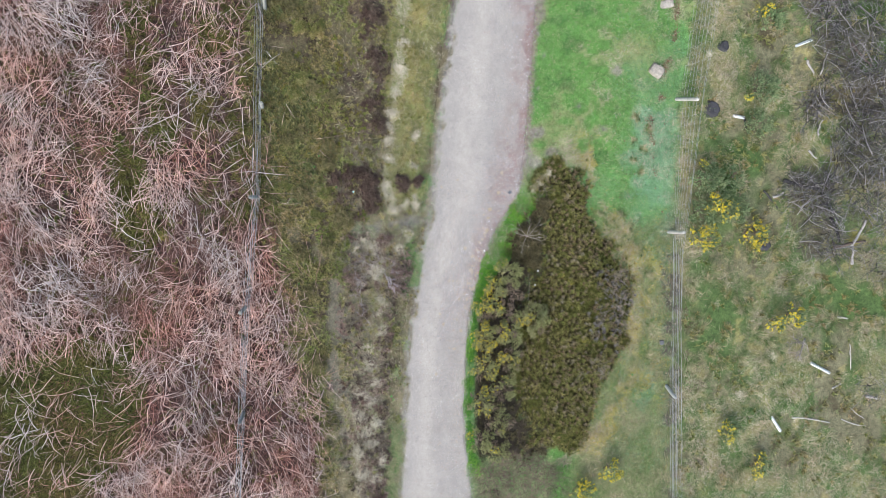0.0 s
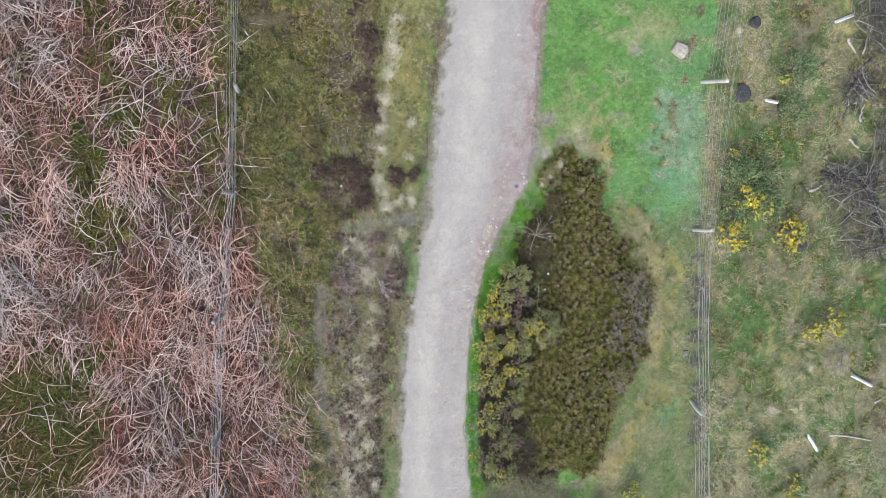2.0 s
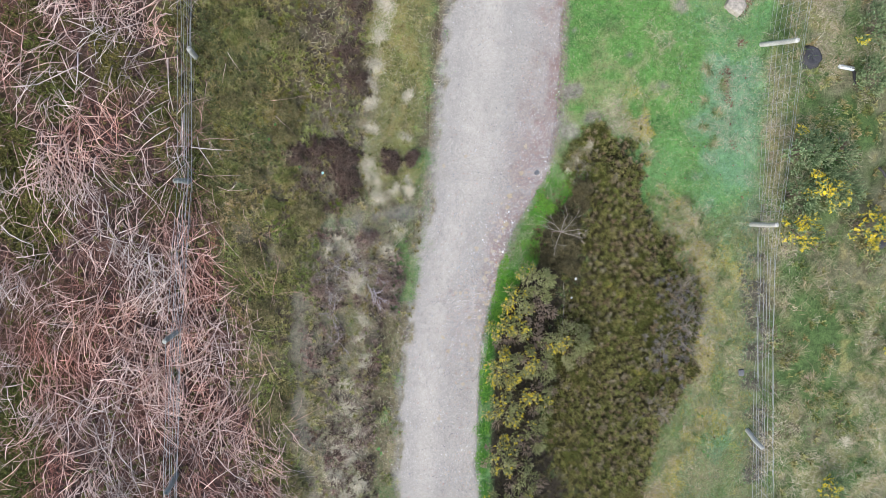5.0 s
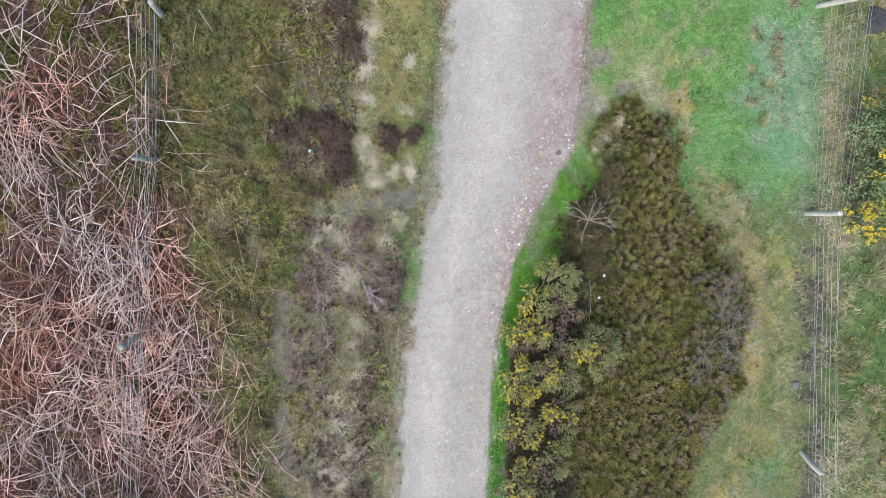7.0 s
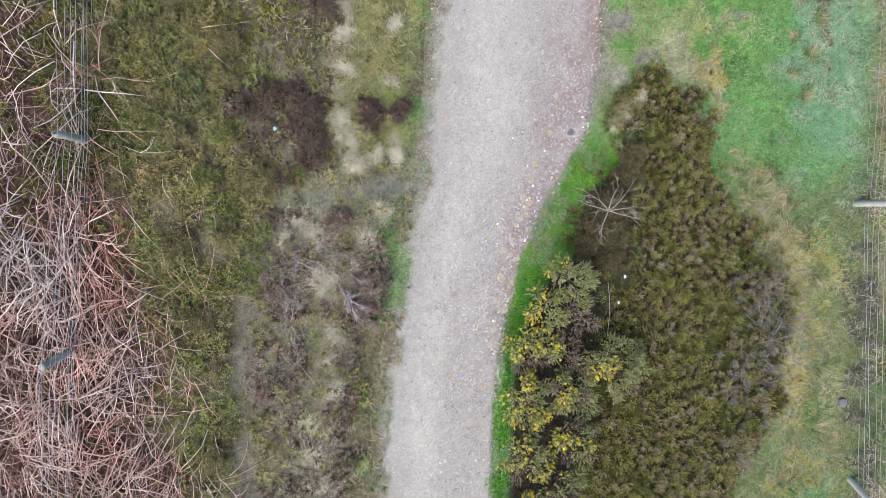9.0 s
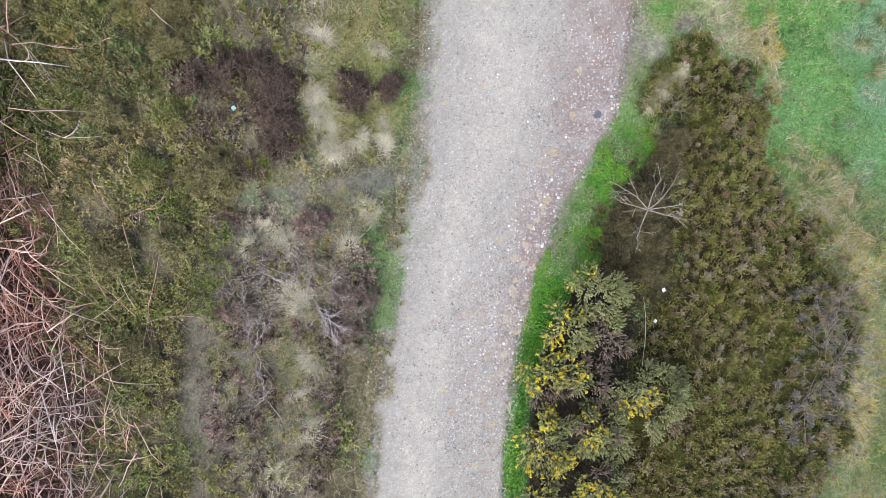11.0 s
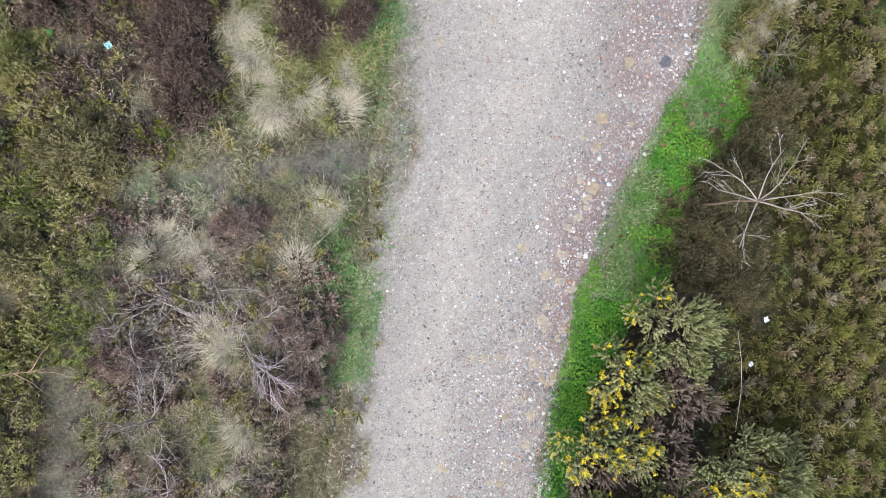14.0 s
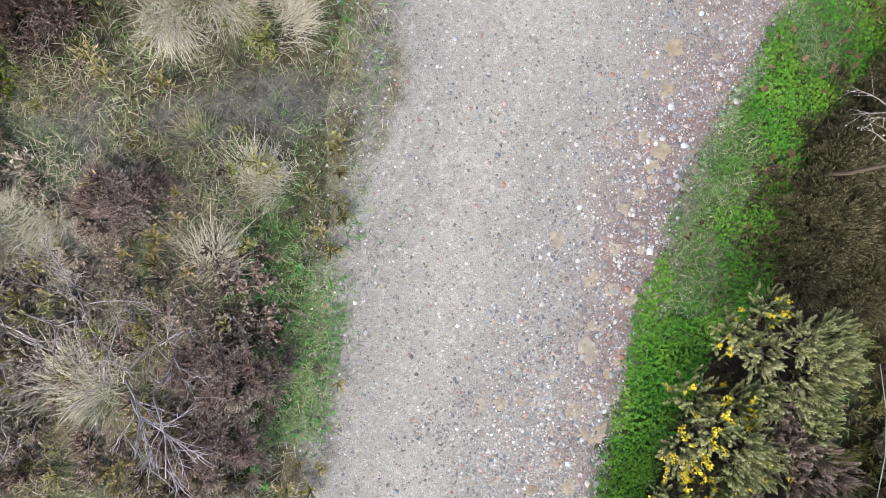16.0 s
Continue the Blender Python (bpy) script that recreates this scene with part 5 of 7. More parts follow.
for k, (gx, gy, gr, gt, gb, lab) in enumerate(((9.8, 1.15, 0.5, 0.8, 0.02, "dark green gorse bush behind the wire fence"), (10.45, 1.1, 0.5, 0.8, 0.0, "dark green gorse bush behind the wire fence"), (10.75, 0.3, 0.45, 0.75, 0.0, "dark green gorse bush behind the wire fence"), (9.75, 0.25, 0.42, 0.7, 0.0, "dark green gorse bush behind the wire fence"), (10.3, 0.35, 0.5, 0.95, 0.25, "dark green gorse bush with a yellow bloom on top"), (9.9, -0.5, 0.45, 0.6, 0.3, "gorse bush with scattered yellow bloom"),
        (11.4, -0.45, 0.42, 0.8, 0.45, "gorse bush in full yellow bloom"), (11.55, 3.75, 0.55, 0.7, 0.01, "green gorse bush in rough grass"), (11.5, 2.75, 0.45, 0.6, 0.0, "green gorse bush in rough grass"),
        (12.75, -2.8, 0.32, 0.5, 0.4, "small gorse bush with yellow bloom"), (12.2, -3.0, 0.28, 0.5, 0.5, "small gorse bush with yellow bloom"), (10.9, -6.2, 0.35, 0.4, 0.25, "low gorse bush with scattered yellow bloom"),
        (11.9, -7.3, 0.35, 0.4, 0.4, "low gorse bush with scattered yellow bloom"), (6.35, -7.75, 0.35, 0.5, 0.7, "gorse bush in full yellow bloom"), (7.25, -7.2, 0.3, 0.5, 0.35, "small gorse bush with yellow bloom"), (11.9, 5.8, 0.4, 0.5, 0.12, "low gorse bush with scattered yellow bloom"))):
    gorse(gx, gy, gr, gt, 340 + k, 1.5 * gb, 0.04, 62, lab, "gorse in the rough grass", M_GORSEDARK, 0.55)


# ---- grass ----
def sward(name, n, box, weight, seed, length, width, rise, droop, material, label, segs=2):
    p = picked(n, box, weight, seed)
    r = np.random.RandomState(seed + 500)
    m = len(p)
    v, t = blades(p, r.uniform(0, 6.28, m), r.uniform(*length, m), r.uniform(*width, m), r.uniform(*rise, m), r.uniform(*droop, m), segs)
    return stuff(name, raw_mesh(name, v, t, material), label, "grass")


CLOSE = lambda x, y: (y > -1.2) & (y < 1.9) & (x < 5.8)
TURF = lambda z, x, y: z["lawn"] * (1 - z["teal"]) * (1 - 0.7 * z["gold"]) * (1 - z["clover"]) * (1 - 0.8 * z["sallow"]) * (1 - 0.85 * z["bare"]) * (1 - 0.9 * z["leafy"])
sward("fine_lawn_grass", 60000, (3.4, 5.8, -1.2, 1.9), lambda z, x, y: np.clip(TURF(z, x, y) + 0.35 * z["clover"], 0, 1) * (1 - z["path"]), 417, (0.03, 0.09), (0.002, 0.0045), (0.2, 1.0), (0.1, 0.5), M_LAWN, "short fine green grass beside the track")
sward("lawn_grass", 220000, (2.9, 9.3, -8.5, 7), lambda z, x, y: TURF(z, x, y) * ~CLOSE(x, y), 401, (0.03, 0.085), (0.0045, 0.009), (0.2, 1.1), (0.1, 0.5), M_LAWN, "short bright green grass")
sward("pale_grass", 60000, (6.5, 9.4, -7.5, 6), lambda z, x, y: z["teal"] + 0.18 * z["lawn"] * ramp01(x, 6.8, 7.8), 402, (0.04, 0.11), (0.0045, 0.009), (0.1, 0.9), (0.1, 0.5), M_TEAL, "pale blue-green grass by the fence")
sward("yellow_grass", 65000, (5.0, 9.2, -7.5, 3), lambda z, x, y: z["gold"] + 0.12 * z["sallow"] * ramp01(z["n1"] - z["n2"], -0.2, 0.5), 403, (0.06, 0.16), (0.006, 0.012), (0.1, 0.9), (0.1, 0.5), M_GOLD, "yellowed grass and moss at the heather's edge")
sward("bleached_grass", 75000, (9.2, 17.5, -9.5, 7.5), lambda z, x, y: z["far"] * (1 - z["charred"]) * np.maximum(ramp01(z["n1"] - 0.4 * z["n3"], 0.1, 0.7), 0.7 * ramp01(z["n2"] + 0.3 * z["n1"], 0.35, 0.7)), 419, (0.10, 0.26), (0.006, 0.012), (0.1, 0.8), (0.2, 0.7), M_STRAW, "bleached straw-coloured grass clumps", 2)
sward("rough_grass", 120000, (8.9, 17.5, -9.5, 7.5), lambda z, x, y: z["far"] * (1 - 0.9 * z["soil"]) * ramp01(z["n1"] + z["n2"] + 0.5, -0.4, 0.6) * (1 - 0.75 * z["charred"]), 404, (0.10, 0.28), (0.008, 0.016), (0.1, 0.9), (0.2, 0.7), M_STRAWGREEN, "rough tussocky grass, straw and green mixed", 2)
sward("tawny_grass", 60000, (0.3, 2.6, 0.2, 7), lambda z, x, y: z["tawny"] * ramp01(z["n1"] + z["n2"], -0.7, 0.3), 421, (0.05, 0.15), (0.003, 0.006), (0.2, 1.0), (0.2, 0.6), M_TAWNY, "yellow-green moor grass beside the track")
sward("dry_ring_grass", 45000, (5.2, 9.2, -7, 4), lambda z, x, y: z["ring"], 422, (0.07, 0.2), (0.004, 0.009), (0.0, 0.8), (0.2, 0.7), M_DRYRING, "tan and pinkish dead grass at the heather's edge", 3)
sward("hem_grass", 60000, (0.6, 1.9, -9, -0.5), lambda z, x, y: 0.75 * z["hem"] * ramp01(z["n1"] + z["n2"], -0.7, 0.4), 423, (0.03, 0.085), (0.0025, 0.005), (0.2, 1.1), (0.1, 0.5), M_TRAIL, "bright green grass hem along the gravel")
sward("pale_moor_grass", 45000, (-1.4, 1.4, -9, -3.2), lambda z, x, y: z["pale"] * ramp01(z["n1"] + z["n2"], -0.7, 0.3), 424, (0.06, 0.17), (0.004, 0.008), (0.1, 0.9), (0.2, 0.6), M_MOORGRASS, "pale tan and green moor grass", 2)
sward("moor_litter", 30000, (-1.8, 0.8, -1.2, 2.0), lambda z, x, y: z["moor"] * (0.35 + 0.65 * z["twiggy"]) * (1 - 0.7 * z["purple"]), 425, (0.04, 0.16), (0.002, 0.004), (0.0, 0.5), (0.0, 0.3), M_SOILBITS, "fallen twigs and dry stalks on the moor", 2)
sward("mane_grass", 26000, (-0.1, 1.2, -6, -1.5), lambda z, x, y: z["wiry"] * z["mane"] * ramp01(z["n1"] + z["n2"], -0.8, 0.2), 426, (0.05, 0.14), (0.002, 0.0045), (0.1, 0.9), (0.2, 0.6), M_TAWNY, "tawny and olive grass between dead heather", 2)
NEAR = lambda x, y: (y > -3.4) & (y < 1.8)
STRAWY = lambda z, x: z["straw"] + 0.75 * z["wiry"] * z["mane"] * ramp01(z["n1"] + z["n2"], -0.5, 0.5) + 0.10 * z["moor"] * (x > -0.6) * (1 - z["verge"]) * (1 - z["edge"])
sward("straw_grass", 110000, (-1.2, 2.4, -9, 7), lambda z, x, y: STRAWY(z, x) * ~NEAR(x, y), 405, (0.07, 0.2), (0.004, 0.008), (0.1, 0.8), (0.2, 0.6), M_STRAW, "dry straw-coloured grass", 2)
sward("fine_straw_grass", 90000, (-1.2, 2.4, -3.4, 1.8), lambda z, x, y: STRAWY(z, x), 415, (0.05, 0.15), (0.0018, 0.0038), (0.1, 0.9), (0.2, 0.6), M_STRAW, "fine dry straw-coloured grass", 2)
sward("moor_grass", 75000, (-2.6, 1.4, -3.6, 2.2), lambda z, x, y: z["moor"] * (1 - z["purple"]) * (1 - z["verge"]) * (0.3 + 0.7 * ramp01(z["n1"] - z["n2"], -0.4, 0.4)), 416, (0.04, 0.13), (0.002, 0.004), (0.2, 1.1), (0.1, 0.5), M_MOORGRASS, "fine olive and straw grass between low heather", 2)
sward("verge_grass", 95000, (0.3, 3.2, -9, 7), lambda z, x, y: np.maximum(z["verge"], 0.2 * z["edge"] + 0.12 * z["margin"]) * ramp01(z["n1"] + z["n2"], -1.0, 0.2) + 0.25 * z["straw"] + 0.06 * z["moor"], 406, (0.03, 0.1), (0.003, 0.0055), (0.2, 1.1), (0.1, 0.5), M_LAWN, "green grass along the track's edge")
sward("heather_grass", 22000, (-2.6, 1.6, -9, 6), lambda z, x, y: z["moor"] * 0.8 * (1 - z["verge"]) * (1 - z["edge"]) * (1 - 0.6 * z["mud"]), 407, (0.06, 0.16), (0.002, 0.0045), (0.1, 0.8), (0.1, 0.5), M_STRAWGREEN, "thin dry grass between heather", 3)
sward("fence_straw", 34000, (5.2, 9.4, -9, 7), lambda z, x, y: z["lawn"] * ramp01(z["n1"] * 0.8 + z["n2"], 0.1, 0.7) * ramp01(x, 5.6, 7.0) + z["soil"] * 0.3 + 0.7 * z["ring"], 408, (0.07, 0.2), (0.004, 0.008), (0.1, 0.7), (0.2, 0.6), M_STRAW, "dry straw grass by the fence and heather", 3)
sward("sallow_grass", 60000, (5.6, 9.4, -9, 1), lambda z, x, y: z["sallow"] * 0.8 * (1 - 0.9 * z["soil"]), 410, (0.06, 0.18), (0.006, 0.012), (0.1, 0.8), (0.2, 0.6), M_STRAWGREEN, "rough yellowish grass between heather and fence")
sward("trail_grass", 55000, (-1.2, 2.2, -8, 0.6), lambda z, x, y: z["mud"] * (0.25 + 0.75 * ramp01(x, -0.3, 0.2)) * ramp01(z["n2"] + 0.6 * z["n1"], -0.5, 0.4) + 0.7 * z["moor"] * (1 - z["purple"]) * (1 - z["verge"]) * ramp01(x + 0.2 * z["n1"], -0.3, 0.1) * ramp01(0.75 - np.abs(y + 0.05) + 0.2 * z["n1"], 0, 0.3), 409, (0.03, 0.09), (0.0022, 0.0045), (0.2, 1.0), (0.1, 0.5), M_TRAIL, "sparse grass on the muddy trail")


sward("clover_litter", 9000, (3.2, 5.3, -1.4, 1.2), lambda z, x, y: z["clover"] * ramp01(z["n1"] - z["n2"], -0.3, 0.5), 418, (0.03, 0.11), (0.0016, 0.0035), (0.0, 0.5), (0.0, 0.4), M_STRAW, "dry straws lying among the clover", 2)
sward("soil_litter", 90000, (-1.2, 2.6, -6.0, 1.8), lambda z, x, y: np.clip(z["mud"] + z["edge"] + 0.8 * z["margin"] + 0.5 * z["verge"] + 0.5 * z["wiry"], 0, 1) , 411, (0.012, 0.05), (0.002, 0.0045), (0.0, 0.5), (0.0, 0.4), M_SOILBITS, "crumbs of dead stalk and leaf on bare soil", 2)


def tussock_mesh(seed, n=420, reach=0.3, wide=0.006):
    """Arching blades, combed to one side more than to the others."""
    r = np.random.RandomState(seed)
    root = np.stack([r.normal(0, 0.085, n), r.normal(0, 0.06, n), r.uniform(0, 0.03, n)], -1)
    combed = r.uniform(size=n) < 0.8
    turn = np.where(combed, -1.2 + 2.5 * root[:, 0] / 0.2 * 0.5 + r.normal(0, 0.38, n), np.arctan2(root[:, 1], root[:, 0]) + r.normal(0, 0.7, n))
    v, t = blades(root, turn, reach * r.uniform(0.35, 1.3, n), wide * r.uniform(0.6, 1.4, n), r.uniform(0.25, 1.3, n), r.uniform(0.3, 0.9, n), 3)
    v[:, 2] = np.maximum(v[:, 2], 0.005)
    return v, t


M_PALESTRAW = grown("bleached_tussock", even((0.44, 0.38, 0.26), (0.60, 0.54, 0.41), (0.72, 0.66, 0.53), (0.50, 0.46, 0.30), (0.66, 0.60, 0.47)))
TUSSOCK = [raw_mesh("grass_tussock", *tussock_mesh(430 + k, 620, 0.2, 0.0032), M_PALESTRAW) for k in range(3)]
TUSSOCK_FINE = [raw_mesh("grass_tussock", *tussock_mesh(470 + k, 380, 0.22, 0.0038), M_MOORGRASS) for k in range(3)]
TUSSOCK_MIX = [raw_mesh("grass_tussock", *tussock_mesh(440 + k, 150, 0.3, 0.012), M_STRAWGREEN) for k in range(3)]


def tussock(x, y, size, k, mixed_green=False):
    near = x < 6 and -3.5 < y < 1.8
    ob = new("grass_tussock", ((TUSSOCK_FINE if near else TUSSOCK_MIX) if mixed_green else TUSSOCK)[k % 3])
    ob.matrix_world = pose(x, y, float(at_height(x, y)), 0, 0, 67 * k) @ Matrix.Diagonal((size, size, size, 1))
    return tagged(ob, "arching tussock of green and straw grass" if mixed_green else "arching tussock of pale straw-coloured grass", "grass", "grass tussocks")


for k, (tx, ty, ts) in enumerate(((0.47, -0.66, 0.85), (0.46, -0.84, 0.8), (1.18, -0.85, 0.85), (0.5, -1.4, 1.15), (0.62, -1.5, 0.9), (1.02, 0.3, 0.8), (1.3, 0.42, 0.75), (1.6, 0.4, 0.8), (1.38, -0.4, 0.75), (1.48, -0.45, 0.7), (0.86, 0.72, 0.75), (0.8, 0.95, 0.7), (0.95, 0.55, 0.7),
        (0.9, 1.6, 0.8), (0.92, 2.1, 0.85), (0.95, 2.5, 0.8), (1.0, 2.9, 0.85), (1.05, 3.4, 0.8), (1.2, 4.0, 0.9), (1.3, 4.7, 0.8), (1.6, 0.6, 0.7), (1.55, 1.5, 0.7), (1.6, 2.3, 0.7),
        (0.35, -4.0, 0.9), (0.5, -4.5, 1.0), (0.4, -5.0, 0.9), (0.55, -5.5, 1.0), (0.4, -6.1, 0.9), (0.6, -6.6, 1.0), (0.3, -3.5, 0.8), (0.55, -7.2, 1.0), (4.98, 0.88, 0.6), (5.15, 1.08, 0.7), (5.35, 1.3, 0.7), (5.05, 0.55, 0.5), (0.2, -0.55, 0.6), (0.05, -0.8, 0.6), (0.1, -5.3, 1.0), (0.22, -5.8, 1.0), (0.0, -6.4, 1.1), (0.15, -4.8, 0.9), (0.2, -7.0, 1.0), (0.72, -2.15, 0.9), (0.55, -2.5, 0.8), (0.65, -3.0, 0.9))):
    tussock(tx, ty, ts, k)
    if k % 2 == 0 and k > 2 and -3 < ty < 1.8 and tx < 3:
        tussock(tx + 0.05, ty - 0.07, 0.8 * ts, k + 1, True)
for k, (tx, ty, ts) in enumerate(((0.7, -1.9, 0.8), (0.45, -2.3, 0.9), (0.6, -2.8, 0.9), (1.1, -0.2, 0.6), (0.85, -0.85, 0.6), (5.15, 1.25, 0.7), (5.0, 0.95, 0.6), (7.4, -0.1, 0.8), (7.8, -0.5, 0.9), (8.2, -0.9, 0.9), (7.6, 0.2, 0.8), (8.4, -1.5, 0.8), (8.3, 2.6, 0.7), (8.2, 2.0, 0.7), (7.95, 2.25, 0.6), (8.0, 2.95, 0.7), (7.9, 1.75, 0.6), (8.1, 1.4, 0.7), (7.2, -0.15, 0.8), (7.5, -0.7, 0.8), (7.9, -0.2, 0.7), (7.0, 0.2, 0.6), (8.5, -3.0, 0.8), (8.4, -4.0, 0.8), (7.9, -4.9, 0.8))):
    tussock(tx, ty, ts, k, True)
_r = np.random.RandomState(450)
q = picked(240, (9.6, 17, -9, 7), lambda z, x, y: z["far"] * ramp01(z["n3"] + z["n2"], -0.3, 0.5), 451)
for k, (tx, ty, _z) in enumerate(q[:120]):
    tussock(tx, ty, _r.uniform(0.6, 1.2), k, _r.uniform() < 0.92)


p = picked(4200, (9.4, 17, -9, 7), lambda z, x, y: z["far"] * (1 - 0.8 * z["charred"]) * ramp01(z["n2"] - 0.8 * z["n1"], 0.1, 0.6), 455)
tuft_field("grassland_scrub", COARSE, p, (0.9, 1.8), M_OLIVE, "low dark green scrub among rough grass", "scrub", 0.4, 0.4, 456)


# ---- clover, weeds and fallen leaves ----
def trefoil():
    v, t = [(0, 0, 0)], []
    for k in range(3):
        a = k * 2.094
        ring = [(0.35, -0.35), (0.8, -0.5), (1.05, 0.0), (0.8, 0.5), (0.35, 0.35)]
        b = len(v)
        for u, w in ring:
            v.append((u * math.cos(a) - w * math.sin(a), u * math.sin(a) + w * math.cos(a), 0.12 * u - 0.15 * abs(w)))
        t += [(0, b + j, b + j + 1) for j in range(4)]
    return np.array(v) * 0.014, np.array(t), np.full(len(v), 0.5)


def leaf_shape():
    v = np.array([(0, 0, 0), (0.3, -0.28, 0.06), (0.7, -0.24, 0.04), (1, 0, -0.05), (0.7, 0.24, 0.04), (0.3, 0.28, 0.06), (0.5, 0, -0.03)])
    return v * 0.07, np.array([(0, 1, 6), (1, 2, 6), (2, 3, 6), (3, 4, 6), (4, 5, 6), (5, 0, 6)]), np.full(7, 0.5)


MAT = lambda z, x, y: z["clover"] * np.where(y < -1.25, 0.5 + 0.5 * ramp01(z["n2"] + 0.4 * z["n1"], -0.7, 0.1), 0.06 + 0.8 * ramp01(z["n2"] - 0.3 * z["n1"], -0.5, 0.35))
p = np.concatenate([picked(90000, (3.0, 5.3, -2.5, 1.1), MAT, 460), picked(16000, (2.9, 4.2, -7.8, -2.5), MAT, 470)])
p[:, 2] += np.random.RandomState(461).uniform(0.01, 0.05, len(p))
v, t, _ = strewn(trefoil(), p, turned(len(p), 0.35), np.random.RandomState(462).uniform(0.4, 0.8, len(p)) * np.where(p[:, 1] < -2.5, 1.4, 1.0))
stuff("clover", raw_mesh("clover", v, t, M_CLOVER), "mat of vivid green clover along the track", "clover")
p = picked(26000, (0.6, 3.0, -8, 6), lambda z, x, y: np.clip(z["verge"] + 0.25 * z["edge"] + z["hem"], 0, 1) * ramp01(z["n2"] + 0.5 * z["n1"], -0.1, 0.5), 463)
p[:, 2] += 0.02
v, t, _ = strewn(trefoil(), p, turned(len(p), 0.4), np.random.RandomState(464).uniform(0.45, 1.0, len(p)))
stuff("verge_weeds", raw_mesh("verge_weeds", v, t, M_WEED), "small green weeds along the track's edge", "weed")
p = np.concatenate([picked(5000, (8.3, 9.9, -0.5, 7), lambda z, x, y: z["leafy"], 465), picked(60, (3.6, 5.3, -1.2, 1.0), lambda z, x, y: z["clover"], 466), picked(130, (4.2, 4.6, -0.65, -0.25), lambda z, x, y: ramp01(0.2 - np.hypot(x - 4.4, y + 0.44), 0, 0.15), 467), picked(60, (4.4, 4.9, 0.05, 0.5), lambda z, x, y: 0.3 + 0 * x, 477), picked(150, (6.9, 9.0, -6, 3), lambda z, x, y: z["lawn"] * 0.5, 468)])
p[:, 2] += 0.03
v, t, _ = strewn(leaf_shape(), p, turned(len(p), 0.5), np.random.RandomState(469).uniform(0.4, 0.9, len(p)))
stuff("fallen_leaves", raw_mesh("fallen_leaves", v, t, M_LEAFLITTER), "scattered fallen brown leaves", "leaves")


# ---- loose stones on the track ----
def pebble(seed, sides=6):
    """A worn stone: two rings between two caps."""
    r = np.random.RandomState(seed)
    a = np.arange(sides) * 2 * np.pi / sides
    rings = []
    for z, q in ((-0.22, 0.8), (0.2, 0.82)):
        w = q * r.uniform(0.8, 1.15, sides)
        rings.append(np.stack([np.cos(a) * w, np.sin(a) * w * 0.8, np.full(sides, z) + r.normal(0, 0.04, sides)], -1))
    v = np.concatenate([rings[0], rings[1], [[0, 0, -0.3], [r.normal(0, 0.1), r.normal(0, 0.1), 0.42]]])
    t = []
    for k in range(sides):
        n = (k + 1) % sides
        t += [(k, n, sides + k), (n, sides + n, sides + k), (2 * sides, n, k), (2 * sides + 1, sides + k, sides + n)]
    return v, np.array(t), np.full(len(v), 0.5)


def chip(seed):
    r = np.random.RandomState(seed)
    v = np.array([(1, 0, 0), (0, 0.8, 0), (-1, 0, 0), (0, -0.8, 0), (0, 0, 0.35)], float) * r.uniform(0.65, 1.2, (5, 1))
    return v, np.array([(0, 1, 4), (1, 2, 4), (2, 3, 4), (3, 0, 4)]), np.full(5, 0.5)


def loose_stones():
    r = np.random.RandomState(500)
    out = []
    for n, (y0, y1), lo, hi in ((85000, (-2.9, 1.3), 0.0032, 0.0085), (30000, (-3.4, 1.8), 0.006, 0.014), (12000, (-3.4, 1.8), 0.011, 0.021), (60000, (-8.5, 7), 0.008, 0.018), (7000, (-8.5, 7), 0.014, 0.026)):
        y = r.uniform(y0, y1, n)
        u = r.uniform(-0.2, 1.07, n)
        # fewer on the trodden line, more towards the right-hand edge
        keep = r.uniform(size=n) < (0.12 + 0.88 * ramp01(u + 0.14 * fbm(u * 2, y, 0.6, 77) + 0.12 * fbm(u * 2, y, 0.15, 78), 0.34, 0.85)) * (0.35 + 0.65 * ramp01(u, -0.2, 0.05)) * (1 - 0.7 * ramp01(u, 1.0, 1.05))
        y, u = y[keep], u[keep]
        x = path_left(y) + u * (path_right(y) - path_left(y))
        size = lo + (hi - lo) * r.uniform(0, 1, len(x)) ** 2
        p = np.stack([x, y, at_height(x, y) - size * 0.05], -1)
        for k in range(3):
            out.append(strewn(chip(510 + k), p[k::3], turned(len(p[k::3]), 0.25, r), size[k::3]))
    v, t = joined([(a, b) for a, b, _ in out])
    ob = part("loose_gravel", raw_mesh("loose_gravel", v, t, M_STONE), gravel_path, "loose grey, white and reddish gravel")
    return tagged(ob, kind="stuff")


M_SAND = grown("sandstone", even((0.37, 0.30, 0.20), (0.45, 0.37, 0.255), (0.40, 0.34, 0.26), (0.46, 0.40, 0.31)), source="object", grain=0.02, bump=0.4)
M_PEBBLE = grown("pebbles", [(0.0, (0.32, 0.31, 0.30)), (0.2, (0.52, 0.48, 0.45)), (0.38, (0.66, 0.64, 0.62)), (0.52, (0.46, 0.23, 0.16)), (0.64, (0.44, 0.34, 0.28)), (0.74, (0.30, 0.34, 0.36)), (0.84, (0.2, 0.2, 0.21)), (0.92, (0.60, 0.62, 0.63)), (1.0, (0.80, 0.79, 0.77))], source="object", grain=0.012, bump=0.3)
PEBBLE = [raw_mesh("stone", *pebble(530 + k)[:2], M_PEBBLE) for k in range(6)]


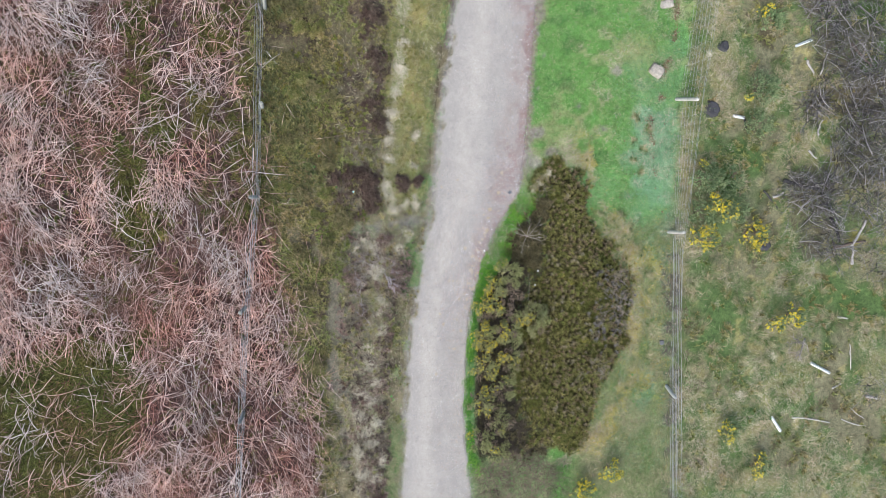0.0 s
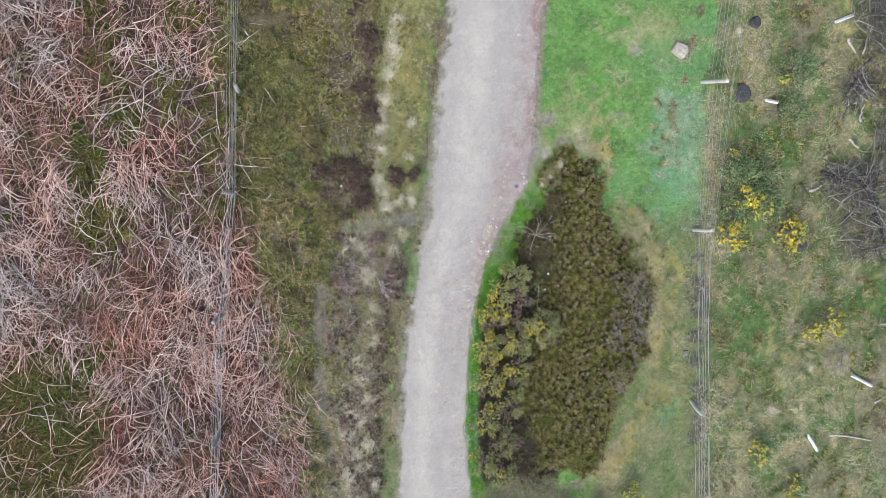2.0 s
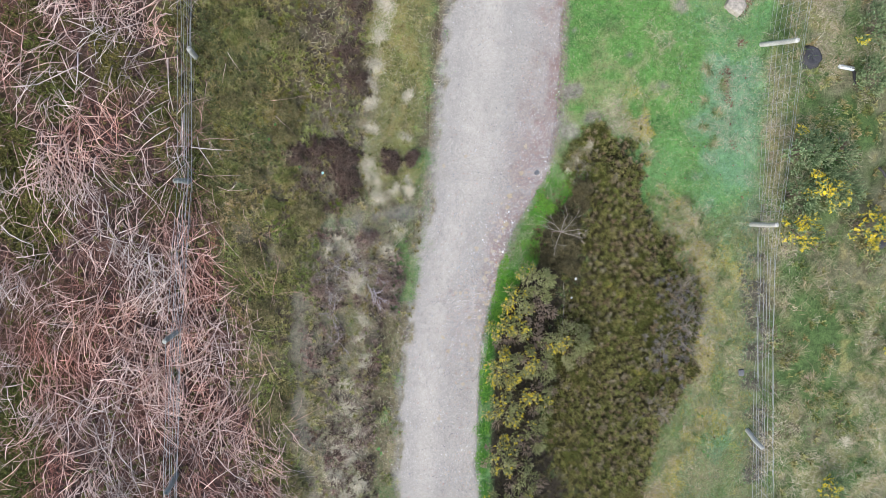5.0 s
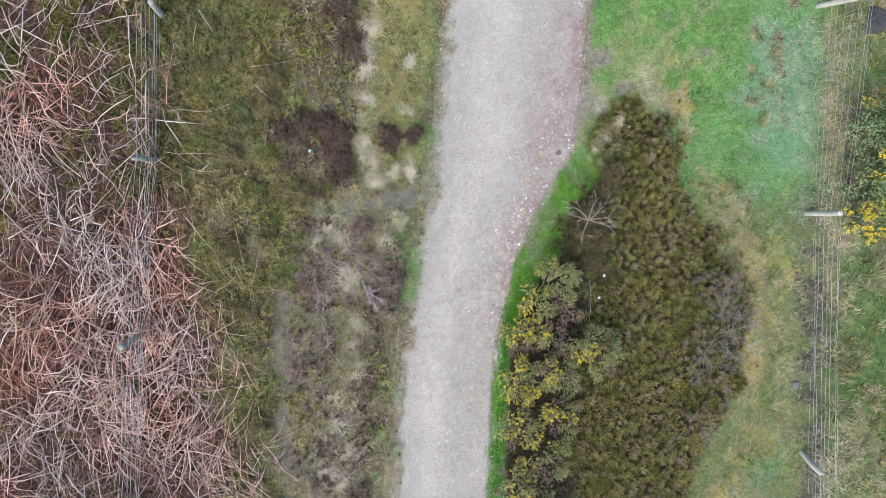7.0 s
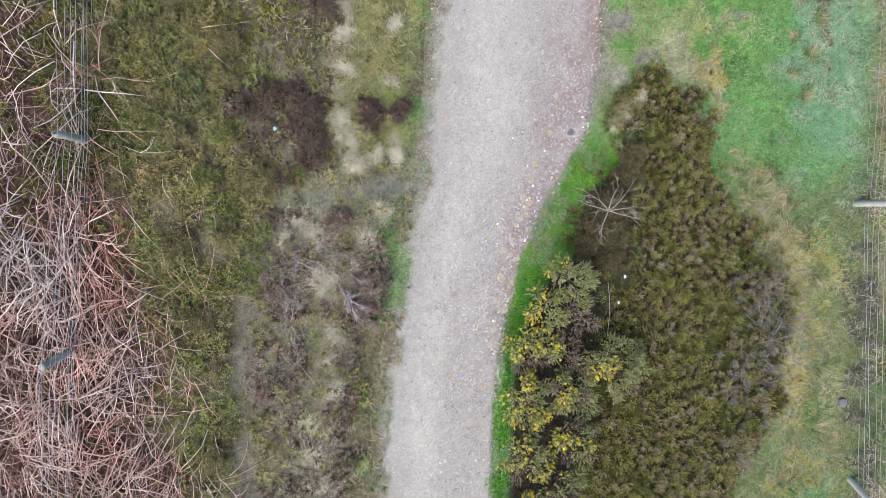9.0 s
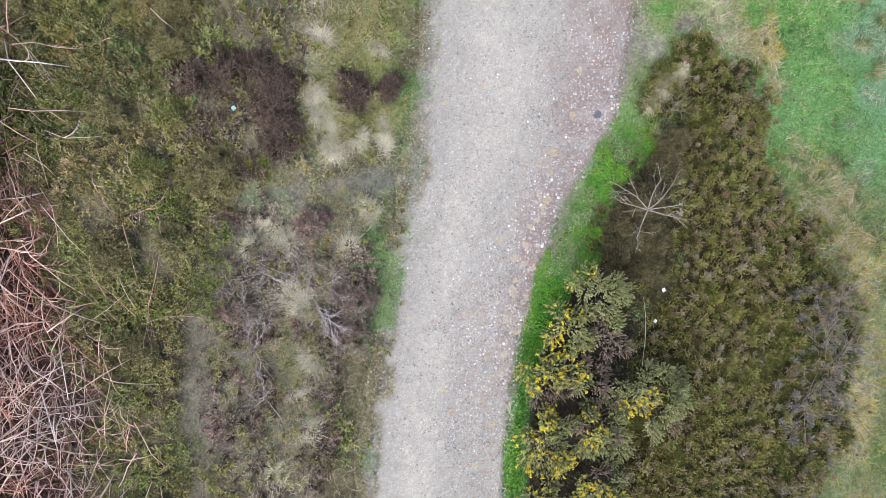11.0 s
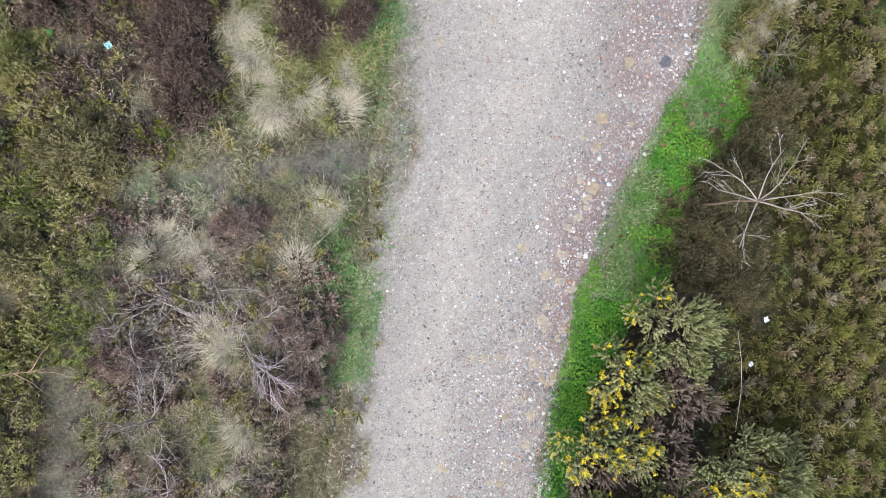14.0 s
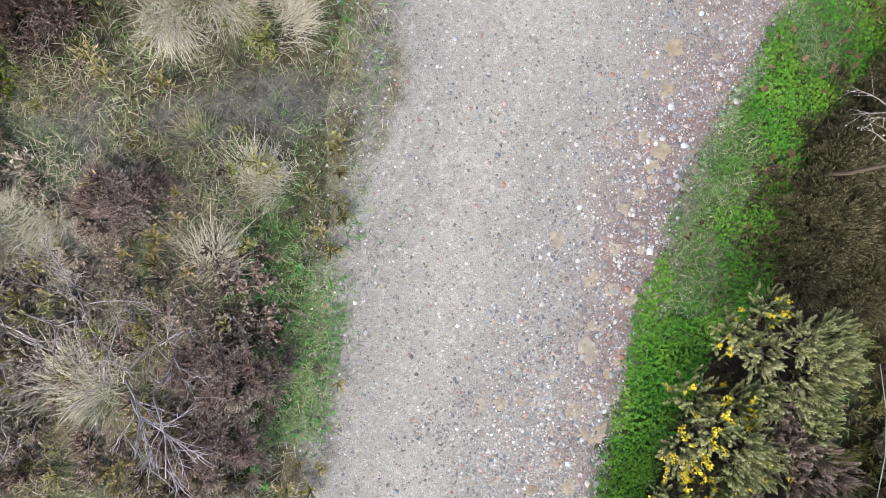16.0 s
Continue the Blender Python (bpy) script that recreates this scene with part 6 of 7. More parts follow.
def slab(seed, sides=9):
    """A flat-topped bedded stone with an uneven outline."""
    r = np.random.RandomState(seed)
    a = np.sort(np.arange(sides) * 2 * np.pi / sides + r.uniform(-0.3, 0.3, sides))
    w = r.uniform(0.55, 1.2, sides)
    ring = lambda q, z: np.stack([np.cos(a) * w * q, np.sin(a) * w * q * 0.75, z + r.normal(0, 0.02, sides)], -1)
    v = np.concatenate([ring(1.05, -0.3), ring(1.0, 0.1), ring(0.8, 0.2), [[0, 0, 0.22]]])
    t = []
    for k in range(sides):
        n = (k + 1) % sides
        for b in (0, sides):
            t += [(b + k, b + n, b + sides + k), (b + n, b + sides + n, b + sides + k)]
        t.append((2 * sides + k, 2 * sides + n, 3 * sides))
    return v, np.array(t)


SLAB = [raw_mesh("stone", *slab(540 + k), M_SAND) for k in range(6)]


def place_stone(me, x, y, size, turn, flat=1.0, sink=0.3):
    ob = part("stone", me, gravel_path)
    ob.matrix_basis = pose(x, y, float(at_height(x, y)) + size * (0.3 - sink) * flat, 0, 0, turn) @ Matrix.Diagonal((size, size, size * flat, 1))


# sandstone slabs bedded in the right-hand half of the track
SLABS = [(3.71, 0.28, 0.075), (3.01, -0.79, 0.075), (3.19, -1.42, 0.095), (3.22, -1.02, 0.07), (2.66, -1.7, 0.05), (3.52, -0.21, 0.06), (3.62, -0.29, 0.08), (3.58, -0.38, 0.07), (3.5, -0.55, 0.06), (3.35, -0.85, 0.06), (3.11, -1.76, 0.06), (3.25, -1.91, 0.07), (3.07, -2.21, 0.06), (3.02, -2.46, 0.06), (3.45, -1.14, 0.06),
         (2.78, -1.69, 0.055), (2.57, -1.7, 0.045), (2.83, -2.21, 0.06), (3.28, -1.29, 0.05), (3.66, 0.05, 0.06), (3.4, -0.62, 0.05), (2.4, -2.9, 0.06), (2.9, -3.1, 0.06), (2.3, -2.6, 0.05), (2.7, -3.6, 0.06), (2.2, -4.3, 0.06), (2.35, 0.9, 0.05), (2.8, 1.1, 0.05), (3.95, 0.75, 0.06), (4.05, 1.3, 0.06)]
for k, (sx, sy, ss) in enumerate(SLABS):
    place_stone(SLAB[k % 6], sx, sy, ss, 53 * k, 0.16, 0.28)
_r = np.random.RandomState(561)
for k in range(34):
    sy = _r.uniform(-2.8, 0.6)
    su = _r.normal(0.84, 0.07)
    sx = float(path_left(sy) + su * (path_right(sy) - path_left(sy)))
    place_stone(SLAB[k % 6], sx, sy, _r.uniform(0.022, 0.045), _r.uniform(0, 360), 0.25, 0.28)
M_DARKSTONE = grown("dark_cobble", even((0.13, 0.135, 0.145), (0.17, 0.17, 0.18)), source="object", grain=0.02, bump=0.3)
place_stone(raw_mesh("stone", *slab(551), M_DARKSTONE), 4.28, 0.77, 0.06, 20, 0.3, 0.2)
_r = np.random.RandomState(560)
for k in range(268):
    sy = _r.uniform(-2.9, 1.3)
    su = 1.03 - abs(_r.normal(0, 0.3))
    if su < 0.02:
        su = _r.uniform(0, 1)
    sx = float(path_left(sy) + su * (path_right(sy) - path_left(sy)))
    place_stone(PEBBLE[k % 6], sx, sy, _r.uniform(0.009, 0.024) * (1.3 if su > 0.82 else 1.0), _r.uniform(0, 360), 0.6)
loose_stones()


# ---- the bare shrub ----
M_SHRUBTWIG = grown("shrub_twigs", even((0.24, 0.20, 0.17), (0.40, 0.355, 0.31), (0.32, 0.27, 0.23)))
def bare_shrub(x, y, z, seed):
    base = empty("bare_shrub", pose(x, y, float(at_height(x, y))), "leafless pale grey shrub with spreading budded twigs", "shrub")
    r = np.random.RandomState(seed)
    trunk = np.array([[[0, 0, -0.05], [0.02, -0.01, z * 0.35], [-0.01, 0.01, z * 0.65], [0, 0, z]]])
    part("trunk", raw_mesh("trunk", *tubes(trunk, np.array([[0.014, 0.012, 0.01, 0.009]]), 7), M_BARK), base)
    heads = [(-1, 0.2, 0.1), (-0.5, 0.75, 0.25), (0.1, 1, 0.3), (0.8, 0.5, 0.3), (1, -0.4, 0.1), (-0.45, -1, 0.05), (0.9, 0.1, 0.4)]
    paths, share = tree_paths(seed, (0, 0, z * 0.95), heads, 0.42, 3, 4, 0.2, 0.5, 0.0, 0.4)
    for k in range(len(paths)):
        part("branch", sticks_mesh("branch", paths[k:k + 1], 0.0066 * share[k:k + 1] ** 1.25, M_SHRUBTWIG, 5, 0.35), base)
    tips = paths[share < 0.5][:, 1:].reshape(-1, 3)
    tips = tips[r.uniform(size=len(tips)) < 0.75]
    v, t, _ = strewn(chip(3), tips, turned(len(tips), 0.6, r), r.uniform(0.0035, 0.0062, len(tips)))
    tagged(part("bud_cover", raw_mesh("bud_cover", v, t, M_PALEWOOD), base, "pale swelling buds"), kind="stuff")


bare_shrub(4.52, -0.44, 0.95, 600)


# ---- dead twiggy shrubs and brush ----
def dead_shrub(x, y, length, heads, seed, material, thick, label, levels=3, kids=4, lift=0.02, z=0.06, group=""):
    r = np.random.RandomState(seed)
    grown_up = [tree_paths(seed + 31 * k, (r.normal(0, 0.18 * length), r.normal(0, 0.18 * length), z), [np.array(h) + r.normal(0, 0.3, 3)], length, levels, kids, 0.26, 0.62, lift) for k, h in enumerate(heads)]
    paths, share = np.concatenate([q[0] for q in grown_up]), np.concatenate([q[1] for q in grown_up])
    ob = new("dead_shrub", sticks_mesh("dead_shrub", paths, thick * share, material, 3, 0.4))
    ob.matrix_world = pose(x, y, float(at_height(x, y)))
    return tagged(ob, label, "shrub", group)


FAN = [(0.9, -0.1, 0.2), (0.8, -0.5, 0.3), (0.55, -0.8, 0.2), (0.2, -1, 0.25), (0.7, -0.3, 0.45)]
ROUND = [(math.cos(a), math.sin(a), 0.45) for a in (0.3, 1.2, 2.2, 3.1, 4.0, 4.9, 5.7)]
dead_shrub(0.86, -1.52, 0.36, FAN, 610, M_LILAC, 0.006, "fan of bleached lilac-grey dead heather twigs", 3, 5)
dead_shrub(0.95, -1.25, 0.24, ROUND, 611, M_GREYTWIG, 0.005, "wiry grey dead heather", 3, 4)
dead_shrub(0.15, -1.0, 0.42, [(0.7, -0.7, 0.1), (0.9, -0.3, 0.15), (0.3, -0.9, 0.2), (-0.4, -0.6, 0.2)], 612, M_GREYTWIG, 0.008, "bare reddish-grey dead heather stems", 3, 4)
dead_shrub(0.0, -1.5, 0.3, ROUND, 613, M_GREYTWIG, 0.005, "wiry grey dead heather", 3, 4)
dead_shrub(0.05, -2.05, 0.32, ROUND, 614, M_GREYTWIG, 0.006, "wiry grey dead heather", 3, 4)
dead_shrub(0.15, -2.6, 0.3, ROUND, 615, M_GREYTWIG, 0.006, "wiry grey dead heather", 3, 4)
dead_shrub(0.6, -1.05, 0.3, ROUND, 616, M_GREYTWIG, 0.005, "wiry grey dead heather", 3, 4)
dead_shrub(7.2, -2.6, 0.6, ROUND, 617, M_SHRUBTWIG, 0.0045, "patch of grey dead heather twigs", 3, 6)
dead_shrub(7.4, -2.3, 0.45, ROUND, 618, M_SHRUBTWIG, 0.004, "patch of grey dead heather twigs", 3, 6)
dead_shrub(6.6, -4.2, 0.45, ROUND, 619, M_SHRUBTWIG, 0.004, "patch of grey dead heather twigs", 3, 6)
dead_shrub(7.3, -1.7, 0.35, ROUND, 628, M_SHRUBTWIG, 0.004, "patch of grey dead heather twigs", 3, 6)
dead_shrub(5.2, 0.8, 0.2, ROUND, 629, M_SHRUBTWIG, 0.0032, "patch of grey dead heather twigs", 3, 5)
dead_shrub(13.3, -3.6, 0.55, [(-0.8, -0.5, 0.2), (-0.4, -0.9, 0.2), (-0.9, 0.1, 0.3), (-0.6, 0.6, 0.3)], 620, M_GREYTWIG, 0.012, "bleached grey dead branches in rough grass", 3, 5)
for k, (sx, sy, sl) in enumerate(((4.0, -7.3, 0.6), (4.6, -7.1, 0.6), (5.2, -7.4, 0.6), (3.7, -7.7, 0.5), (5.7, -7.7, 0.5))):
    dead_shrub(sx, sy, sl, ROUND, 630 + k, M_BARK, 0.006, "bare brown twiggy heather stems", 3, 6, group="brown twigs past the gorse")
# pale bracken stalks draped over the left fence
dead_shrub(-2.15, 1.55, 0.75, [(0.6, -0.75, 0.0), (0.9, 0.1, 0.1), (-0.8, 0.3, 0.1), (-0.5, -0.8, 0.05), (0.2, 0.9, 0.1), (-0.9, -0.2, 0.1)], 640, M_BRACKEN, 0.007, "pale dead stalks draped over the wire fence", 3, 4, 0.0, 0.35)
dead_shrub(-1.1, -1.5, 0.6, [(0.9, 0.25, 0.1), (0.4, 0.8, 0.2), (-0.6, 0.5, 0.1), (0.2, -0.9, 0.1)], 641, M_BRACKEN, 0.0045, "pale dead bracken stalks on heather", 2, 3, 0.0, 0.2)
dead_shrub(-1.0, -0.45, 0.45, [(0.9, 0.4, 0.1), (0.4, 0.8, 0.2), (-0.6, 0.5, 0.1), (0.2, -0.9, 0.1)], 642, M_BRACKEN, 0.004, "pale dead bracken stalks on heather", 2, 3, 0.0, 0.2)


def brush_pile(cx, cy, rx, ry, n, seed):
    r = np.random.RandomState(seed)
    a, d = r.uniform(0, 6.28, n), np.sqrt(r.uniform(0, 1, n))
    p = np.stack([np.cos(a) * d * rx, np.sin(a) * d * ry, r.uniform(0.02, 0.4, n) * (1.1 - d)], -1)
    turn = r.uniform(0, 6.28, n)
    l = r.uniform(0.25, 1.1, n)
    s = np.linspace(-0.5, 0.5, 4)[None]
    bend = r.normal(0, 0.25, n)[:, None] * s * s
    path = np.stack([p[:, :1] + l[:, None] * (np.cos(turn)[:, None] * s - np.sin(turn)[:, None] * bend), p[:, 1:2] + l[:, None] * (np.sin(turn)[:, None] * s + np.cos(turn)[:, None] * bend), p[:, 2:] + r.normal(0, 0.12, n)[:, None] * s + 0.03], -1)
    base = empty("brush_pile", pose(cx, cy, float(at_height(cx, cy))), "heap of charred black and grey brushwood", "brushwood", "charred brushwood heaps")
    stout = r.uniform(size=n) < 0.06
    thick = r.uniform(0.003, 0.009, n)
    for k in np.flatnonzero(stout):
        part("branch", sticks_mesh("branch", path[k:k + 1], 2.2 * thick[k:k + 1], M_BURNT, 6, 0.5), base)
    tagged(part("twig_tangle", sticks_mesh("twig_tangle", path[~stout], thick[~stout], M_BURNT, 4, 0.5), base, "tangle of thin charred twigs"), kind="stuff")
    return base


for k, (bx, by, rx, ry, n) in enumerate(((14.7, 5.4, 1.5, 1.2, 520), (15.5, 3.8, 1.2, 1.4, 520), (15.4, 2.0, 1.3, 1.0, 430), (13.6, 0.9, 1.1, 0.6, 330), (14.0, -0.3, 0.7, 1.0, 280), (15.7, 0.5, 1.0, 1.0, 240), (13.6, 3.4, 0.45, 0.5, 160), (13.7, 6.5, 0.9, 0.6, 350), (15.7, -5.3, 0.7, 0.4, 60), (15.9, -1.3, 0.6, 0.6, 80))):
    brush_pile(bx, by, rx, ry, int(0.7 * n), 650 + k)


for k, (sx, sy, sl) in enumerate(((14.3, 4.6, 0.9), (15.2, 4.4, 1.0), (14.6, 3.2, 0.8), (15.6, 2.6, 1.0), (14.4, 1.9, 0.8), (13.2, 0.6, 0.7), (13.9, 0.5, 0.8), (14.2, -0.8, 0.7), (15.3, 1.0, 0.9), (13.4, 3.3, 0.5), (13.9, 5.9, 0.8), (15.6, 5.9, 1.0))):
    dead_shrub(sx, sy, sl, ROUND, 800 + k, M_BURNT, 0.009, "charred bush of spreading grey-black branches", 3, 6, group="charred bushes")


def log(x, y, length, thick, turn, tilt, material, label, seed):
    r = np.random.RandomState(seed)
    s = np.linspace(-0.5, 0.5, 7)
    line = np.stack([length * s, 0.05 * length * np.sin(3 * s + seed), thick * 0.7 + 0.02 * r.normal(size=7)], -1)
    rad = thick * r.uniform(0.75, 1.1, 7) * np.linspace(1.1, 0.7, 7)
    ob = new("log", raw_mesh("log", *tubes(line[None], rad[None], 8), material))
    ob.matrix_world = pose(x, y, float(at_height(x, y)) + abs(math.sin(radians(tilt))) * length / 2, 0, tilt, turn)
    return tagged(ob, label, "log")


LOGS = [(13.2, 1.05, 1.2, 0.05, -8, 0, M_CHARLOG), (12.55, 0.8, 0.6, 0.035, 25, 0, M_PALEWOOD), (15.0, 4.9, 1.0, 0.04, -45, 4, M_BARK), (13.85, 4.7, 0.9, 0.02, 60, 5, M_PALEWOOD), (13.4, 4.5, 0.5, 0.035, -60, 3, M_PALEWOOD), (13.75, 2.75, 0.5, 0.025, 75, 4, M_PALEWOOD), (13.55, 1.95, 0.35, 0.03, -35, 2, M_PALEWOOD), (15.1, -0.4, 0.9, 0.05, 60, 0, M_PALEWOOD), (14.9, -1.0, 0.7, 0.04, 80, 0, M_PALEWOOD), (14.8, -0.75, 1.1, 0.05, 5, 0, M_BARK), (14.3, -0.3, 0.8, 0.05, -65, 0, M_CHARLOG), (13.8, -6.15, 1.3, 0.03, -5, 0, M_PALEWOOD), (15.0, -4.2, 0.8, 0.02, 100, 3, M_PALEWOOD), (15.3, -6.3, 0.9, 0.02, -15, 0, M_PALEWOOD), (15.4, -6.0, 0.6, 0.02, -40, 0, M_PALEWOOD), (15.8, -5.5, 0.4, 0.05, -20, 0, M_PALEWOOD), (14.7, -3.0, 0.35, 0.035, -10, 0, M_PALEWOOD), (12.2, 0.6, 0.7, 0.03, -45, 0, M_CHARLOG), (11.35, 2.75, 0.5, 0.03, -70, 0, M_CHARLOG), (14.6, -5.1, 0.3, 0.03, 30, 0, M_PALEWOOD)]
for k, (lx, ly, ll, lt, la, lb, lm) in enumerate(LOGS):
    log(lx, ly, ll, lt, la, lb, lm, {"bleached_wood": "bleached grey dead branch lying in rough grass", "charred_log": "charred black log lying in rough grass", "weathered_bark": "brown barked log lying in brushwood"}[lm.name], 670 + k)

# ---- tree guards, stumps and rocks ----
M_GUARD, _n, _l, _b = nodes_of("white_plastic")
_c = noise_at(_n, _l, _n.new("ShaderNodeTexCoord").outputs["Object"], 0.05)
_l.new(colours(_n, _l, _c, [(0.3, (0.62, 0.66, 0.66)), (0.7, (0.82, 0.84, 0.83))]), _b.inputs["Base Color"])
_b.inputs["Roughness"].default_value = 0.5


def tree_guard(x, y, length, turn, tilt):
    """A fallen split tube, open at both ends."""
    s = np.linspace(0, 1, 8)
    ring = np.linspace(0.25, 2 * np.pi - 0.25, 12)
    vs, ts = [], []
    for rad in (0.045, 0.041):
        vs.append(np.array([(length * (u - 0.5), rad * math.sin(a), 0.045 + rad * math.cos(a)) for u in s for a in ring]))
    for k in range(7):
        for j in range(11):
            a, b = k * 12 + j, (k + 1) * 12 + j
            ts += [(a, a + 1, b), (a + 1, b + 1, b), (96 + a, 96 + b, 97 + a), (97 + a, 96 + b, 97 + b)]
    ob = new("tree_guard", raw_mesh("tree_guard", np.concatenate(vs), ts, M_GUARD, smooth=True))
    ob.matrix_world = pose(x, y, float(at_height(x, y)) + 0.02, 0, tilt, turn)
    return tagged(ob, "fallen white plastic tree guard in grass", "tree guard", "tree guards")


for gx, gy, gl, ga in ((13.1, 5.2, 0.55, 22), (11.08, 3.0, 0.35, -8), (13.95, -4.5, 0.75, -27), (12.6, -6.2, 0.55, -55)):
    tree_guard(gx, gy, gl, ga, 3)


def stump(x, y, radius, tall, seed):
    r = np.random.RandomState(seed)
    a = np.arange(18) * 2 * np.pi / 18
    lob = 1 + 0.1 * np.sin(3 * a + seed) + r.normal(0, 0.04, 18)
    rings = [np.stack([np.cos(a) * lob * radius * q, np.sin(a) * lob * radius * q, np.full(18, h) + r.normal(0, 0.008, 18)], -1) for q, h in ((1.5, -0.05), (1.2, 0.03), (1.0, tall * 0.6), (0.95, tall), (0.8, tall + 0.005), (0.4, tall - 0.01), (0.05, tall - 0.015))]
    v = np.concatenate(rings)
    t = []
    for k in range(6):
        for j in range(18):
            n = (j + 1) % 18
            t += [(k * 18 + j, k * 18 + n, (k + 1) * 18 + j), (k * 18 + n, (k + 1) * 18 + n, (k + 1) * 18 + j)]
    ob = new("tree_stump", raw_mesh("tree_stump", v, t, M_STUMP))
    ob.matrix_world = pose(x, y, float(at_height(x, y)))
    return tagged(ob, "blackened cut tree stump in rough grass", "stump", "blackened stumps")


M_STUMP = grown("blackened_stump", even((0.05, 0.05, 0.055), (0.075, 0.072, 0.078)), source="object", grain=0.02, bump=0.6)
stump(10.2, 3.2, 0.2, 0.14, 700)
stump(12.0, -0.72, 0.17, 0.12, 701)
stump(10.55, 5.0, 0.13, 0.1, 702)


def rock(x, y, rx, ry, rz, turn, material, label, seed, lift=0.3):
    r = np.random.RandomState(seed)
    bm = bmesh.new()
    bmesh.ops.create_icosphere(bm, subdivisions=3, radius=1.0)
    for vert in bm.verts:
        c = vert.co.normalized()
        k = max(abs(c.x), abs(c.y), abs(c.z))
        d = 0.78 / k ** 0.7 + 0.09 * noise.noise(c * 1.7 + Vector((seed, 0, 0))) + 0.04 * noise.noise(c * 5 + Vector((0, seed, 0)))
        vert.co = Vector((c.x * rx, c.y * ry, c.z * rz)) * d
    me = bpy.data.meshes.new("rock")
    bm.to_mesh(me)
    bm.free()
    me.materials.append(material)
    ob = new("rock", me)
    ob.matrix_world = pose(x, y, float(at_height(x, y)) + rz * lift, 6, -8, turn)
    return tagged(ob, label, "rock")


rock(8.55, 4.25, 0.27, 0.2, 0.17, -35, M_ROCK, "angular pale sandstone rock on grass", 3)
rock(8.85, 6.15, 0.24, 0.14, 0.12, 10, M_ROCK, "pale stone block on grass beside the fence", 5)
rock(8.88, -3.6, 0.08, 0.1, 0.05, 5, M_DARKSTONE, "flat grey stone at the fence's foot", 6)

# ---- litter ----
def scrap(x, y, z, size, colour, turn, label, seed, name):
    m, n, l, b = nodes_of("litter_" + name)
    c = noise_at(n, l, n.new("ShaderNodeTexCoord").outputs["Object"], 0.03)
    l.new(colours(n, l, c, [(0.3, tuple(q * 0.8 for q in colour)), (0.7, colour)]), b.inputs["Base Color"])
    r = np.random.RandomState(seed)
    bm = bmesh.new()
    bmesh.ops.create_grid(bm, x_segments=7, y_segments=7, size=size)
    for vert in bm.verts:
        vert.co += Vector((r.normal(0, size * 0.1), r.normal(0, size * 0.1), abs(r.normal(0, size * 0.35))))
    bmesh.ops.solidify(bm, geom=bm.faces[:], thickness=0.001)
    me = bpy.data.meshes.new(name)
    bm.to_mesh(me)
    bm.free()
    me.materials.append(m)
    ob = new(name, me)
    ob.matrix_world = pose(x, y, z, 10, 5, turn)
    return tagged(ob, label, "litter")


scrap(5.02, -1.42, 0.3, 0.022, (0.75, 0.76, 0.78), 20, "crumpled white paper scrap at the heather's edge", 1, "paper_scrap")
scrap(4.98, -1.83, 0.16, 0.02, (0.7, 0.73, 0.78), 50, "crumpled pale plastic scrap under gorse", 3, "plastic_scrap")
scrap(-0.05, 0.74, float(at_height(-0.05, 0.74)) + 0.2, 0.022, (0.42, 0.70, 0.66), 30, "crumpled turquoise plastic scrap beside dark heather", 2, "plastic_scrap")


# ---- small leafy plants ----
LEAF = raw_mesh("leaf", *leaf_shape()[:2], M_WEED)


def rosette(x, y, size, seed, n=12):
    r = np.random.RandomState(seed)
    base = empty("leafy_weed", pose(x, y, float(at_height(x, y)) + 0.05), "small bright green leafy weed", "weed", "leafy weeds")
    for k in range(n):
        s = 0.45 * size * r.uniform(0.6, 1.2)
        part("leaf", LEAF, base, "", pose(0, 0, r.uniform(0, 0.04), 0, r.uniform(-35, 5), 137 * k + r.uniform(-20, 20)) @ Matrix.Diagonal((s, s, s, 1)))
    part("stalk", raw_mesh("stalk", *tubes(np.array([[[0, 0, -0.06], [0.004, 0, 0], [0, 0, 0.04]]]), 0.003, 5), M_WEED), base)
    return base


for k, (wx, wy, ws) in enumerate(((-1.07, 1.4, 1.2), (-1.1, 1.22, 1.1), (-0.94, 1.68, 1.0), (-1.2, 2.3, 1.0), (-0.5, 0.87, 0.9), (5.14, -0.96, 0.9), (0.95, -4.85, 1.4), (1.0, -4.95, 1.2), (7.95, -4.5, 1.3), (8.0, -5.3, 1.4), (8.1, -5.4, 1.2), (4.95, -1.05, 1.0), (5.05, -1.15, 1.0), (13.2, 4.75, 1.8), (12.4, -6.0, 1.6), (1.35, -1.95, 1.0), (1.4, -2.05, 0.9), (1.6, -0.9, 0.8), (-1.5, -1.7, 1.2), (-2.2, -1.8, 1.3), (-2.1, -1.9, 1.3))):
    rosette(wx, wy, ws, 720 + k)


# ---- yellow moss cushions ----
M_MOSS = grown("yellow_moss", even((0.20, 0.19, 0.03), (0.32, 0.29, 0.05), (0.42, 0.37, 0.07), (0.24, 0.25, 0.04)), grain=0.01)


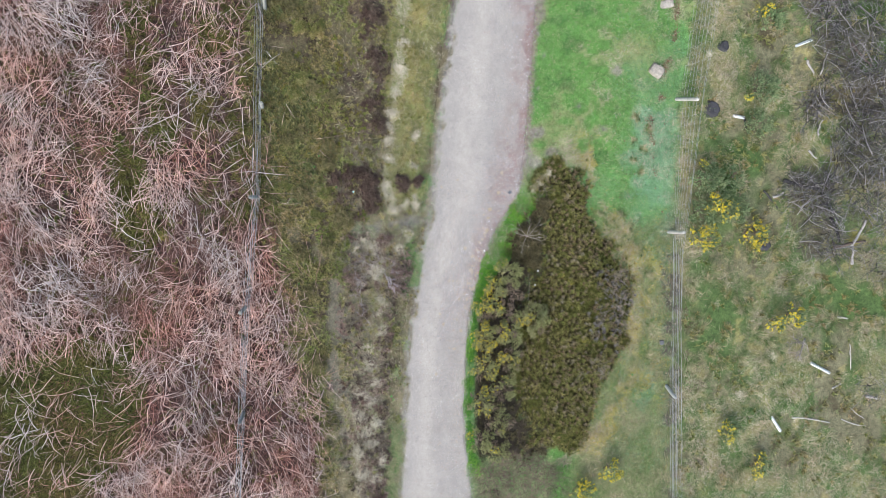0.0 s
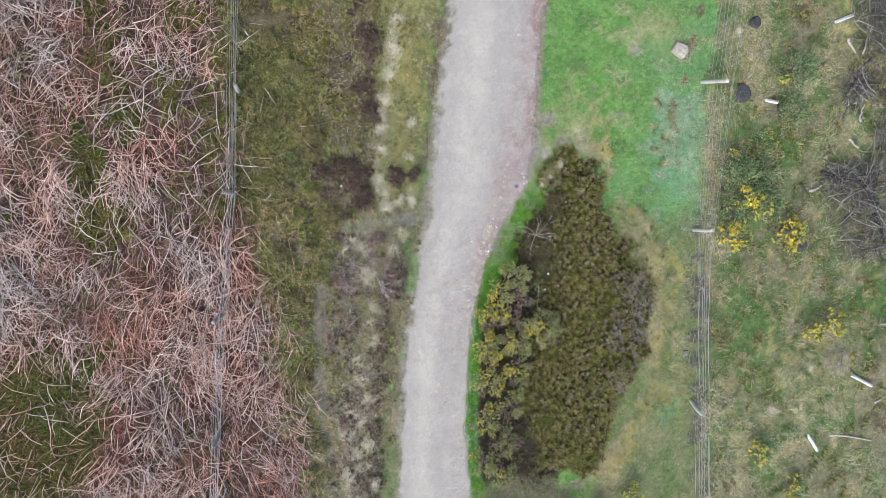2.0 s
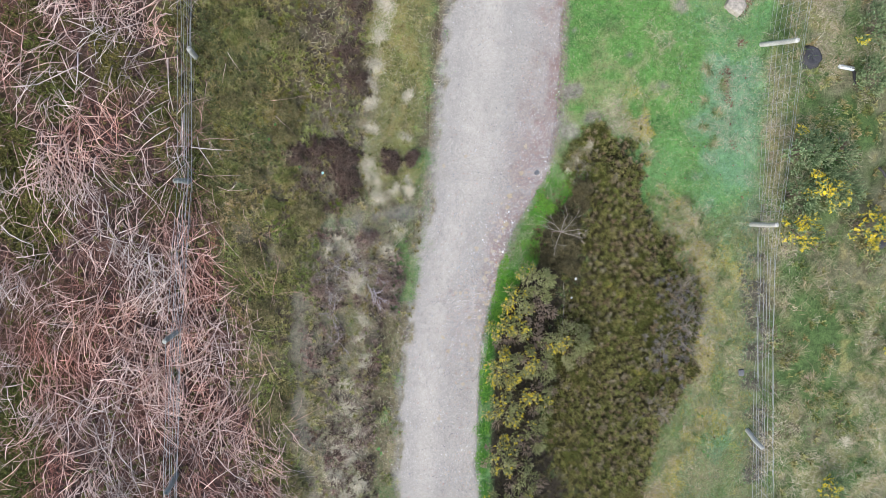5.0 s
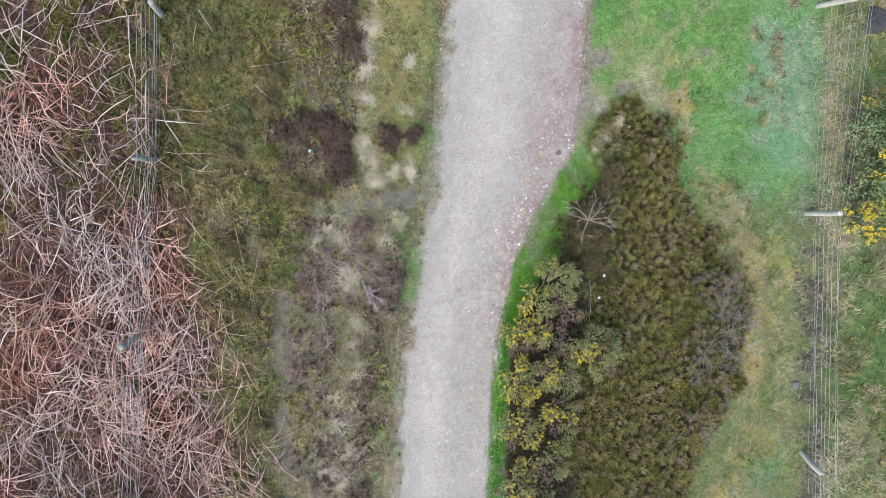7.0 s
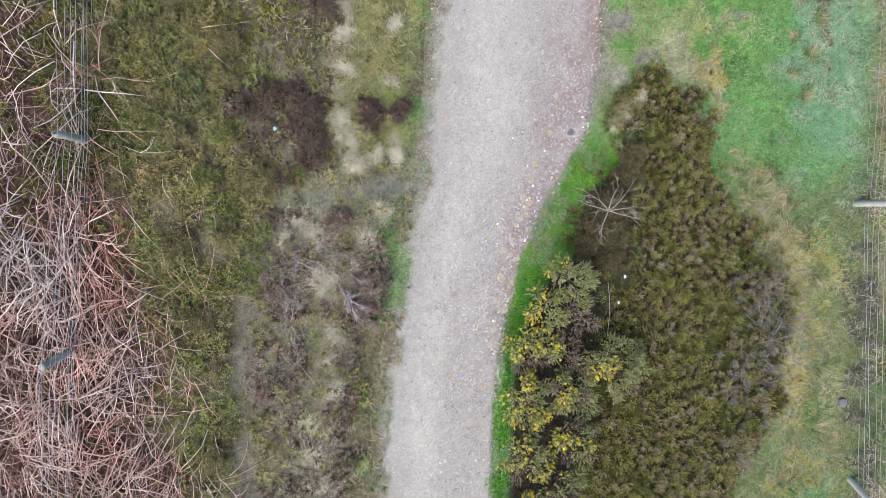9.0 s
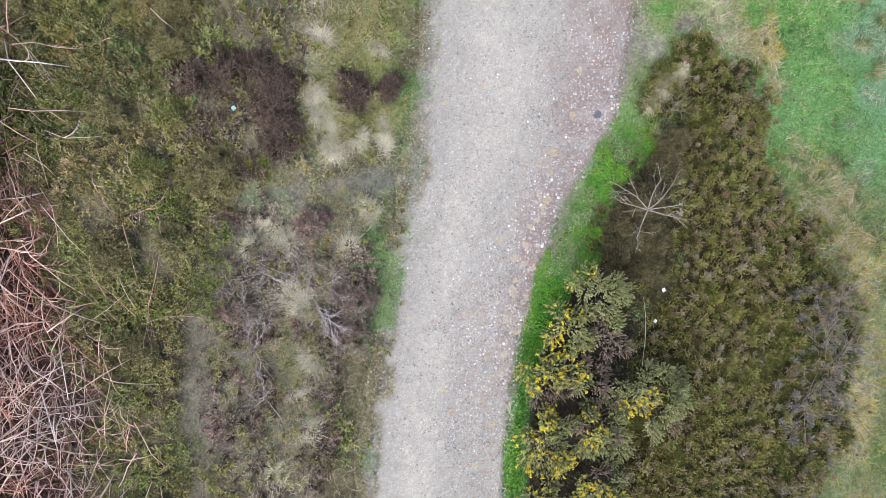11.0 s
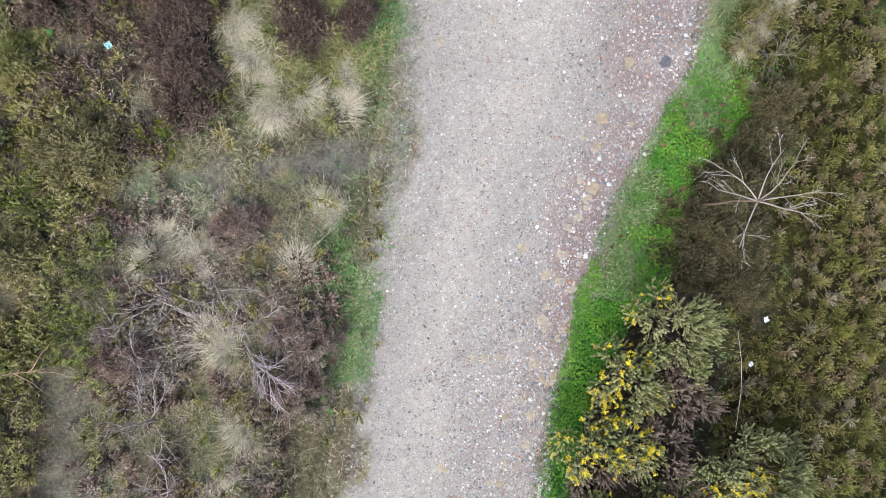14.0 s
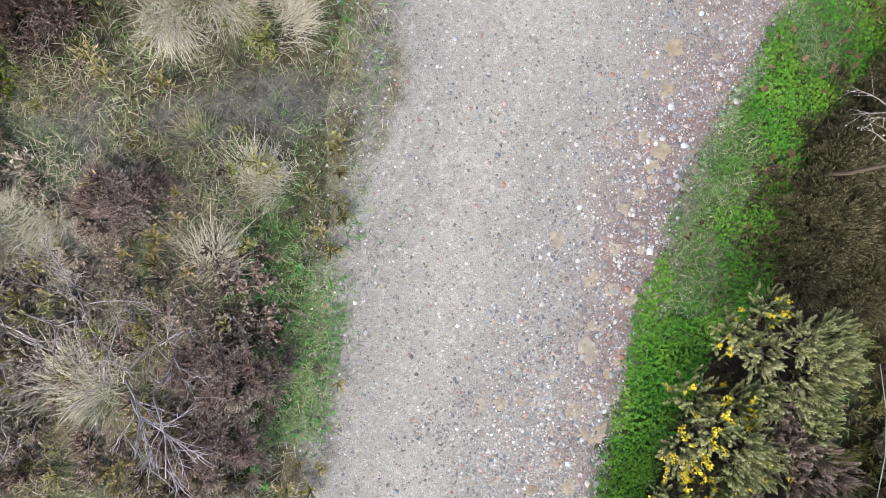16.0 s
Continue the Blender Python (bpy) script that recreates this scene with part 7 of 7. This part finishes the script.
def moss(x, y, rx, ry, seed):
    """A cushion of short upright moss shoots with a ragged outline."""
    r = np.random.RandomState(seed)
    n = int(26000 * rx * ry) + 120
    a, d = r.uniform(0, 6.28, n), np.sqrt(r.uniform(0, 1, n))
    d = d * (1 + 0.3 * np.sin(2 * a + seed) + 0.2 * np.sin(5 * a + 2 * seed)) * (1 + 0.25 * r.normal(size=n) * (d > 0.7))
    root = np.stack([np.cos(a) * d * rx, np.sin(a) * d * ry, 0.03 * np.clip(1 - d * d, 0, 1) - 0.01], -1)
    v, t = blades(root, r.uniform(0, 6.28, n), r.uniform(0.015, 0.04, n), r.uniform(0.005, 0.009, n), r.uniform(0.3, 1.2, n), 0.2, 2)
    ob = new("moss_cushion", raw_mesh("moss_cushion", v, t, M_MOSS))
    ob.matrix_world = pose(x, y, float(at_height(x, y)) + 0.015)
    return tagged(ob, "soft yellow-green moss cushion", "moss", "moss cushions")


for k, (mx, my, ma, mb) in enumerate(((-1.6, 1.3, 0.14, 0.2), (-1.85, 1.6, 0.12, 0.12), (-1.2, 1.75, 0.16, 0.12), (0.76, -2.05, 0.045, 0.10), (5.7, -1.55, 0.12, 0.1), (5.95, -1.75, 0.1, 0.12), (6.4, -3.4, 0.12, 0.1), (-1.75, 3.4, 0.15, 0.2), (-4.9, -0.4, 0.2, 0.15), (-5.2, 0.2, 0.15, 0.2), (15.0, -0.6, 0.2, 0.25), (13.9, 3.0, 0.15, 0.15))):
    moss(mx, my, ma, mb, 750 + k)


# ---- a thin cane lying over the heather ----
cane = new("cane", raw_mesh("cane", *tubes(np.array([[[4.74, -1.5, 0.34], [4.755, -1.75, 0.37], [4.745, -2.0, 0.38], [4.73, -2.35, 0.33]]]), 0.0026, 5), M_PALEWOOD))
tagged(cane, "thin pale cane lying beside the gorse", "cane")


# ---- thin twigs and straws on the gravel's right-hand margin ----
for k, (wx, wy, wl, wa) in enumerate(((3.95, 0.33, 0.17, -62), (4.1, 0.14, 0.2, -30), (3.8, 0.22, 0.09, 70), (3.55, -0.02, 0.08, -25), (2.95, -1.45, 0.12, -60), (3.98, 0.02, 0.12, -70), (3.5, -0.95, 0.09, 40), (3.7, -1.3, 0.13, 35))):
    r = np.random.RandomState(780 + k)
    s = np.linspace(-0.5, 0.5, 5)
    line = np.stack([wl * s, 0.06 * wl * np.sin(4 * s + k), 0.003 + 0.002 * r.uniform(size=5)], -1)
    twig = new("twig", raw_mesh("twig", *tubes(line[None], np.linspace(0.0024, 0.0012, 5)[None], 5), M_BARK if k % 3 == 0 else M_PALEWOOD))
    twig.matrix_world = pose(wx, wy, float(at_height(wx, wy)), 0, 0, wa)
    tagged(twig, "thin brown twig lying on gravel" if k % 3 == 0 else "thin bleached twig lying on gravel", "twig", "twigs on the track")
